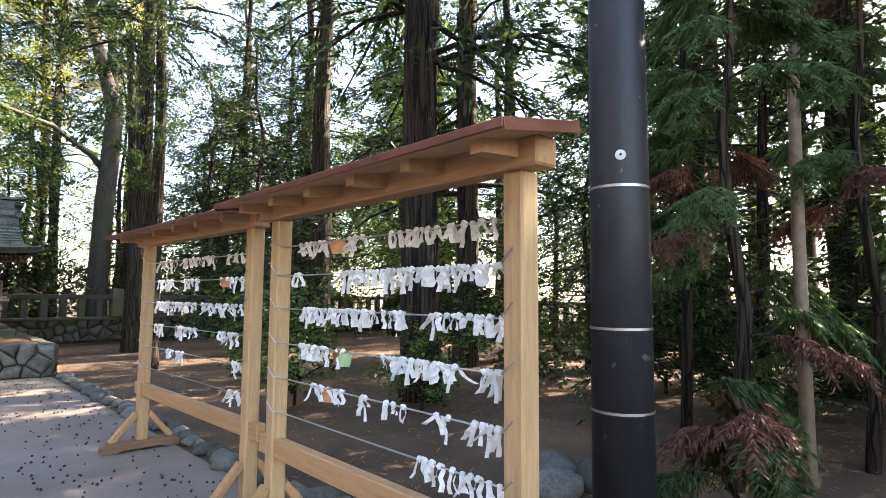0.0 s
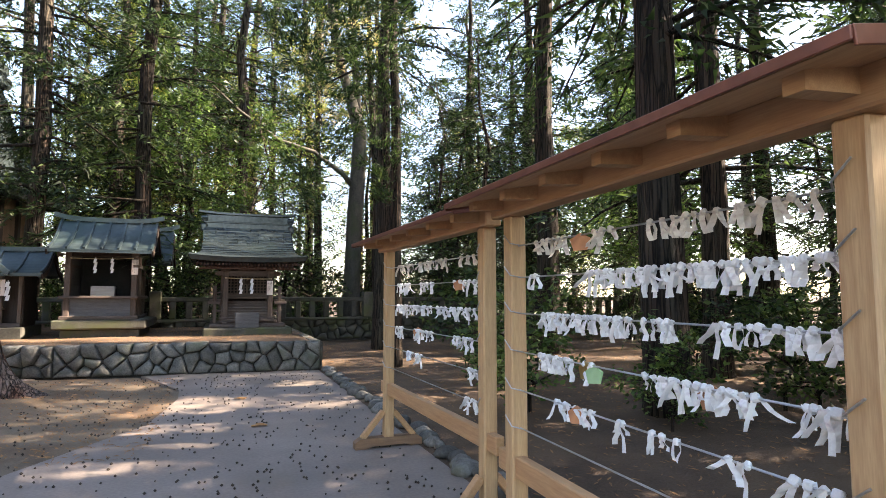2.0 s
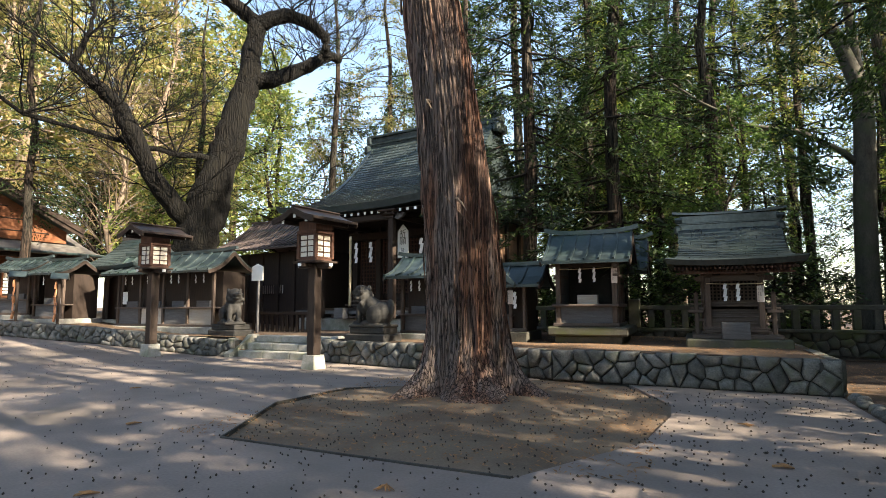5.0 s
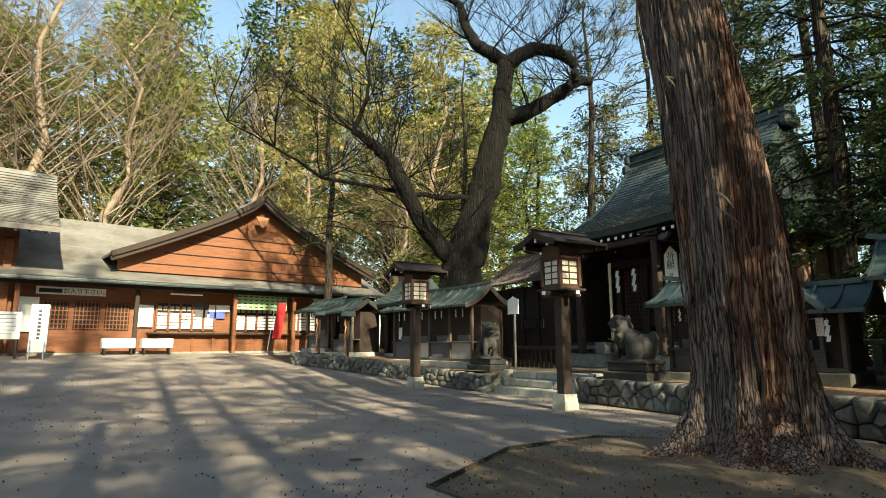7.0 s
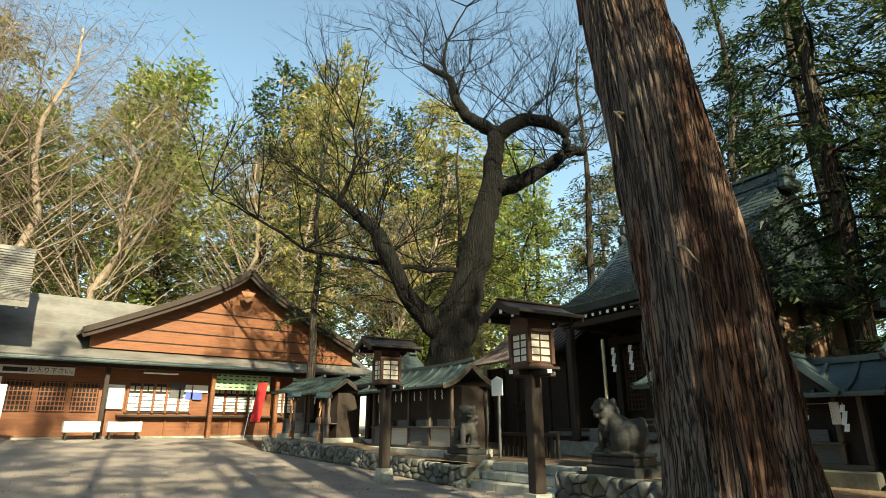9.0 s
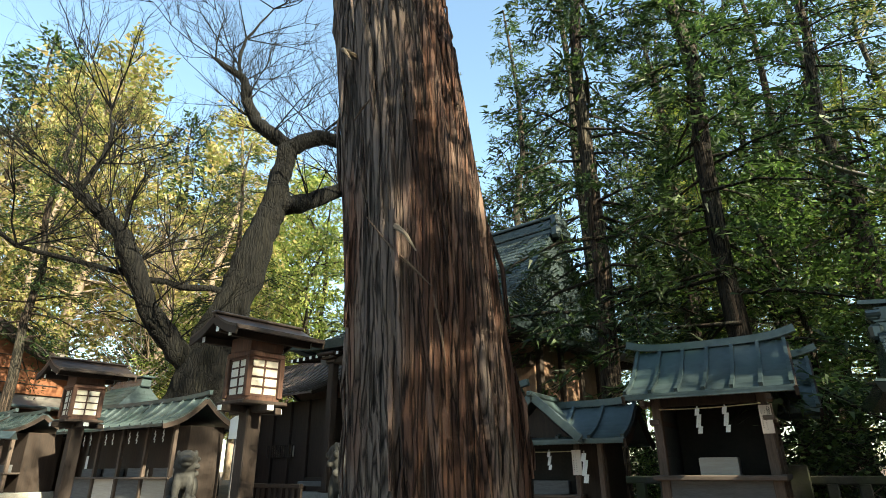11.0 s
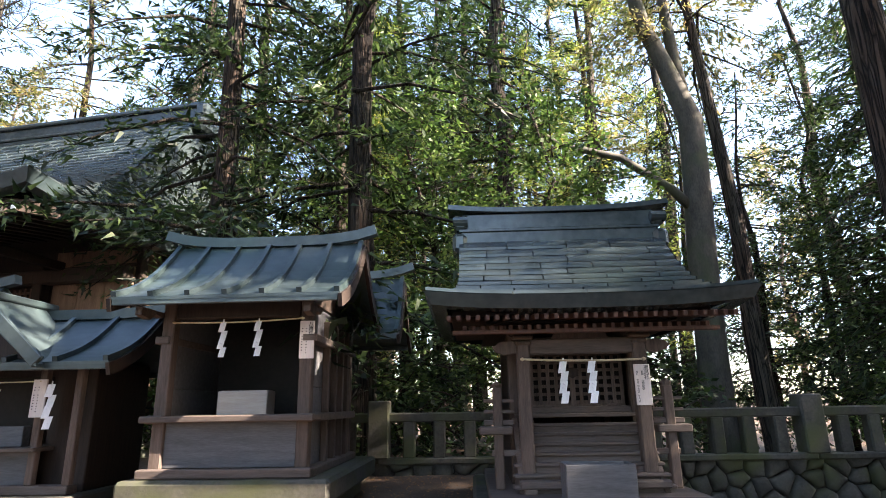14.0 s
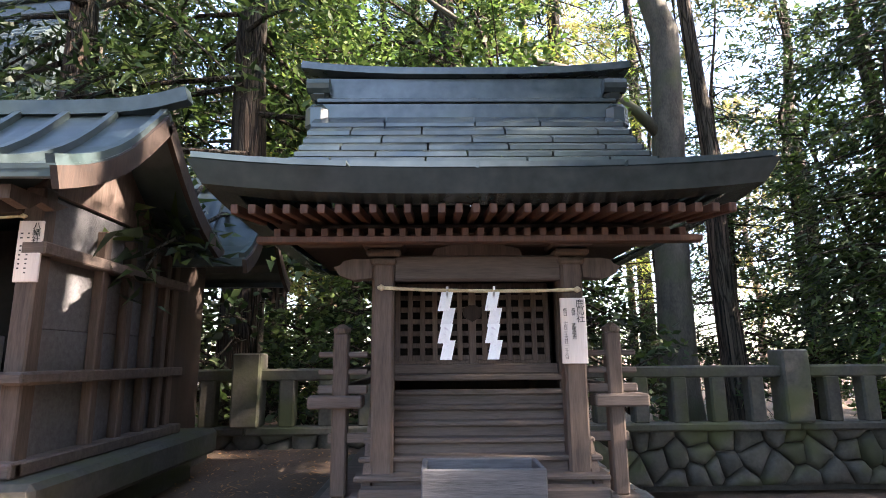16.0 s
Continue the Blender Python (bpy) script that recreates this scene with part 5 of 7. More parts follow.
    for x, z in ((-0.36, 3.31), (0.0, 3.42), (0.36, 3.31)):
        part("purlin", Geo().box(x - 0.04, x + 0.04, -0.66, 0.66, z - 0.045, z + 0.045, 0.006), M_DARKWOOD, roof)
        for e in (-0.665, 0.665):
            part("white_tip", Geo().box(x - 0.036, x + 0.036, e - 0.005, e + 0.005, z - 0.04, z + 0.04, 0.002), M_WHITE, roof)
    part("ridge_cap", Geo().beam((0, -0.76, 3.645), (0, 0.76, 3.645), 0.12, 0.04, bev=0.012), M_LANTERNROOF, roof)
    return ob


lan = lantern(pose(-7.92, 12.25, -0.02, 0, 0, -9))
copy_thing(lan, pose(-13.86, 12.95, 0.05, 0, 0, -9))


# ---------------------------------------------------------------- main hall
H = thing("main_hall", pose(-10.65, 18.1, 0, 0, 0, -9), "dark timber worship hall with a broad hollow copper roof", "shrine")
HZ = 0.55
part("stone_base", Geo().box(-3.1, 3.1, 0.55, 8.6, HZ - 0.15, 0.98, 0.03), M_CAP, H)
part("base_rail", Geo().box(-3.15, 3.15, 0.5, 0.7, 1.12, 1.25, 0.015), M_GREYWOOD, H)
for k in range(8):
    x = -3.05 + 6.1 * k / 7
    part("veranda_post", Geo().box(x - 0.07, x + 0.07, 0.52, 0.66, 0.98, 1.12, 0.01), M_DARKWOOD, H)
part("veranda", Geo().box(-3.1, 3.1, 0.7, 8.5, 1.25, 1.34, 0.01), M_DARKWOOD, H)
for k in range(5):
    part("stair_tread", Geo().box(-1.1, 1.1, 0.35 + 0.2 * k, 0.6 + 0.2 * k, 1.0 + 0.14 * k, 1.05 + 0.14 * k, 0.01), M_WOODX, H)
for x in (-2.55, -1.35, 0.88):
    part("hall_post", Geo().box(x - 0.12, x + 0.12, 3.18, 3.42, 1.34, 4.6, 0.02), M_DARKWOOD, H)
for x, q in ((-1.75, -1), (1.45, 1)):
    part("porch_post", Geo().box(x - 0.11, x + 0.11, 0.3, 0.52, 0.98, 4.35, 0.02), M_DARKWOOD, H)
    part("porch_tie", Geo().box(x - 0.08, x + 0.08, 0.52, 3.2, 4.36, 4.54, 0.02), M_DARKWOOD, H)
    for w, z in ((0.34, 4.35), (0.52, 4.45), (0.72, 4.55)):
        part("bracket_block", Geo().box(x - w / 2, x + w / 2, 0.41 - w / 2, 0.41 + w / 2, z, z + 0.08, 0.02), M_DARKWOOD, H)
    nose = [(0.1, 4.34), (0.30, 4.30), (0.46, 4.37), (0.54, 4.50), (0.45, 4.53), (0.40, 4.47), (0.28, 4.51), (0.1, 4.53)]
    part("carved_beam_end", Geo().prism([(x + q * a, z) for a, z in nose], "y", 0.34, 0.48), M_GREYWOOD, H)
part("porch_beam", Geo().box(-1.9, 1.6, 0.32, 0.5, 4.32, 4.53, 0.03), M_DARKWOOD, H)
part("hall_beam", Geo().box(-2.9, 3.05, 3.14, 3.40, 4.1, 4.4, 0.03), M_DARKWOOD, H)
part("hall_wall", Geo().box(-2.9, 2.98, 3.55, 8.4, 1.34, 5.1, 0.02), M_DARKWOOD, H)
# front and side boards are painted as sunlit against the dark hall
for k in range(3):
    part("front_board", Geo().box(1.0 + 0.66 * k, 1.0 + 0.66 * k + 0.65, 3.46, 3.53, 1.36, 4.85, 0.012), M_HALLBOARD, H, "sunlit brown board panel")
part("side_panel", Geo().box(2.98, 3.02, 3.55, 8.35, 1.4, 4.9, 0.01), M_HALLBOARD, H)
for k in range(5):
    y = 3.6 + 1.15 * k
    part("side_post", Geo().box(3.0, 3.12, y - 0.10, y + 0.10, 1.34, 4.9, 0.012), M_DARKWOOD, H)
part("panel_rail", Geo().box(1.0, 3.06, 3.42, 3.46, 4.42, 4.5, 0.008), M_DARKWOOD, H)
part("panel_rail", Geo().box(1.0, 3.06, 3.42, 3.46, 2.3, 2.44, 0.008), M_DARKWOOD, H)
lat = part("lattice_screen", Geo().box(-2.4, 0.76, 3.36, 3.40, 1.9, 1.96, 0.004), M_DARKWOOD, H)
for k in range(22):
    x = -2.36 + 3.1 * k / 21
    part("lattice_bar", Geo().box(x - 0.022, x + 0.022, 3.33, 3.37, 1.9, 4.05, 0.005), M_REDDARK, lat)
for k in range(14):
    z = 1.95 + 0.155 * k
    part("lattice_bar", Geo().box(-2.38, 0.74, 3.34, 3.38, z - 0.02, z + 0.02, 0.005), M_REDDARK, lat)
RH = dict(top=(3.1, 0.24), eave=(3.8, 5.05), z0=4.90, z1=8.45, sag=1.75, flare=2.6, lift=0.26)
hroof = part("roof_deck", Geo().box(-3.0, 3.0, -4.0, 4.0, 4.9, 5.05, 0.02), M_DARKWOOD, H)
hroof.matrix_basis = pose(0, 5.05, 0)
sheet_roof(hroof, courses=36, sheets=12, mat=M_COPPER, rng=rng, pieces=False, thick=0.03, **RH)
eave_band(hroof, RH["eave"], RH["z0"], RH["lift"], 0.20, 0.35, M_COPPERG)
for k in range(24):
    x = -3.45 + 6.9 * k / 23
    part("rafter", Geo().beam((x, -4.86, 4.58), (x, -2.2, 4.95), 0.10, 0.10), M_DARKWOOD, hroof)
    part("white_rafter_tip", Geo().box(x - 0.048, x + 0.048, -4.875, -4.862, 4.535, 4.625, 0.003), M_WHITE, hroof)
for k in range(32):
    y = -4.6 + 9.2 * k / 31
    part("rafter", Geo().beam((3.6, y, 4.72), (1.8, y, 5.0), 0.10, 0.10), M_DARKWOOD, hroof)
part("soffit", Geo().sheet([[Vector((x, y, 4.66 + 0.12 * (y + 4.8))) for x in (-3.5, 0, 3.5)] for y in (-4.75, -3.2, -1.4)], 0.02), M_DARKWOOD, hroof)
hr = part("ridge", Geo().box(-3.1, 3.1, -0.22, 0.22, 8.32, 8.58, 0.02).box(-3.2, 3.2, -0.27, 0.27, 8.58, 8.66, 0.02).box(-3.1, 3.1, -0.19, 0.19, 8.66, 8.92, 0.02).box(-3.3, 3.3, -0.28, 0.28, 8.92, 9.02, 0.02), M_COPPER, hroof)
for s in (-1, 1):
    part("ridge_end", Geo().box(min(s * 3.05, s * 3.34), max(s * 3.05, s * 3.34), -0.32, 0.32, 8.62, 8.98, 0.06).box(min(s * 3.08, s * 3.40), max(s * 3.08, s * 3.40), -0.42, 0.42, 8.2, 8.6, 0.08), M_COPPER, hr)
    rows = [[loft(v, RH["top"], RH["eave"], RH["z0"], RH["z1"], RH["sag"], RH["flare"], RH["lift"], u, 0 if s < 0 else 2) + Vector((0, 0, 0.05)) for u in (0.0, 0.03)] for v in (0.02, 0.15, 0.3, 0.45, 0.6)]
    part("hip_roll", Geo().sheet(rows, 0.09), M_COPPER, hr)
rope("bell_rope", (-10.95, 18.55, 3.85), (-10.95, 18.55, 1.4), 0, 0.045, "thick twisted white bell rope hanging before the hall", knots=False)
part("rope_box", Geo().box(-0.75, -0.35, 0.0, 0.3, 0.98, 1.35, 0.01), M_GREYWOOD, H)
for x, s in ((-1.05, 0.8), (-0.35, 0.8), (0.55, 0.85), (1.9, 0.8)):
    zigzag(thing("paper_streamers", H.matrix_world @ pose(x, 1.5, 3.75), "large white zigzag paper streamer hanging at the hall", "streamer", "streamers"), Matrix.Identity(4), s)
sg = thing("prayer_sign", pose(-9.3, 19.38, 3.72, 0, 0, -9), "white pointed sign board with black characters hanging at the hall", "sign")
part("board", Geo().prism([(-0.23, -0.62), (0.23, -0.62), (0.23, 0.32), (0, 0.58), (-0.23, 0.32)], "y", -0.015, 0.015), M_WHITE, sg)
letters("lettering", ["祈", "願"], 0.30, Matrix.Translation((0, -0.019, 0.10)) @ pose(0, 0, 0, 90, 0, 0), sg, M_INK, 0.9)
letters("small_lettering", ["延", "命"], 0.15, Matrix.Translation((0, -0.019, -0.42)) @ pose(0, 0, 0, 90, 0, 0), sg, M_INK, 0.9)
part("hanging_rod", Geo().tube([(0, 0, 0.56), (0, 0, 1.15)], 0.012, 6), M_DARKWOOD, sg)

# left wing of the hall
Wg = thing("hall_wing", pose(-16.6, 20.6, 0, 0, 0, -9), "low dark timber wing with a brown sheet roof", "building")
part("wall", Geo().box(-2.4, 2.6, 0.4, 3.5, 0.5, 3.7, 0.02), M_DARKWOOD, Wg)
for k in range(6):
    x = -2.3 + 4.8 * k / 5
    part("post", Geo().box(x - 0.08, x + 0.08, 0.3, 0.42, 0.5, 3.7, 0.01), M_DARKWOOD, Wg)
part("slatted_window", Geo().box(-0.6, 0.9, 0.34, 0.38, 1.95, 2.3, 0.01), M_PALEWOOD, Wg)
for k in range(12):
    x = -0.55 + 1.4 * k / 11
    part("window_slat", Geo().box(x - 0.03, x + 0.03, 0.28, 0.33, 1.93, 2.32, 0.005), M_DARKWOOD, Wg)
ribbed_roof(Wg, -2.9, 2.9, 1.9, 5.3, -0.6, 4.2, 3.8, 20, M_WINGROOF, 0.12, 0.05)
fence_low = thing("low_railing", pose(-13.2, 17.5, 0.5, 0, 0, -9), "low dark timber railing in front of the wing", "railing")
part("top_rail", Geo().box(-1.3, 1.5, -0.06, 0.06, 0.62, 0.72, 0.01), M_DARKWOOD, fence_low)
for k in range(12):
    x = -1.25 + 2.7 * k / 11
    part("slat", Geo().box(x - 0.06, x + 0.06, -0.03, 0.03, -0.05, 0.62, 0.008), M_DARKWOOD, fence_low)

# ---------------------------------------------------------------- stone guardian dogs
def guardian(m, face):
    """A seated stone dog as one plain worn shape."""
    g = Geo()
    def egg(c, rr, tilt=0.0):
        turn = Matrix.Rotation(tilt, 3, "Y")
        vs, fs = [], []
        for a in range(9):
            th = math.pi * a / 8
            for b in range(14):
                ph = 2 * math.pi * b / 14
                q = Vector((math.sin(th) * math.cos(ph) * rr[0], math.sin(th) * math.sin(ph) * rr[1], math.cos(th) * rr[2]))
                vs.append(turn @ q + Vector(c))
        for a in range(8):
            for b in range(14):
                fs.append((a * 14 + b, a * 14 + (b + 1) % 14, (a + 1) * 14 + (b + 1) % 14, (a + 1) * 14 + b))
        g.add(vs, fs)
    egg((-0.28, 0, 0.30), (0.30, 0.27, 0.30))
    egg((-0.02, 0, 0.46), (0.40, 0.21, 0.21), -0.65)
    egg((0.23, 0, 0.52), (0.20, 0.22, 0.28))
    egg((0.29, 0, 0.74), (0.21, 0.24, 0.21))
    egg((0.40, 0, 0.86), (0.20, 0.19, 0.17))
    egg((0.57, 0, 0.84), (0.13, 0.12, 0.07))
    egg((0.54, 0, 0.74), (0.11, 0.10, 0.05))
    egg((-0.52, 0, 0.42), (0.12, 0.10, 0.24))
    for s in (-1, 1):
        egg((0.29, s * 0.17, 0.93), (0.07, 0.05, 0.10))
        egg((0.36, s * 0.13, 0.28), (0.085, 0.08, 0.30))
        egg((0.43, s * 0.13, 0.06), (0.13, 0.09, 0.075))
        egg((-0.18, s * 0.22, 0.26), (0.24, 0.10, 0.24))
        egg((0.05, s * 0.22, 0.06), (0.19, 0.09, 0.075))
    for k in range(9):
        a = k * 0.7
        egg((0.26 + 0.10 * math.cos(a), 0.235 * math.cos(k * 2.1), 0.70 + 0.16 * math.sin(a)), (0.06, 0.05, 0.06))
    g.box(-0.56, 0.56, -0.30, 0.30, -0.04, 0.04, 0.02)
    ob = new("stone_guardian_dog", g.mesh("stone_guardian_dog", M_SHADESTONE, smooth=True))
    fuse = ob.modifiers.new("fuse", "REMESH")
    fuse.mode, fuse.voxel_size, fuse.use_smooth_shade = "VOXEL", 0.022, True
    ob.matrix_world = m @ pose(0, 0, 0.365, 0, 0, face)
    tagged(ob, "seated guardian dog carved in weathered stone, dark with painted-in shade", "statue", "guardian dogs")
    solid("statue_plinth", Geo().box(-0.62, 0.62, -0.36, 0.36, -0.1, 0.17, 0.03).box(-0.54, 0.54, -0.29, 0.29, 0.17, 0.33, 0.025), M_SHADESTONE, "two-tier stone plinth under the guardian dog, dark with painted-in shade", "plinth", m, "dog plinths")


guardian(pose(-7.35, 13.95, TERR, 0, 0, -9), 180)
guardian(pose(-12.7, 14.75, TERR, 0, 0, -9), -25)

# notice on a post
nt_ = thing("notice_post", pose(-13.05, 16.3, 0.5, 0, 0, -9), "small white house-shaped notice on a slim post", "sign")
part("post", Geo().box(-0.035, 0.035, -0.035, 0.035, -0.05, 1.9, 0.006), M_GREYWOOD, nt_)
part("board", Geo().prism([(-0.27, 1.75), (0.27, 1.75), (0.27, 2.2), (0, 2.3), (-0.27, 2.2)], "y", -0.06, -0.036), M_WHITE, nt_)

# ---------------------------------------------------------------- shrines along the west wall
bay_shrine("row_shrine", pose(-16.2, 15.25, 0, 0, 0, -3), 4.7, "long row shrine with ribbed green copper roof and grey panels", 4, 2.55, 1.35, 0.62, 3.2, 12, 2)
F = thing("curved_roof_shrine", pose(-19.6, 16.2, 0, 0, 0, -3), "dark shrine with a swept green copper roof among the row", "shrine")
part("stone_base", Geo().box(-1.5, 1.5, -0.3, 2.6, 0.5, 0.95, 0.02), M_CAP, F)
part("body", Geo().box(-1.2, 1.2, 0.3, 2.4, 0.95, 3.0, 0.02), M_DARKWOOD, F)
for x in (-1.3, -0.5, 0.5, 1.3):
    part("post", Geo().box(x - 0.06, x + 0.06, -0.1, 0.02, 0.95, 2.8, 0.01), M_WOOD, F)
part("side_notice", Geo().box(0.6, 1.0, -0.14, -0.11, 1.5, 1.95, 0.006), M_WHITE, F)
fr = part("roof_deck", Geo().box(-1.4, 1.4, -1.0, 1.0, 2.75, 2.85, 0.01), M_DARKWOOD, F)
fr.matrix_basis = pose(0, 1.0, 0)
sheet_roof(fr, (0.95, 0.12), (2.0, 1.8), 2.85, 4.05, 1.7, 2.2, 0.1, 14, 6, M_COPPERG, rng, False, 0.015)
eave_band(fr, (2.0, 1.8), 2.85, 0.1, 0.1, 0.2, M_COPPERG)
part("ridge", Geo().box(-1.05, 1.05, -0.16, 0.16, 3.98, 4.25, 0.03).box(-1.15, 1.15, -0.2, 0.2, 4.25, 4.31, 0.02), M_COPPER, fr)
bay_shrine("row_shrine", pose(-20.6, 14.3, 0.12, 0, 0, 3), 1.5, "small row shrine with green copper roof near the wall's end", 1, 2.45, 1.35, 0.75, 2.95, 7, 1)
bay_shrine("row_shrine", pose(-22.4, 14.2, 0.2, 0, 0, 6), 1.6, "last small row shrine with green copper roof", 1, 2.5, 1.45, 0.8, 2.95, 7, 1)
for k, (x, y) in enumerate(((-19.45, 14.0), (-21.25, 13.75))):
    st = thing("plaque_stand", pose(x, y, 0.8 + 0.1 * k, 0, 0, -40), "slim stand hung with reddish wooden votive plaques", "stand", "plaque stands")
    part("pole", Geo().box(-0.04, 0.04, -0.04, 0.04, -0.2, 1.6, 0.006), M_DARKWOOD, st)
    part("small_roof", Geo().prism([(-0.3, 1.55), (0.3, 1.55), (0, 1.75)], "y", -0.25, 0.25), M_COPPERG, st)
    for i in range(5):
        part("plaque", Geo().prism([(-0.17, -0.12), (0.17, -0.12), (0.17, 0.08), (0, 0.14), (-0.17, 0.08)], "y", -0.02, 0.02), M_EMA, st).matrix_basis = pose(0.03 * (i % 2), -0.1, 0.25 + 0.27 * i, 8 * (i % 3 - 1), 0, 12 * (i % 2))

# ---------------------------------------------------------------- shrine office
OX, OZ = -29.0, 0.93
of = thing("shrine_office", pose(0, 0, 0), "long red-brown cedar office with grey shingle roof and front gable", "building")
part("front_wall", Geo().box(OX - 0.2, OX, 3.6, 21.0, OZ - 0.2, 4.4, 0.02), M_REDWOOD, of)
part("plinth", Geo().box(OX - 0.25, OX + 0.35, 3.6, 21.0, OZ - 0.3, OZ + 0.06, 0.02), M_CAP, of)
for k, y in enumerate((4.3, 8.55, 12.85, 15.9, 19.2)):
    part("porch_post", Geo().box(OX + 0.75, OX + 0.92, y - 0.085, y + 0.085, OZ - 0.1, 3.85, 0.015), M_REDWOOD if k != 1 else M_DARKWOOD, of)
part("porch_beam", Geo().box(OX + 0.72, OX + 0.95, 3.6, 20.8, 3.72, 3.92, 0.02), M_DARKWOOD, of)
# lower roof with a front eave and main slope
rows = [[Vector((OX + 1.5 - 0.55 * k - (0.0), y, 3.98 + 0.16 * k + 0.016 * k * k)) for y in np.linspace(3.3, 21.4, 9)] for k in range(11)]
part("main_roof", Geo().sheet(rows, 0.1), M_TILE, of)
part("gutter", Geo().tube([(OX + 1.56, 3.3, 3.86), (OX + 1.56, 21.4, 3.98)], 0.06, 8), M_COPPERG, of)
part("eave_sheet", Geo().box(OX + 1.1, OX + 1.5, 3.3, 21.4, 3.99, 4.03, 0.005), M_COPPERG, of)
part("roof_ridge", Geo().box(OX - 4.3, OX - 3.9, 3.3, 13.0, 7.02, 7.36, 0.05), M_TILE, of)
# the big front gable
yc, zt = 14.1, 8.85
def gable_z(d):
    return zt - 3.6 * (d / 6.7) ** 0.80
for s in (-1, 1):
    rows = [[Vector((x, yc + s * 6.7 * k / 12, gable_z(6.7 * k / 12) + 0.04)) for x in (OX + 0.8, OX - 2.0, OX - 5.0)] for k in range(13)]
    part("gable_roof", Geo().sheet(rows, 0.12), M_TILE, of)
    for x, dz, w in ((OX + 0.82, -0.05, 0.24), (OX + 0.74, -0.26, 0.2)):
        part("barge_board", Geo().sweep([Vector((x, yc + s * 6.7 * q / 12, gable_z(6.7 * q / 12) + dz)) for q in range(13)], w, 0.06, up=(1, 0, 0)), M_DARKWOOD, of)
poly = [(yc + 6.3 * k / 10, gable_z(abs(6.3 * k / 10)) - 0.25) for k in range(-10, 11)]
part("gable_wall", Geo().prism([(y, z) for y, z in poly] + [(yc + 6.3, 4.6), (yc - 6.3, 4.6)], "x", OX - 0.1, OX + 0.08), M_REDWOOD, of)
for z in (5.0, 5.55, 6.1, 6.6):
    w = (zt - 0.7 - z) * 1.7
    part("gable_rail", Geo().box(OX + 0.08, OX + 0.12, yc - max(0.5, w), yc + max(0.5, w), z - 0.02, z + 0.02, 0.004), M_DARKWOOD, of)
part("gable_pendant", Geo().prism([(yc - 0.35, 7.75), (yc + 0.35, 7.75), (yc + 0.18, 7.35), (yc, 7.2), (yc - 0.18, 7.35)], "x", OX + 0.6, OX + 0.66), M_EMA, of)
# windows and counters
def office_window(y0, y1, z0, z1, cols, lit=M_WHITE):
    w = part("window", Geo().box(OX, OX + 0.05, y0, y1, z0, z1, 0.006), M_DARKWOOD, of)
    n = cols
    for k in range(n):
        ya, yb = y0 + 0.08 + (y1 - y0 - 0.08) * k / n, y0 + (y1 - y0 - 0.08) * (k + 1) / n
        part("pane", Geo().box(OX + 0.051, OX + 0.058, ya, yb, z0 + 0.06, z1 - 0.06, 0.003), M_BLACK, w)
        mid = (ya + yb) / 2
        for a, b in ((ya + 0.02, mid - 0.03), (mid + 0.03, yb - 0.02)):
            part("price_card", Geo().box(OX + 0.059, OX + 0.066, a, b, z1 - 0.32, z1 - 0.12, 0.002), M_PALEWOOD, w)
        for q in range(5):
            z = z0 + 0.10 + q * 0.15
            part("charm_tray", Geo().box(OX + 0.059, OX + 0.09, ya + 0.02, yb - 0.02, z, z + 0.115, 0.004), lit, w)
    for k in range(n + 1):
        y = y0 + 0.04 + (y1 - y0 - 0.08) * k / n
        part("mullion", Geo().box(OX + 0.05, OX + 0.12, y - 0.045, y + 0.045, z0, z1, 0.006), M_REDWOOD, w)
office_window(9.5, 12.2, 1.95, 3.2, 5)
office_window(13.1, 15.4, 1.95, 3.2, 4)
office_window(16.0, 18.6, 1.95, 3.1, 5)
for k, y in enumerate((5.2, 6.35, 7.5)):
    w = part("lattice_window", Geo().box(OX, OX + 0.04, y, y + 0.95, 1.95, 3.15, 0.006), M_BLACK, of)
    for q in range(7):
        yy = y + 0.06 + 0.83 * q / 6
        part("lattice_bar", Geo().box(OX + 0.041, OX + 0.06, yy - 0.02, yy + 0.02, 1.95, 3.15, 0.004), M_REDWOOD, w)
    for q in range(7):
        z = 2.0 + 1.1 * q / 6
        part("lattice_bar", Geo().box(OX + 0.042, OX + 0.062, y, y + 0.95, z - 0.02, z + 0.02, 0.004), M_REDWOOD, w)
part("counter", Geo().box(OX, OX + 0.35, 9.2, 18.8, 1.78, 1.86, 0.01), M_DARKWOOD, of)
for y, z, hw, hh, mat in ((6.2, 3.55, 1.25, 0.16, M_WHITE), (9.0, 2.6, 0.4, 0.5, M_WHITE), (4.75, 2.55, 0.35, 0.7, M_WHITE), (12.35, 3.05, 0.5, 0.16, M_WHITE), (12.25, 2.72, 0.36, 0.16, M_BLUE), (11.5, 2.95, 0.3, 0.35, M_GREYWOOD)):
    part("notice", Geo().box(OX + 0.09, OX + 0.12, y - hw, y + hw, z - hh, z + hh, 0.004), mat, of)
letters("plate_lettering", ["お入り下さい。"], 0.24, Matrix.Translation((OX + 0.1215, 6.72, 3.54)) @ pose(0, 0, 0, 90, 0, 90), of, M_INK)
part("plate_block", Geo().box(OX + 0.12, OX + 0.124, 5.05, 5.85, 3.46, 3.63, 0.001), M_INK, of)
for k in range(11):
    y = 9.3 + 0.95 * k
    part("dado_stud", Geo().box(OX, OX + 0.06, y - 0.05, y + 0.05, OZ + 0.06, 1.78, 0.008), M_REDWOOD, of)
part("price_board", Geo().box(OX + 0.6, OX + 0.64, 12.9, 15.6, 3.02, 3.78, 0.006), M_GREENB, of)
g = Geo()
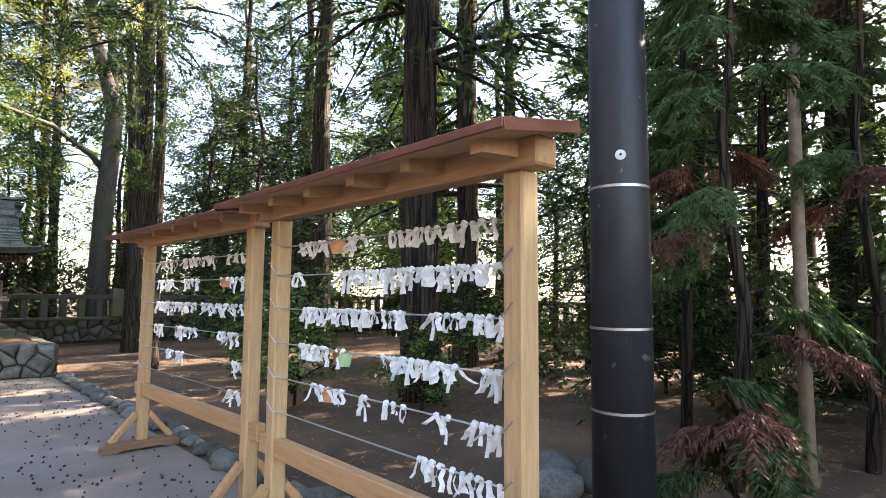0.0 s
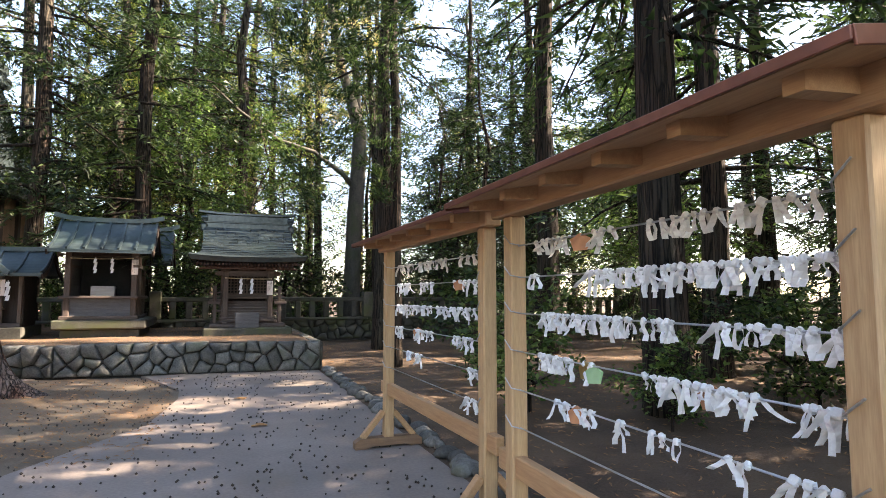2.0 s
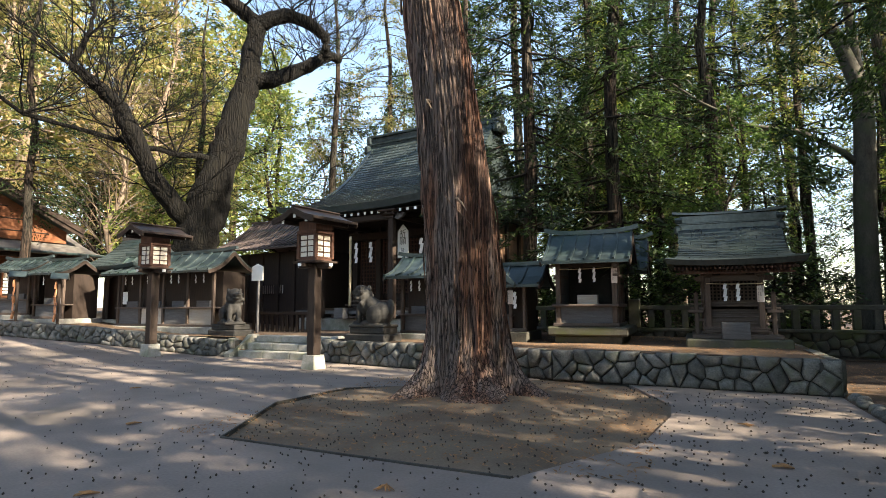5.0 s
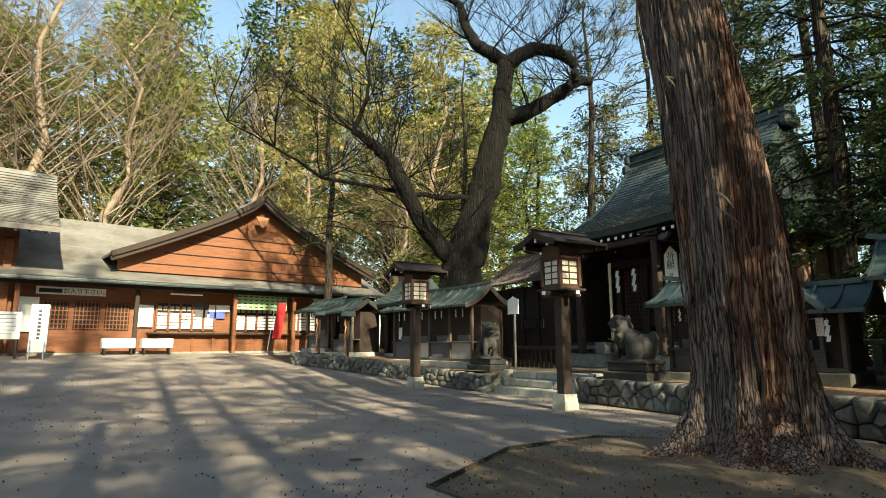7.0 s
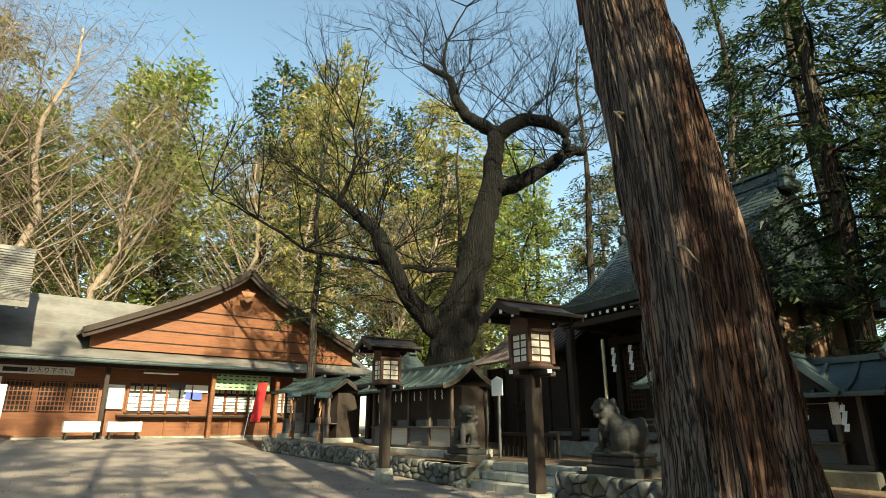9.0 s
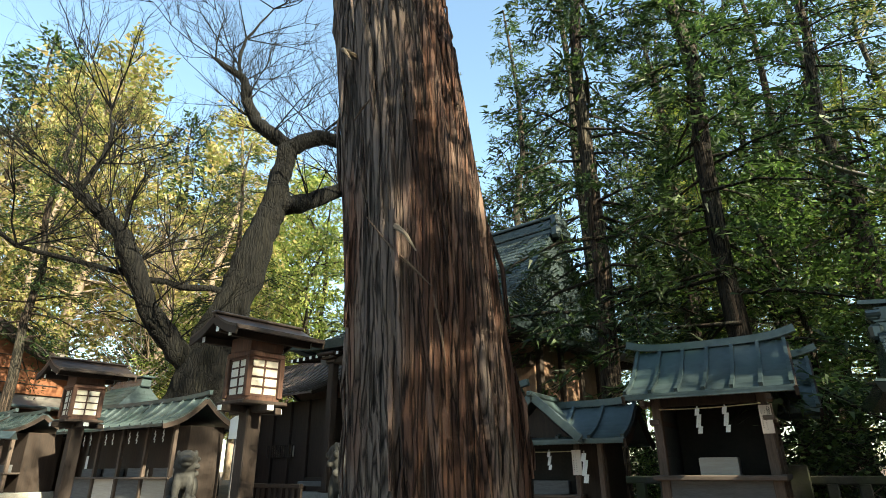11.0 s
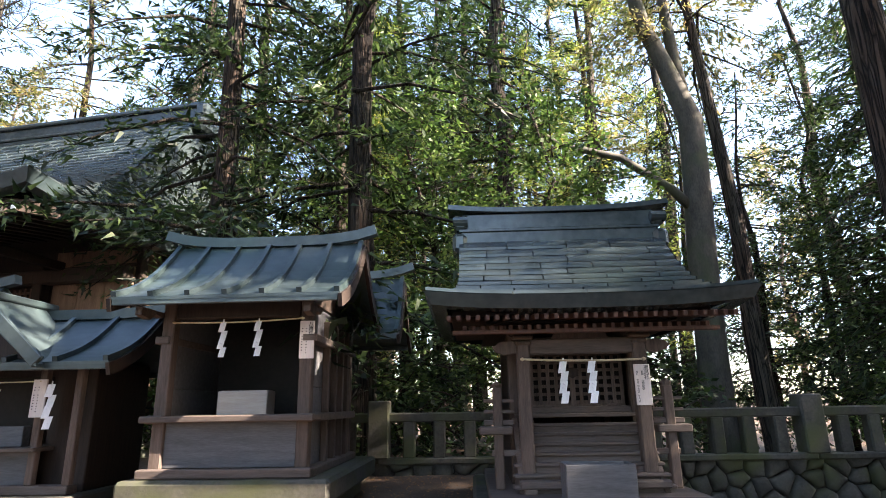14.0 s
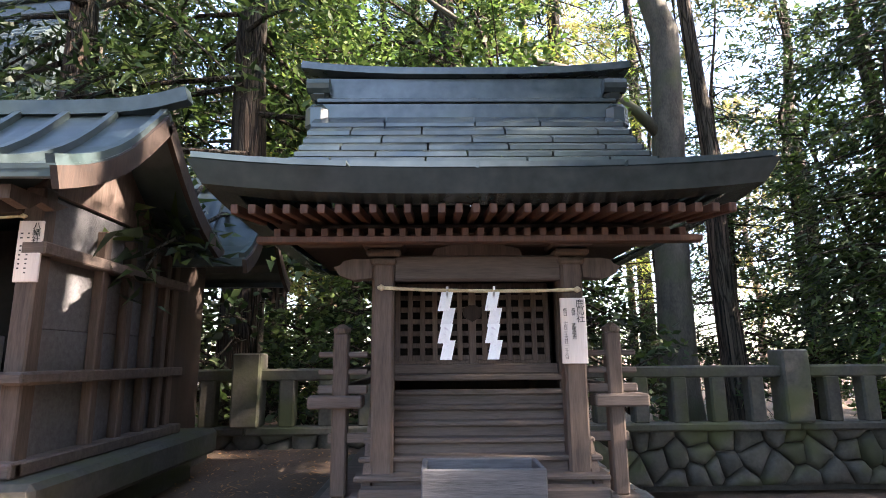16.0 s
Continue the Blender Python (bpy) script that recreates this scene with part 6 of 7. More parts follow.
for i in range(4):
    for j in range(9):
        g.box(OX + 0.641, OX + 0.646, 13.05 + 0.28 * j, 13.05 + 0.28 * j + 0.16, 3.12 + 0.17 * i, 3.12 + 0.17 * i + 0.05, 0.001)
tagged(part("price_writing", g, M_INK, of), "rows of small black writing", "", kind="stuff")
part("lamp_tube", Geo().tube([(OX + 0.8, 9.9, 3.6), (OX + 0.8, 11.3, 3.6)], 0.04, 8), M_WHITE, of)
# bigger hall at its south end
ol = thing("office_hall", pose(0, 0, 0), "taller cedar hall with a grey shingle roof joined to the office", "building")
part("wall", Geo().box(OX - 1.5, OX + 0.3, -8, 4.2, OZ - 0.3, 5.9, 0.03), M_REDWOOD, ol)
for y in (-2.5, 0.8, 3.9):
    part("wall_post", Geo().box(OX + 0.3, OX + 0.42, y - 0.14, y + 0.14, OZ - 0.3, 5.5, 0.02), M_REDWOOD, ol)
rows = [[Vector((OX + 2.3 - 0.45 * k, y, 5.85 + 0.19 * k + 0.021 * k * k)) for y in np.linspace(-9, 5.35, 7)] for k in range(9)]
part("roof_slope", Geo().sheet(rows, 0.22), M_TILE, ol)
for k in range(27):
    j = 0.15 + 7.8 * k / 26
    part("shingle_course", Geo().beam((OX + 2.3 - 0.45 * j, -9, 5.858 + 0.19 * j + 0.021 * j * j), (OX + 2.3 - 0.45 * j, 5.35, 5.858 + 0.19 * j + 0.021 * j * j), 0.13, 0.035, bev=0.004), M_TILE, ol)
part("roof_ridge", Geo().box(OX - 2.0, OX - 1.2, -9, 5.4, 8.42, 8.75, 0.06), M_TILE, ol)
for k in range(18):
    y = -4 + 9.0 * k / 17
    part("rafter", Geo().beam((OX + 2.1, y, 5.62), (OX + 0.3, y, 5.98), 0.1, 0.12), M_DARKWOOD, ol)
    part("white_rafter_tip", Geo().box(OX + 2.1, OX + 2.115, y - 0.05, y + 0.05, 5.57, 5.68, 0.004), M_WHITE, ol)


def notice_stand(m, w, h, label):
    ob = thing("notice_stand", m, label, "sign", "notice stands")
    for s in (-1, 1):
        part("post", Geo().box(s * w * 0.4 - 0.04, s * w * 0.4 + 0.04, -0.04, 0.04, -0.1, 1.75, 0.008), M_DARKWOOD, ob)
    part("board", Geo().box(-w / 2, w / 2, -0.06, -0.042, 1.7 - h, 1.7, 0.006), M_WHITE, ob)
    g = Geo()
    for k in range(6):
        g.box(-w * 0.4, w * 0.35 - 0.05 * (k % 3), -0.0635, -0.0605, 1.6 - k * h * 0.14 - 0.02, 1.6 - k * h * 0.14, 0.001)
    part("writing", g, M_GREYWOOD, ob)
    return ob


notice_stand(pose(-26.6, 2.4, 0.82, 0, 0, 80), 1.5, 0.85, "dark timber stand with a white notice board")
notice_stand(pose(-26.8, 4.0, 0.83, 0, 0, 80), 0.9, 1.0, "dark timber stand with a white paper notice")
sb = thing("standing_sign", pose(-26.2, 4.95, 0.8, 0, 0, 80), "white upright signboard with dark writing on metal legs", "sign")
part("board", Geo().box(-0.28, 0.28, -0.02, 0.02, 0.25, 2.0, 0.01), M_WHITE, sb)
for s in (-1, 1):
    part("leg", Geo().tube([(s * 0.22, -0.15, -0.02), (s * 0.22, 0, 0.7)], 0.02, 6), M_STEEL, sb)
wr = Geo()
for k in range(8):
    wr.box(-0.05, 0.05, -0.024, -0.0205, 0.72 + 0.14 * k, 0.81 + 0.14 * k, 0.001)
part("writing", wr, M_GREYWOOD, sb)
for y in (7.9, 9.4):
    bench = thing("white_table", pose(-27.9, y, 0.9, 0, 0, 90), "low table covered with a white cloth against the office", "table", "white tables")
    part("cloth", Geo().box(-0.62, 0.62, -0.25, 0.25, 0.28, 0.68, 0.02), M_WHITE, bench)
    for s in (-1, 1):
        part("leg", Geo().box(s * 0.5 - 0.03, s * 0.5 + 0.03, -0.2, 0.2, -0.02, 0.28, 0.006), M_DARKWOOD, bench)
fl = thing("banner", pose(-26.9, 14.0, 0.85), "red banner flag on a slanting pole beside the office", "flag")
part("pole", Geo().tube([(0, 0, 0), (0.0, 0.35, 2.5)], 0.018, 6), M_STEEL, fl)
rows = [[Vector((0.03 * math.sin(k), 0.12 + 0.35 * z / 2.5 + 0.45 * k / 3, z)) for k in range(4)] for z in (2.45, 1.8, 1.2, 0.75)]
part("flag", Geo().add([p for q in rows for p in q], [(i * 4 + j, i * 4 + j + 1, i * 4 + j + 5, i * 4 + j + 4) for i in range(3) for j in range(3)]), M_RED, fl)

# ---------------------------------------------------------------- stone fence behind the shrines
FZ = 0.74
stone_wall("wall_fence_base", [(14.5, 18.15), (-3.8, 18.0)], 0.62, random.Random(9), "mossy stone base wall under the fence", lambda x: 0.12, rows=3, size=0.30, mat=M_MOSSY)
def fence(a, b, z0, label, step=0.425, every=14, first=0):
    a, b = Vector(a), Vector(b)
    ob = thing("stone_fence", Matrix.Translation((0, 0, 0)), label, "fence", "stone fences")
    d = (b - a)
    n = round(d.length / step)
    yaw = math.degrees(math.atan2(d.y, d.x))
    part("base_rail", Geo().box(0, d.length, -0.11, 0.11, z0 - 0.04, z0 + 0.05, 0.02, pose(a.x, a.y, 0, 0, 0, yaw)), M_MOSSY, ob)
    part("top_rail", Geo().box(0, d.length, -0.085, 0.085, z0 + 0.52, z0 + 0.65, 0.02, pose(a.x, a.y, 0, 0, 0, yaw)), M_MOSSY, ob)
    for k in range(n + 1):
        p = a + d * (k / n)
        if k < first:
            continue
        big = k % every == 0
        w, h = (0.15, 0.82) if big else (0.085, 0.54)
        part("main_post" if big else "baluster", Geo().box(-w, w, -w, w, z0 + 0.04, z0 + h, 0.02, pose(p.x, p.y, 0, 0, 0, yaw)), M_MOSSY, ob)
fence((-1.45, 18.02), (-4.4, 18.0), FZ, "mossy stone balustrade fence with thick square posts", first=1)
fence((-1.45, 18.02), (4.5, 18.07), FZ, "mossy stone balustrade fence with thick square posts")
fence((4.5, 18.07), (14.5, 18.15), FZ, "mossy stone balustrade fence with thick square posts", first=1)
fence((14.5, 18.15), (17.0, 4), 0.6, "mossy stone balustrade fence among the trees", 0.5, 6)
fence((17.0, 4), (18.0, -9), 0.6, "mossy stone balustrade fence among the trees", 0.5, 6)
solid("wall_fence_side", Geo().beam((14.5, 18.15, 0.3), (17.0, 4, 0.3), 0.3, 0.55).beam((17.0, 4, 0.3), (18.0, -9, 0.3), 0.3, 0.55), M_MOSSY, "low mossy base wall under the side fence", "wall", kind="structure")
for x, y, h in ((2.55, 20.8, 1.1), (6.3, 12.6, 0.9)):
    solid("standing_stone", rock(random.Random(int(h * 10)), 0.3, 0.18, h), M_MOSSY, "upright mossy memorial stone among the trees", "stone", pose(x, y, 0.75 if y > 18 else 0.3), "standing stones", smooth=True)


# ---------------------------------------------------------------- trees
def leaf_mesh(name, base, dirs, nrm, ln, wd, mat, broad=False):
    """Many small pointed leaf cards as one mesh: slim needles with three corners, broad leaves with four."""
    side = np.cross(dirs, nrm)
    side /= np.linalg.norm(side, axis=1)[:, None] + 1e-9
    n, c = len(base), 4 if broad else 3
    v = np.empty((n, c, 3))
    if broad:
        v[:, 0] = base
        v[:, 1] = base + dirs * (0.45 * ln)[:, None] + side * wd[:, None]
        v[:, 2] = base + dirs * ln[:, None]
        v[:, 3] = base + dirs * (0.45 * ln)[:, None] - side * wd[:, None]
    else:
        v[:, 0] = base + side * wd[:, None]
        v[:, 1] = base - side * wd[:, None]
        v[:, 2] = base + dirs * ln[:, None]
    me = bpy.data.meshes.new(name)
    me.vertices.add(c * n)
    me.vertices.foreach_set("co", v.ravel())
    me.loops.add(c * n)
    me.loops.foreach_set("vertex_index", np.arange(c * n, dtype=np.int32))
    me.polygons.add(n)
    me.polygons.foreach_set("loop_start", np.arange(0, c * n, c, dtype=np.int32))
    me.update(calc_edges=True)
    me.materials.append(mat)
    return me


def unit(a):
    return a / (np.linalg.norm(a, axis=1)[:, None] + 1e-9)


def tree_parts(seed, h, base, reach, limbs, per, leaf, kind, trunk_r, mat, bark, lean=0.0, flat=0.10, fan=3, slim=0.0):
    """Trunk with limbs, and a crown of leaf cards in sprays along the limbs; returns trunk, crown and boughs."""
    r = np.random.RandomState(seed)
    pr = random.Random(seed)
    g, boughs = Geo(), Geo()
    bw = 0.04 if kind == "conifer" else 0.12
    bend = [(pr.uniform(-1, 1) * bw * k + lean * h * (k / 8) ** 1.5, pr.uniform(-1, 1) * bw * k, h * k / 8) for k in range(9)]
    rad = [trunk_r * (1.25 if k == 0 else 1) * (1 - 0.86 * k / 8) for k in range(9)]
    bend.insert(1, (bend[0][0], bend[0][1], 0.4))
    rad.insert(1, trunk_r * 1.03)
    bend[0] = (bend[0][0], bend[0][1], -0.25)
    g.tube(bend, rad, 12, wobble=lambda i, k: 1 + 0.10 * math.sin(k * 2.1 + i))
    xs, zs_ = np.array([p[0] for p in bend]), np.array([p[2] for p in bend])
    ys = np.array([p[1] for p in bend])
    B, D, N = [], [], []
    for i in range(limbs):
        f = (i + pr.random()) / limbs
        z = base + (h * 0.99 - base) * f ** (1.15 if kind == "conifer" else 1.0)
        o = np.array([np.interp(z, zs_, xs), np.interp(z, zs_, ys), z])
        az = pr.uniform(0, 2 * math.pi)
        q = (z - base) / (h - base)
        if kind == "conifer":
            ln = reach * (1 - q) ** 0.75 * pr.uniform(0.55, 1.1) + 0.35
            up0, droop = pr.uniform(-0.15, 0.25), pr.uniform(0.25, 0.55)
        elif kind == "bare":
            ln = reach * math.sin(math.pi * min(1, 0.25 + 0.75 * q)) * pr.uniform(0.6, 1.1) + 0.5
            up0, droop = pr.uniform(0.7, 1.4), 0.0
        else:
            ln = reach * math.sin(math.pi * (0.18 + 0.76 * q)) * pr.uniform(0.5, 1.1) + 0.3
            up0, droop = pr.uniform(0.1, 0.7), pr.uniform(0.1, 0.35)
        d = np.array([math.cos(az), math.sin(az), 0])
        lat = np.array([-d[1], d[0], 0])
        def at(s):
            return o + d * ln * s + np.array([0, 0, 1.0]) * (up0 * s - droop * s * s) * ln + lat * 0.08 * ln * math.sin(3 * s + i)
        boughs.tube([at(s) for s in (0, 0.35, 0.7, 1.0)], [max(0.02, trunk_r * 0.22 * (1 - 0.7 * q)) * (1 - 0.85 * s) for s in (0, 0.35, 0.7, 1.0)], 4, cap=False)
        m = max(3, int(per * (0.3 + ln / reach)))
        s = r.uniform(0.12, 1.0, m) ** 0.8
        side = r.uniform(-1, 1, m)
        width = 0.34 * ln * (1.12 - s)
        c = o + d[None] * (ln * s)[:, None] + lat[None] * (side * width)[:, None]
        c[:, 2] += (up0 * s - droop * s * s) * ln - 0.22 * np.abs(side) * width + r.normal(0, flat, m)
        out = d[None] * 0.8 + lat[None] * side[:, None] * 1.0 + r.normal(0, 0.35, (m, 3))
        out[:, 2] -= 0.35 if kind == "conifer" else 0.1
        for k in range(fan):
            dd = unit(out + r.normal(0, 0.32 if kind == "conifer" else 0.55, (m, 3)))
            B.append(c + r.normal(0, leaf * 0.9, (m, 3)))
            D.append(dd)
            N.append(unit(np.array([[0, 0, 1.0]]) + r.normal(0, 0.55, (m, 3))))
    B, D, N = np.concatenate(B), np.concatenate(D), np.concatenate(N)
    n = len(B)
    size = r.uniform(0.6, 1.4, n) * leaf
    return g.mesh("trunk", bark, smooth=True), leaf_mesh("crown", B, D, N, size * (1.8 if kind == "conifer" else 1.6), size * (slim or (0.27 if kind == "conifer" else 0.45)), mat, kind == "leafy" and leaf < 0.1), boughs.mesh("bough", bark, smooth=True)


def plant(name, meshes, m, label, category="tree", group=""):
    ob = thing(name, m, label, category, group)
    for nm, me in zip(("trunk", "crown", "bough"), meshes):
        c = new(nm, me)
        c.parent = ob
        if nm == "bough":
            tagged(c, "", "", kind="stuff")
    return ob


TALL = [tree_parts(40 + k, 19 + k, (6.0, 4.2, 7.5, 3.2)[k], 2.8, 70, 27, 0.10, "conifer", 0.24, M_LEAF_CEDAR, M_BARKDARK, fan=4, flat=0.06) for k in range(4)]
LOW = [tree_parts(60 + k, 7.5 + k, 0.9, 2.3, 56, 34, 0.08, "conifer", 0.10, M_LEAF_CEDAR, M_BARKDARK) for k in range(2)]
LEAFY = [tree_parts(70 + k, 9 + 2 * k, 1.6, 2.6, 60, 40, 0.085, "leafy", 0.12, M_LEAF_FRESH, M_BARKDARK) for k in range(2)]
WEST = [tree_parts(80 + k, 19 + 3 * k, 3.5, 4.6, 110, 27, 0.185, "leafy", 0.3, (M_LEAF_WEST, M_LEAF_YELLOW, M_LEAF_CEDAR)[k], M_BARKPALE if k == 1 else M_BARKDARK, flat=0.3) for k in range(3)]
DENSE = [tree_parts(50 + k, 20 + k, 2.4 + 1.2 * k, 3.0, 84, 44, 0.105, "conifer", 0.25, M_LEAF_CEDAR, M_BARKDARK, fan=4, flat=0.06) for k in range(2)]
THIN = [tree_parts(90 + k, 21, 9.5, 2.2, 46, 36, 0.085, "conifer", 0.17, (M_LEAF_CEDAR, M_LEAF_YELLOW)[k], M_BARKDARK, fan=4, flat=0.06) for k in range(2)]
LARCH = [tree_parts(110 + k, 20 + k, 4.5 + k, 2.9, 74, 30, 0.10, "conifer", 0.19, M_LEAF_LARCH, M_BARKDARK, fan=4, flat=0.10) for k in range(2)]
SHRUB = [tree_parts(95 + k, 2.2, 0.25, 1.0, 20, 22, 0.075, "leafy", 0.03, (M_LEAF_CEDAR, M_LEAF_FRESH)[k], M_BARKDARK) for k in range(2)]


def put(meshes, name, x, y, s, label, wide=None, z=None, rot=None, tilt=0.0):
    r_ = random.Random(int(abs(x * 131 + y * 17) * 10))
    zz = z if z is not None else (0.5 if -22 < x < 2.2 and y > 14 else (rise(x) if x < 2 else 0.05))
    ob = plant(name, meshes, pose(x, y, zz, tilt, r_.uniform(-1.5, 1.5), r_.uniform(0, 360) if rot is None else rot), label)
    w = wide or s
    ob.scale = (w, w, s)
    return ob


CED = "tall dark cedar with a straight trunk, seen in the grove or added unseen for shade"
# trunks that stand out
put(TALL[1], "cedar", 5.1, 5.8, 1.05, "thick-trunked cedar behind the fortune racks", 1.12)
put(TALL[2], "cedar", 4.15, 15.1, 1.0, CED, 0.95)
put(THIN[0], "cedar", 3.47, 11.5, 0.9, "slim grey cedar beside the paving", 0.75)
put(THIN[1], "cedar", 5.92, 21.9, 1.0, "slim leaning cedar behind the fence", 1.2, tilt=2)
put(DENSE[0], "cedar", -1.96, 19.15, 1.0, CED, 1.1)
put(DENSE[1], "cedar", -4.79, 19.45, 1.05, CED, 1.05)
put(THIN[0], "cedar", -1.3, 30.6, 1.1, CED, 1.25)
put(THIN[1], "cedar", 4.9, 29.7, 1.1, CED, 1.2)
put(THIN[0], "cedar", 3.2, 37.5, 1.15, CED, 1.2)
put(THIN[1], "cedar", -15.4, 29.6, 1.15, "tall cedar behind the hall", 1.4)
put(TALL[3], "cedar", -17.4, 26.7, 0.95, "tall cedar behind the hall", 1.1)
put(TALL[0], "cedar", -24.6, 15.9, 0.85, "cedar standing by the row shrines", 0.9, z=0.6)

# forked bare-limbed tree behind the fence
fk = thing("forked_tree", pose(4.79, 21.75, 0.5), "tall smooth-barked forked tree behind the stone fence", "tree")
part("trunk", Geo().tube([(0, 0, -0.4), (0, 0, 0.4), (0.03, 0, 2), (0.1, 0, 4), (0.2, 0, 5.5), (0.26, 0, 7.2), (-0.15, 0, 8.6), (-0.5, 0.1, 9.8), (-0.9, 0.1, 12), (-1.0, 0.1, 17)], [0.42, 0.34, 0.30, 0.30, 0.29, 0.27, 0.2, 0.18, 0.14, 0.05], 14), M_BARKSMOOTH, fk, smooth=True)
part("limb", Geo().tube([(0.18, 0, 4.9), (-0.4, -0.1, 5.5), (-1.5, -0.3, 6.2), (-2.8, -0.4, 6.5), (-4.2, -0.6, 7.4), (-5.6, -0.8, 8.6)], [0.13, 0.1, 0.085, 0.07, 0.05, 0.02], 8), M_BARKSMOOTH, fk, smooth=True)
part("limb", Geo().tube([(0.26, 0.0, 6.9), (0.16, 0.15, 8.6), (0.0, 0.2, 11.5), (0.3, 0.3, 16)], [0.17, 0.15, 0.1, 0.03], 8), M_BARKSMOOTH, fk, smooth=True)
ck = new("crown", THIN[1][1])
ck.parent = fk

# young cedar with browning sprays next to the pole
def spray_mesh(name, rng_, stems, mat, finger=0.055, slim=0.0062):
    """Cords of scale-like needles: each stem carries side cords that hang and taper."""
    B, D, N, L = [], [], [], []
    for p, d, ln in stems:
        d = Vector(d).normalized()
        side = d.cross(Vector((0, 0, 1))).normalized()
        n = max(6, int(ln / 0.012))
        for k in range(n):
            f = k / n
            at = Vector(p) + d * ln * f - Vector((0, 0, 1)) * 0.55 * ln * f * f
            for q in (-1, 1):
                out = (d * 0.55 + side * q * rng_.uniform(0.4, 1.0) - Vector((0, 0, rng_.uniform(0.25, 1.1)))).normalized()
                long = finger * rng_.uniform(0.7, 1.5) * (1.15 - 0.7 * f)
                for a in range(3):
                    B.append(at + out * long * 0.55 * a)
                    D.append(out)
                    N.append(Vector((rng_.uniform(-1, 1), rng_.uniform(-1, 1), rng_.uniform(-1, 1))))
                    L.append(long)
    B, D, N, L = np.array(B), np.array(D), np.array(N), np.array(L)
    return leaf_mesh(name, B, D, unit(N), L, np.full(len(L), slim), mat)


def young_cedar(m, seed, h, lo, reach, limbs, label, browning, trunk_r):
    """A young cedar: slim stem, thin limbs, and drooping sprays clustered on the outer limb ends, some of them dead."""
    q = random.Random(seed)
    ob = thing("young_cedar", m, label, "tree", "young cedars")
    stem = [(0.05 * math.sin(k * 1.3 + seed), 0.05 * math.cos(k * 1.7), h * k / 8 - (0.2 if k == 0 else 0)) for k in range(9)]
    part("trunk", Geo().tube(stem, [trunk_r * (1.15 - k / 8) for k in range(9)], 10), M_BARKDARK, ob, smooth=True)
    wood, fresh, dead = Geo(), [], []
    for i in range(limbs):
        f = (i + q.random()) / limbs
        z = lo + (h - lo) * f
        az = q.uniform(0, 2 * math.pi)
        ln = reach * (1.05 - 0.75 * f) * q.uniform(0.6, 1.1)
        d = Vector((math.cos(az), math.sin(az), 0))
        lat = Vector((-d.y, d.x, 0))
        o = Vector((stem[min(8, int(8 * z / h))][0], stem[min(8, int(8 * z / h))][1], z))
        pts = [o + d * ln * s_ + Vector((0, 0, ln * (0.35 * s_ - 0.5 * s_ * s_))) for s_ in (0, 0.3, 0.6, 0.85, 1.0)]
        wood.tube(pts, [0.016, 0.012, 0.009, 0.006, 0.003], 5, cap=False)
        bundle = dead if q.random() < browning else fresh
        for s_ in (0.35, 0.5, 0.62, 0.74, 0.85, 0.94, 1.0):
            at = o + d * ln * s_ + Vector((0, 0, ln * (0.35 * s_ - 0.5 * s_ * s_)))
            for k in range(3):
                go = d * 0.7 + lat * q.uniform(-1.1, 1.1) + Vector((0, 0, q.uniform(-0.7, 0.15)))
                bundle.append((at, go, q.uniform(0.14, 0.30)))
    tagged(part("bough", wood, M_BARKDARK, ob), "", "", kind="stuff")
    for nm, stems, mat in (("green_spray", fresh, M_LEAF_YOUNG), ("dead_spray", dead, M_LEAF_DEAD)):
        if stems:
            sp = new(nm, spray_mesh(nm, q, stems, mat))
            sp.parent = ob
    return ob


young_cedar(pose(4.55, 1.62, 0.03), 131, 5.2, 1.05, 0.95, 30, "young cedar with drooping green and browned sprays beside the pole", 0.3, 0.06)
young_cedar(pose(5.35, 2.35, 0.03), 134, 6.0, 1.3, 0.9, 24, "slim young green cedar in the undergrowth by the pole", 0.1, 0.05)
young_cedar(pose(5.7, 1.0, 0.03), 137, 5.5, 0.5, 1.1, 26, "young cedar with low green sprays near the pole", 0.12, 0.05)
young_cedar(pose(3.55, 1.32, 0.03), 139, 0.95, 0.25, 0.38, 10, "low cedar sapling with browned tips at the foot of the pole", 0.35, 0.02)
yg_m = tree_parts(132, 5.5, 0.5, 1.25, 36, 80, 0.055, "conifer", 0.05, M_LEAF_CEDAR, M_BARKDARK)
put(yg_m, "young_cedar", 6.6, 3.4, 1.1, "slim young green cedar in the undergrowth")
put(yg_m, "young_cedar", 7.4, 0.6, 1.2, "slim young green cedar in the undergrowth")
part_stem = Geo().tube([(0, 0, -0.2), (0.05, 0.02, 1.5), (0.12, 0.03, 3.0), (0.35, 0.0, 5.0), (0.5, -0.05, 7.5)], [0.055, 0.05, 0.045, 0.035, 0.02], 8)
solid("bare_sapling", part_stem, M_BARKPALE, "pale bare sapling stem leaning beside the young cedars", "tree", pose(5.0, 1.3, 0.03), smooth=True)

# the grove: east and north; its unseen southern trees are added for dappled shade
r = random.Random(77)
placed = [(5.1, 5.8), (4.0, 15.1), (3.5, 11.5), (5.9, 21.9), (4.8, 21.8), (-2, 19.2), (-4.8, 19.5), (5.2, 1.7)]
def clear(x, y, d):
    return all(math.hypot(x - a, y - b) > d for a, b in placed)


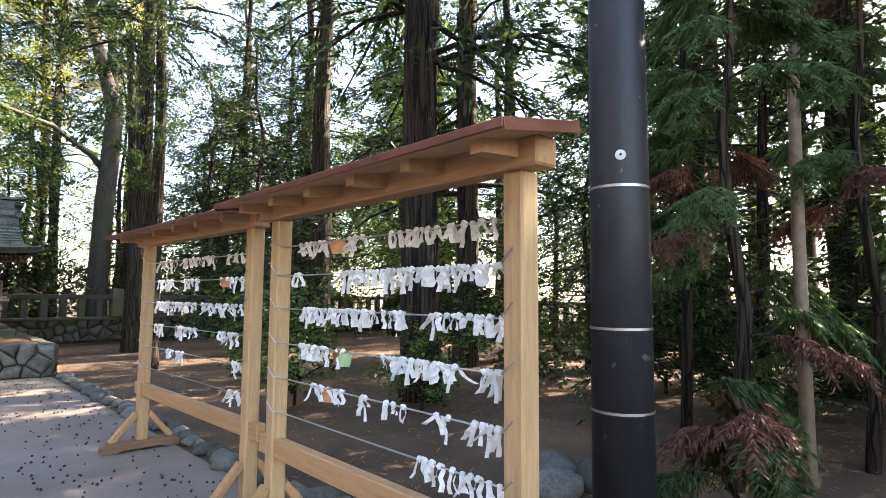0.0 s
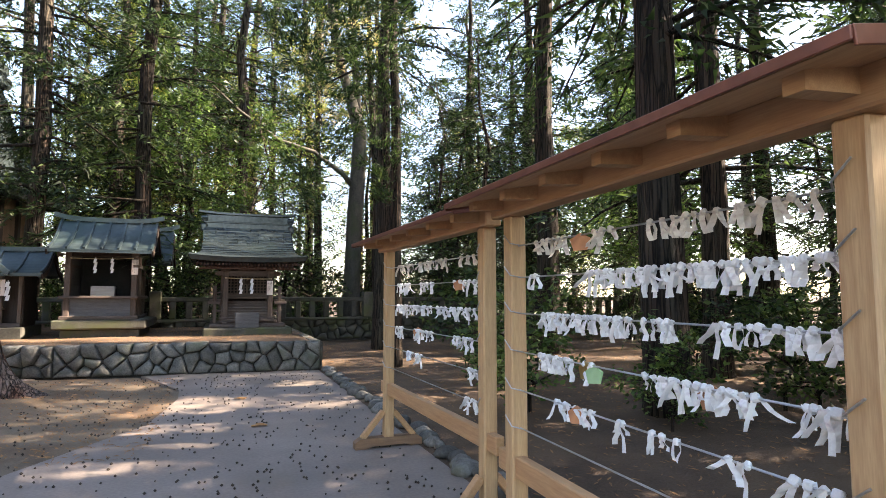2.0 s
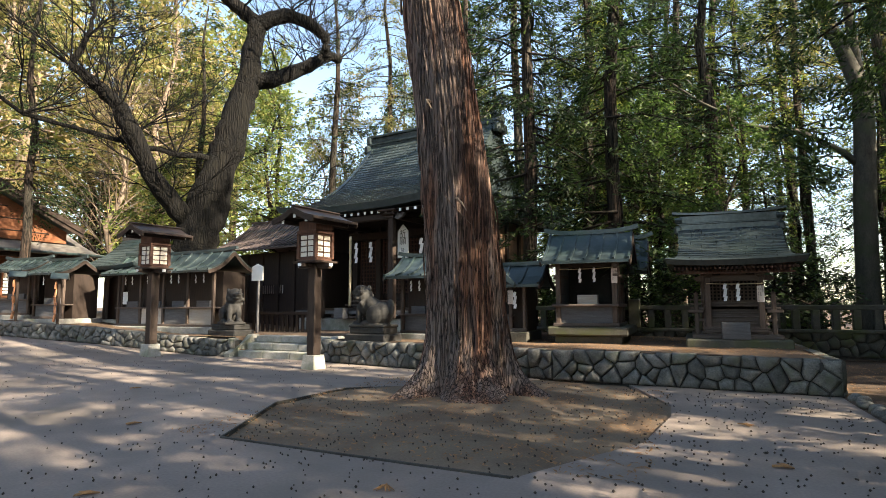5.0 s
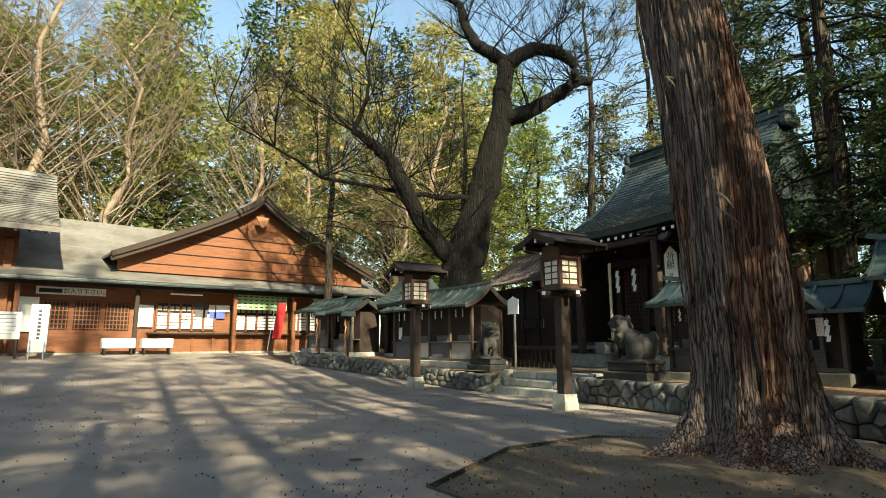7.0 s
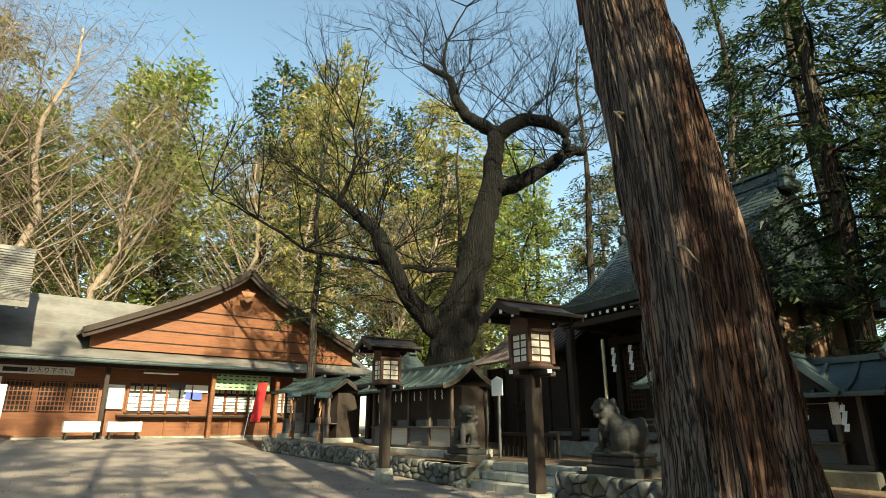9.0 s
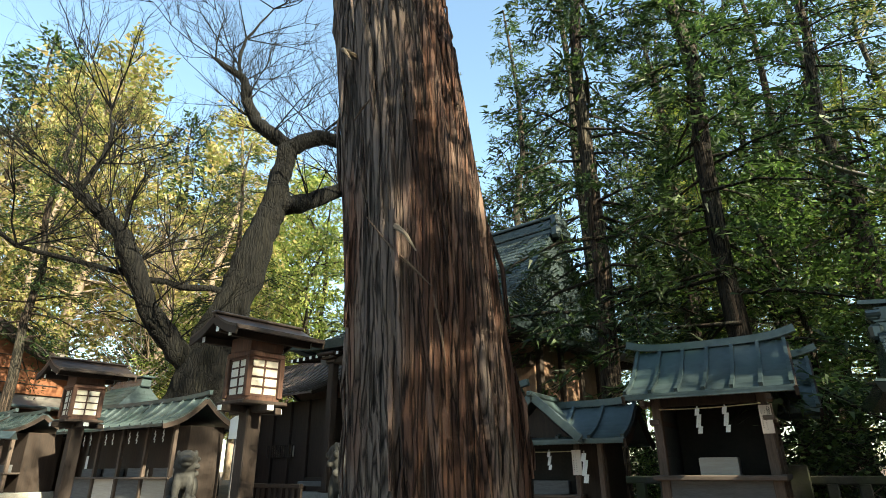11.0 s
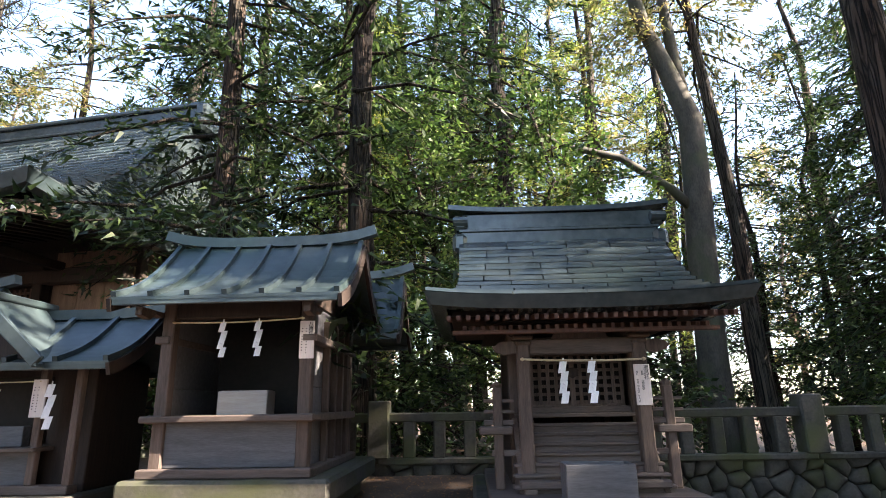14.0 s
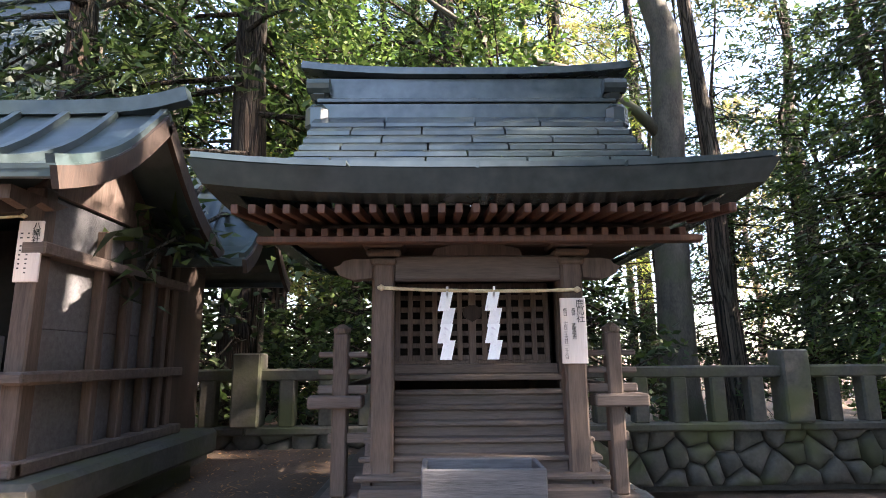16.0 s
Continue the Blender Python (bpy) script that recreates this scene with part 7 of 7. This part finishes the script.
spots = 0
for k in range(4000):
    if spots >= 38:
        break
    x, y = r.uniform(6.5, 30), r.uniform(-24, 34)
    if (y < 2 and x < 8) or (7 < x < 13.5 and y > 23):
        continue
    if clear(x, y, 3.4):
        placed.append((x, y))
        spots += 1
        put((TALL if x < 17 else DENSE + TALL)[r.randrange(4)], "cedar", x, y, r.uniform(0.9, 1.2), CED, r.uniform(1.0, 1.3) if x < 12 else r.uniform(1.3, 1.6), z=0.05)
spots = 0
for k in range(4000):
    if spots >= 14:
        break
    x, y = r.uniform(-24, 7), r.uniform(22.5, 48)
    if (-17 < x < -5 and y < 32) or (x > 5.0 and y < 42):
        continue
    if clear(x, y, 3.4):
        placed.append((x, y))
        spots += 1
        put((TALL + LARCH + LARCH)[r.randrange(8)], "cedar", x, y, r.uniform(0.8, 1.15), CED, r.uniform(0.9, 1.25), z=0.5)
for x, y, j in ((-21, 42, 2), (-15, 40, 1), (0.2, 41, 1), (-4, 38, 1), (-8, 44, 0), (20, 46, 1), (27, 40, 0)):
    put(WEST[j], "broadleaf_tree", x, y, 0.8, "leafy tree deep in the wood behind the shrines", z=0.4)
for x, y in ((10.6, 23.6), (14.5, 26.5)):
    put(DENSE[int(abs(x * 3)) % 2], "cedar", x, y, r.uniform(0.8, 1.0), CED, r.uniform(0.8, 1.0), z=0.3)
for x, y, sz in ((-3.6, 27.2, 0.95), (0.9, 27.0, 0.85), (2.6, 31.0, 1.0), (-6.2, 31.5, 1.05), (7.4, 31.5, 0.9), (-0.6, 35.0, 1.1), (-10.5, 34.0, 1.05), (4.6, 35.5, 1.0), (-8.6, 38.5, 1.15)):
    put(LARCH[int(abs(x * 3)) % 2], "larch", x, y, sz * 0.78, "tall larch with needles coloured sunlit yellow-green behind the shrines", sz * 0.9, z=0.4)
for x, y in ((-2.4, 31.0), (1.6, 33.5), (-7.6, 28.6), (5.6, 38.0), (-4.4, 36.5), (-11.8, 31.0), (8.8, 34.0), (-0.8, 40.0)):
    put(TALL[0 if int(abs(x * 3)) % 2 else 2], "cedar", x, y, 1.4, CED, 1.3, z=0.4)
# two tall cedars out of sight, added to shade yard and office
for x, y in ((8.4, -1.4), (12.6, 0.6)):
    put(TALL[int(abs(x * 7 + y)) % 4], "cedar", x, y, 1.45, CED, 1.3, z=0.05)
# the grove goes on to the south-east: unseen cedars added to shade the yard
for x, y in ((7.5, -3.0), (11, -6), (8.5, -8.5), (13.5, -10.5), (9.5, -13), (15, -15), (11.5, -18), (18, -7), (19, -12.5), (20.5, -18), (7.0, -16.5), (14, -22), (9, -23), (16.5, -2.5), (22.5, -3.5), (24, -9.5), (8, -28), (17, -27)):
    put(TALL[int(abs(x * 3 + y)) % 4], "cedar", x, y, 1.5, CED, 1.3, z=0.05)
# more unseen cedars that block sun on the western paving
for x, y in ((10.8, -1.8), (15.2, -5.2), (13.2, -7.6), (20.8, -5.8), (16.4, -9.4)):
    put(TALL[int(abs(x * 5 + y)) % 4], "cedar", x, y, 1.4, CED, 1.3, z=0.05)
# understorey
for x, y in ((9.5, 6.0), (8.2, 2.6), (10.5, 12.5), (12, 8.5), (6.8, 14.2), (9, 16.5), (11.5, 2.5), (8.8, -1.2), (13, -3.5), (7.6, 19.8), (10.5, 20.5), (2.2, 25.8), (2.3, 21.4), (3.5, 24.2), (6.6, 23.6)):
    put(LOW[int(x * 7) % 2], "young_cedar", x, y, r.uniform(0.75, 1.1), "low dark cedar filling the understorey", z=0.1)
for x, y in ((8.6, 20.6), (10.2, 22.2), (11.4, 19.6), (9.6, 25.5), (12.8, 23), (7.4, 24.6), (-1.4, 26), (6.8, 27.5)):
    put(LOW[int(x * 7) % 2], "young_cedar", x, y, r.uniform(1.0, 1.4), "dense dark cedar behind the stone fence", 1.25, z=0.3)
for x, y in ((8.8, 9.8), (8.5, 22.5), (-0.9, 21.3), (12.5, 15.5), (1.2, 20.6)):
    put(LEAFY[int(x * 5) % 2], "broadleaf_tree", x, y, r.uniform(0.7, 1.0), "broadleaf evergreen with bright green leaves", z=0.1)
for k in range(46):
    x, y = r.uniform(3.4, 15), r.uniform(-3, 24)
    if clear(x, y, 0.8) and math.hypot(x - 4.6, y - 1.5) > 2.6 and not (y > 12.5 and x < 9):
        put(SHRUB[k % 2], "shrub", x, y, r.uniform(0.3, 0.9), "small evergreen shrub on the forest floor", z=0.04)
for k in range(30):
    put(SHRUB[k % 2], "shrub", r.uniform(-7, 12), r.uniform(18.8, 26), r.uniform(0.5, 1.2), "small evergreen shrub behind the fence", z=0.35)

# woods behind the office and to the west
r = random.Random(78)
for k in range(54):
    x, y = r.uniform(-64, -36), r.uniform(-30, 52)
    if clear(x, y, 3.6) and not (x > -43 and -9 < y < 13):
        placed.append((x, y))
        j = r.choice((0, 0, 1, 1, 2))
        put(WEST[j], "broadleaf_tree" if j < 2 else "evergreen_tree", x, y, r.uniform(1.1, 1.5), ("tall green leafy tree behind the office", "tall tree with yellowing leaves behind the office", "dark evergreen tree behind the office")[j], z=0.9)
for x, y, j, s, w in ((-19.5, 31.5, 1, 0.7, 0.6), (-12.5, 34, 2, 0.8, 0.7), (-33, 34, 1, 0.75, 0.7), (-22.3, 28, 0, 0.85, 0.6), (-33.2, 19.2, 1, 1.0, 0.62), (-26.5, 23.8, 0, 0.45, 0.5), (-24.5, 36, 1, 0.6, 0.6)):
    put(WEST[j], "broadleaf_tree", x, y, s, "leafy tree in the wood behind the row shrines", w, z=0.7)
bare = [tree_parts(140 + k, 13, 2.0, 4.0, 70, 46, 0.3, "bare", 0.2, M_TWIG, M_BARKPALE, fan=3, slim=0.016, flat=0.25) for k in range(2)]
for x, y, s in ((-36.5, 1.5, 1.75), (-37.5, 5.0, 1.8), (-36.5, -4, 1.7), (-38, 9.0, 1.6), (-34.5, 27, 1.2), (-37, 17, 1.4)):
    put(bare[int(abs(x)) % 2], "bare_tree", x, y, s, "pale leafless tree with many upright branches", z=0.9)

# ---------------------------------------------------------------- great bare tree by the hall
zt_ = thing("old_zelkova", pose(-18.97, 19.22, 0.45), "old gnarled leafless tree with pruned limbs and a straw rope", "tree")
def limb(pts, rad, seed, n=12):
    q = random.Random(seed)
    fine, fr = [], []
    for k in range(len(pts) - 1):
        for s in range(4):
            f = s / 4
            p = Vector(pts[k]).lerp(Vector(pts[k + 1]), f)
            fine.append(p + Vector((q.uniform(-1, 1), q.uniform(-1, 1), q.uniform(-1, 1))) * 0.05)
            fr.append((rad[k] * (1 - f) + rad[k + 1] * f) * q.uniform(0.92, 1.1))
    fine.append(Vector(pts[-1]))
    fr.append(rad[-1])
    return Geo().tube(fine, fr, n, wobble=lambda i, k: 1 + 0.09 * math.sin(k * 2.3 + i * 0.9))


BOUGHS = [
    ([(0.05, 0.06, -0.4), (0, 0, 2.21), (-0.01, -0.02, 3.5), (0.25, 0.29, 5.04), (0.53, 0.61, 6.64), (0.75, 0.88, 8.02), (1, 1.17, 9.57), (1.26, 1.47, 10.89), (1.37, 1.6, 12.4), (1.46, 1.71, 13.8)], [1.15, 1, 0.95, 0.82, 0.7, 0.64, 0.56, 0.48, 0.4, 0.36]),
    ([(-0.03, -0.03, 4.33), (-0.29, -0.96, 5.13), (-0.54, -1.87, 6.24), (-0.73, -2.71, 7.76), (-0.98, -3, 8.63), (-1.41, -3.5, 9.25), (-2.08, -4.28, 10)], [0.45, 0.4, 0.37, 0.33, 0.29, 0.23, 0.15]),
    ([(1.48, 1.72, 13.66), (0.97, 1.14, 14.23), (0.33, 0.69, 14.89), (0.01, 0.48, 15.72), (-0.22, 0.36, 16.87), (-1.14, -0.56, 17.82)], [0.34, 0.3, 0.26, 0.22, 0.18, 0.07]),
    ([(1.44, 1.68, 13.66), (2.37, 2.46, 14.27), (3.23, 3.16, 14.06), (3.75, 3.61, 13.48), (3.81, 3.68, 12.51)], [0.34, 0.31, 0.27, 0.22, 0.18]),
    ([(1.32, 1.54, 10.89), (2.05, 2.54, 11.36), (2.76, 3.69, 12.25), (3.24, 4.56, 13), (3.63, 5.16, 13.12)], [0.38, 0.34, 0.29, 0.25, 0.22]),
    ([(0.62, 0.72, 7.26), (-0.26, -0.92, 7.22), (-1.52, -2.71, 7.5), (-3.3, -5.09, 8.07), (-4.56, -6.72, 9.43), (-5.87, -8.4, 10.57)], [0.14, 0.11, 0.09, 0.07, 0.05, 0.02]),
    ([(-2.08, -4.28, 10), (-1.75, -3.89, 11.25), (-1.64, -3.76, 12.18), (-1.76, -3.91, 13.44)], [0.12, 0.09, 0.06, 0.03]),
    ([(-0.22, 0.36, 16.71), (-0.45, 0.09, 17.67), (-0.32, 0.24, 19.08), (0.32, 0.99, 21.11)], [0.11, 0.08, 0.06, 0.03]),
]
for k, (pts, rad) in enumerate(BOUGHS):
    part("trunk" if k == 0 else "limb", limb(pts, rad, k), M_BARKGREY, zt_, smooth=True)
q = random.Random(15)
tw = Geo()
def twig(p, d, ln, rad, depth):
    a = p
    pts = [a]
    for k in range(3):
        d = (d + Vector((q.uniform(-1, 1), q.uniform(-1, 1), q.uniform(-0.5, 0.9))) * 0.28).normalized()
        a = a + d * ln / 3
        pts.append(a)
    tw.tube(pts, [rad, rad * 0.75, rad * 0.55, rad * 0.35], 4, cap=False)
    if depth:
        for k in range(4):
            b = pts[q.randrange(1, 4)]
            twig(b, (d + Vector((q.uniform(-1, 1), q.uniform(-1, 1), q.uniform(-0.6, 1))) * 0.75).normalized(), ln * q.uniform(0.5, 0.75), rad * 0.5, depth - 1)


for pts, rad in BOUGHS[1:]:
    for k in range(1, len(pts)):
        for j in range(4):
            twig(Vector(pts[k]), Vector((q.uniform(-1, 1), q.uniform(-1, 1), q.uniform(0.1, 1))).normalized(), q.uniform(1.8, 3.4), 0.04, 3)
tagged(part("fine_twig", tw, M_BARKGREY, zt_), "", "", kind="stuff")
part("straw_rope", Geo().tube([(math.cos(a) * 1.02, math.sin(a) * 1.02, 2.6 + 0.04 * math.sin(3 * a)) for a in np.linspace(0, 2 * math.pi, 25)], 0.04, 6), M_ROPE, zt_)
# crown of the great cedar, high above the walk
cr = new("crown", TALL[0][1])
cr.parent, cr.matrix_basis = cedar, pose(-4.6, 9.1, 4.5)
cr.scale = (1.3, 1.3, 1.05)

hang = tree_parts(150, 6.0, 0.6, 1.5, 34, 70, 0.05, "conifer", 0.05, M_LEAF_CEDAR, M_BARKDARK, fan=4, flat=0.05)
for x, y, z, tilt in ((1.2, 9.6, 8.6, 172), (2.6, 11.6, 9.0, 168)):
    bo = new("hanging_bough", hang[1])
    bo.parent, bo.matrix_basis = cedar, pose(x, y, z, tilt, 0, 20)

# ---------------------------------------------------------------- litter
r = random.Random(99)
cones = Geo()
for k in range(3600):
    x, y = (r.uniform(-20, 1.95), r.uniform(-2.0, 13.5)) if k % 2 else (r.uniform(-5.5, 1.9), r.uniform(2.0, 11.5))
    if y > wall_y(x) - 0.15:
        continue
    s = r.uniform(0.0075, 0.0145)
    z = rise(x) + s * 0.7
    cones.add([(x + s, y, z), (x, y + s, z), (x - s, y, z), (x, y - s, z), (x, y, z + s), (x, y, z - s)], [(0, 1, 4), (1, 2, 4), (2, 3, 4), (3, 0, 4), (1, 0, 5), (2, 1, 5), (3, 2, 5), (0, 3, 5)])
solid("seed_cones", cones, M_CONE, "tiny dark seed cones scattered over the paving", "litter", kind="stuff")
chips = Geo()
for k in range(11000):
    x, y = (r.uniform(-5.6, -0.4), r.uniform(6, 12)) if k % 3 == 0 else (r.uniform(2.2, 12), r.uniform(0, 17))
    a, s = r.uniform(0, math.pi), r.uniform(0.015, 0.05)
    z = (0.005 + 0.10 * max(0, 1 - math.hypot(x + 3.45, y - 10.15) / 2.6)) if x < 2 else ground_height(x, y) + 0.012
    if x < 2 and not (6.2 < y < 11.6):
        continue
    c, sn = math.cos(a) * s, math.sin(a) * s
    chips.add([(x - c, y - sn, z), (x + sn * 0.25, y - c * 0.25, z + 0.006), (x + c, y + sn, z + r.uniform(0, 0.015)), (x - sn * 0.25, y + c * 0.25, z + 0.004)], [(0, 1, 2, 3)])
for k in range(3200):
    x, y = r.uniform(-4.6, 2.0), r.uniform(12.4, 17.9)
    if y < wall_y(x) + 0.25:
        continue
    a, s = r.uniform(0, math.pi), r.uniform(0.012, 0.04)
    z = TERR + 0.03 * noise.noise((x * 0.6, y * 0.6, 5)) + 0.008
    c, sn = math.cos(a) * s, math.sin(a) * s
    chips.add([(x - c, y - sn, z), (x + sn * 0.3, y - c * 0.3, z + 0.006), (x + c, y + sn, z + r.uniform(0, 0.015)), (x - sn * 0.3, y + c * 0.3, z + 0.004)], [(0, 1, 2, 3)])
solid("fallen_leaves", chips, M_DEADLEAF, "brown fallen leaves and needle tufts on the soil", "litter", kind="stuff")
for k, (x, y) in enumerate(((0.7, 7.1), (-2.3, 5.4), (-1.6, 4.6), (0.4, 9.0), (-6.2, 6.4), (-9.0, 8.5), (-4.2, 4.4))):
    g = Geo()
    for i in range(7):
        a = r.uniform(-0.5, 0.5)
        g.tube([(0, 0, 0.012), (0.08 * math.cos(a), 0.08 * math.sin(a), 0.02), (0.17 * math.cos(a * 1.4), 0.17 * math.sin(a * 1.4), 0.012)], [0.006, 0.009, 0.003], 4)
    solid("cedar_sprig", g, M_DEADLEAF, "dead brown cedar sprig lying on the concrete", "litter", pose(x, y, rise(x) + 0.002, 0, 0, r.uniform(0, 360)), "fallen sprigs")
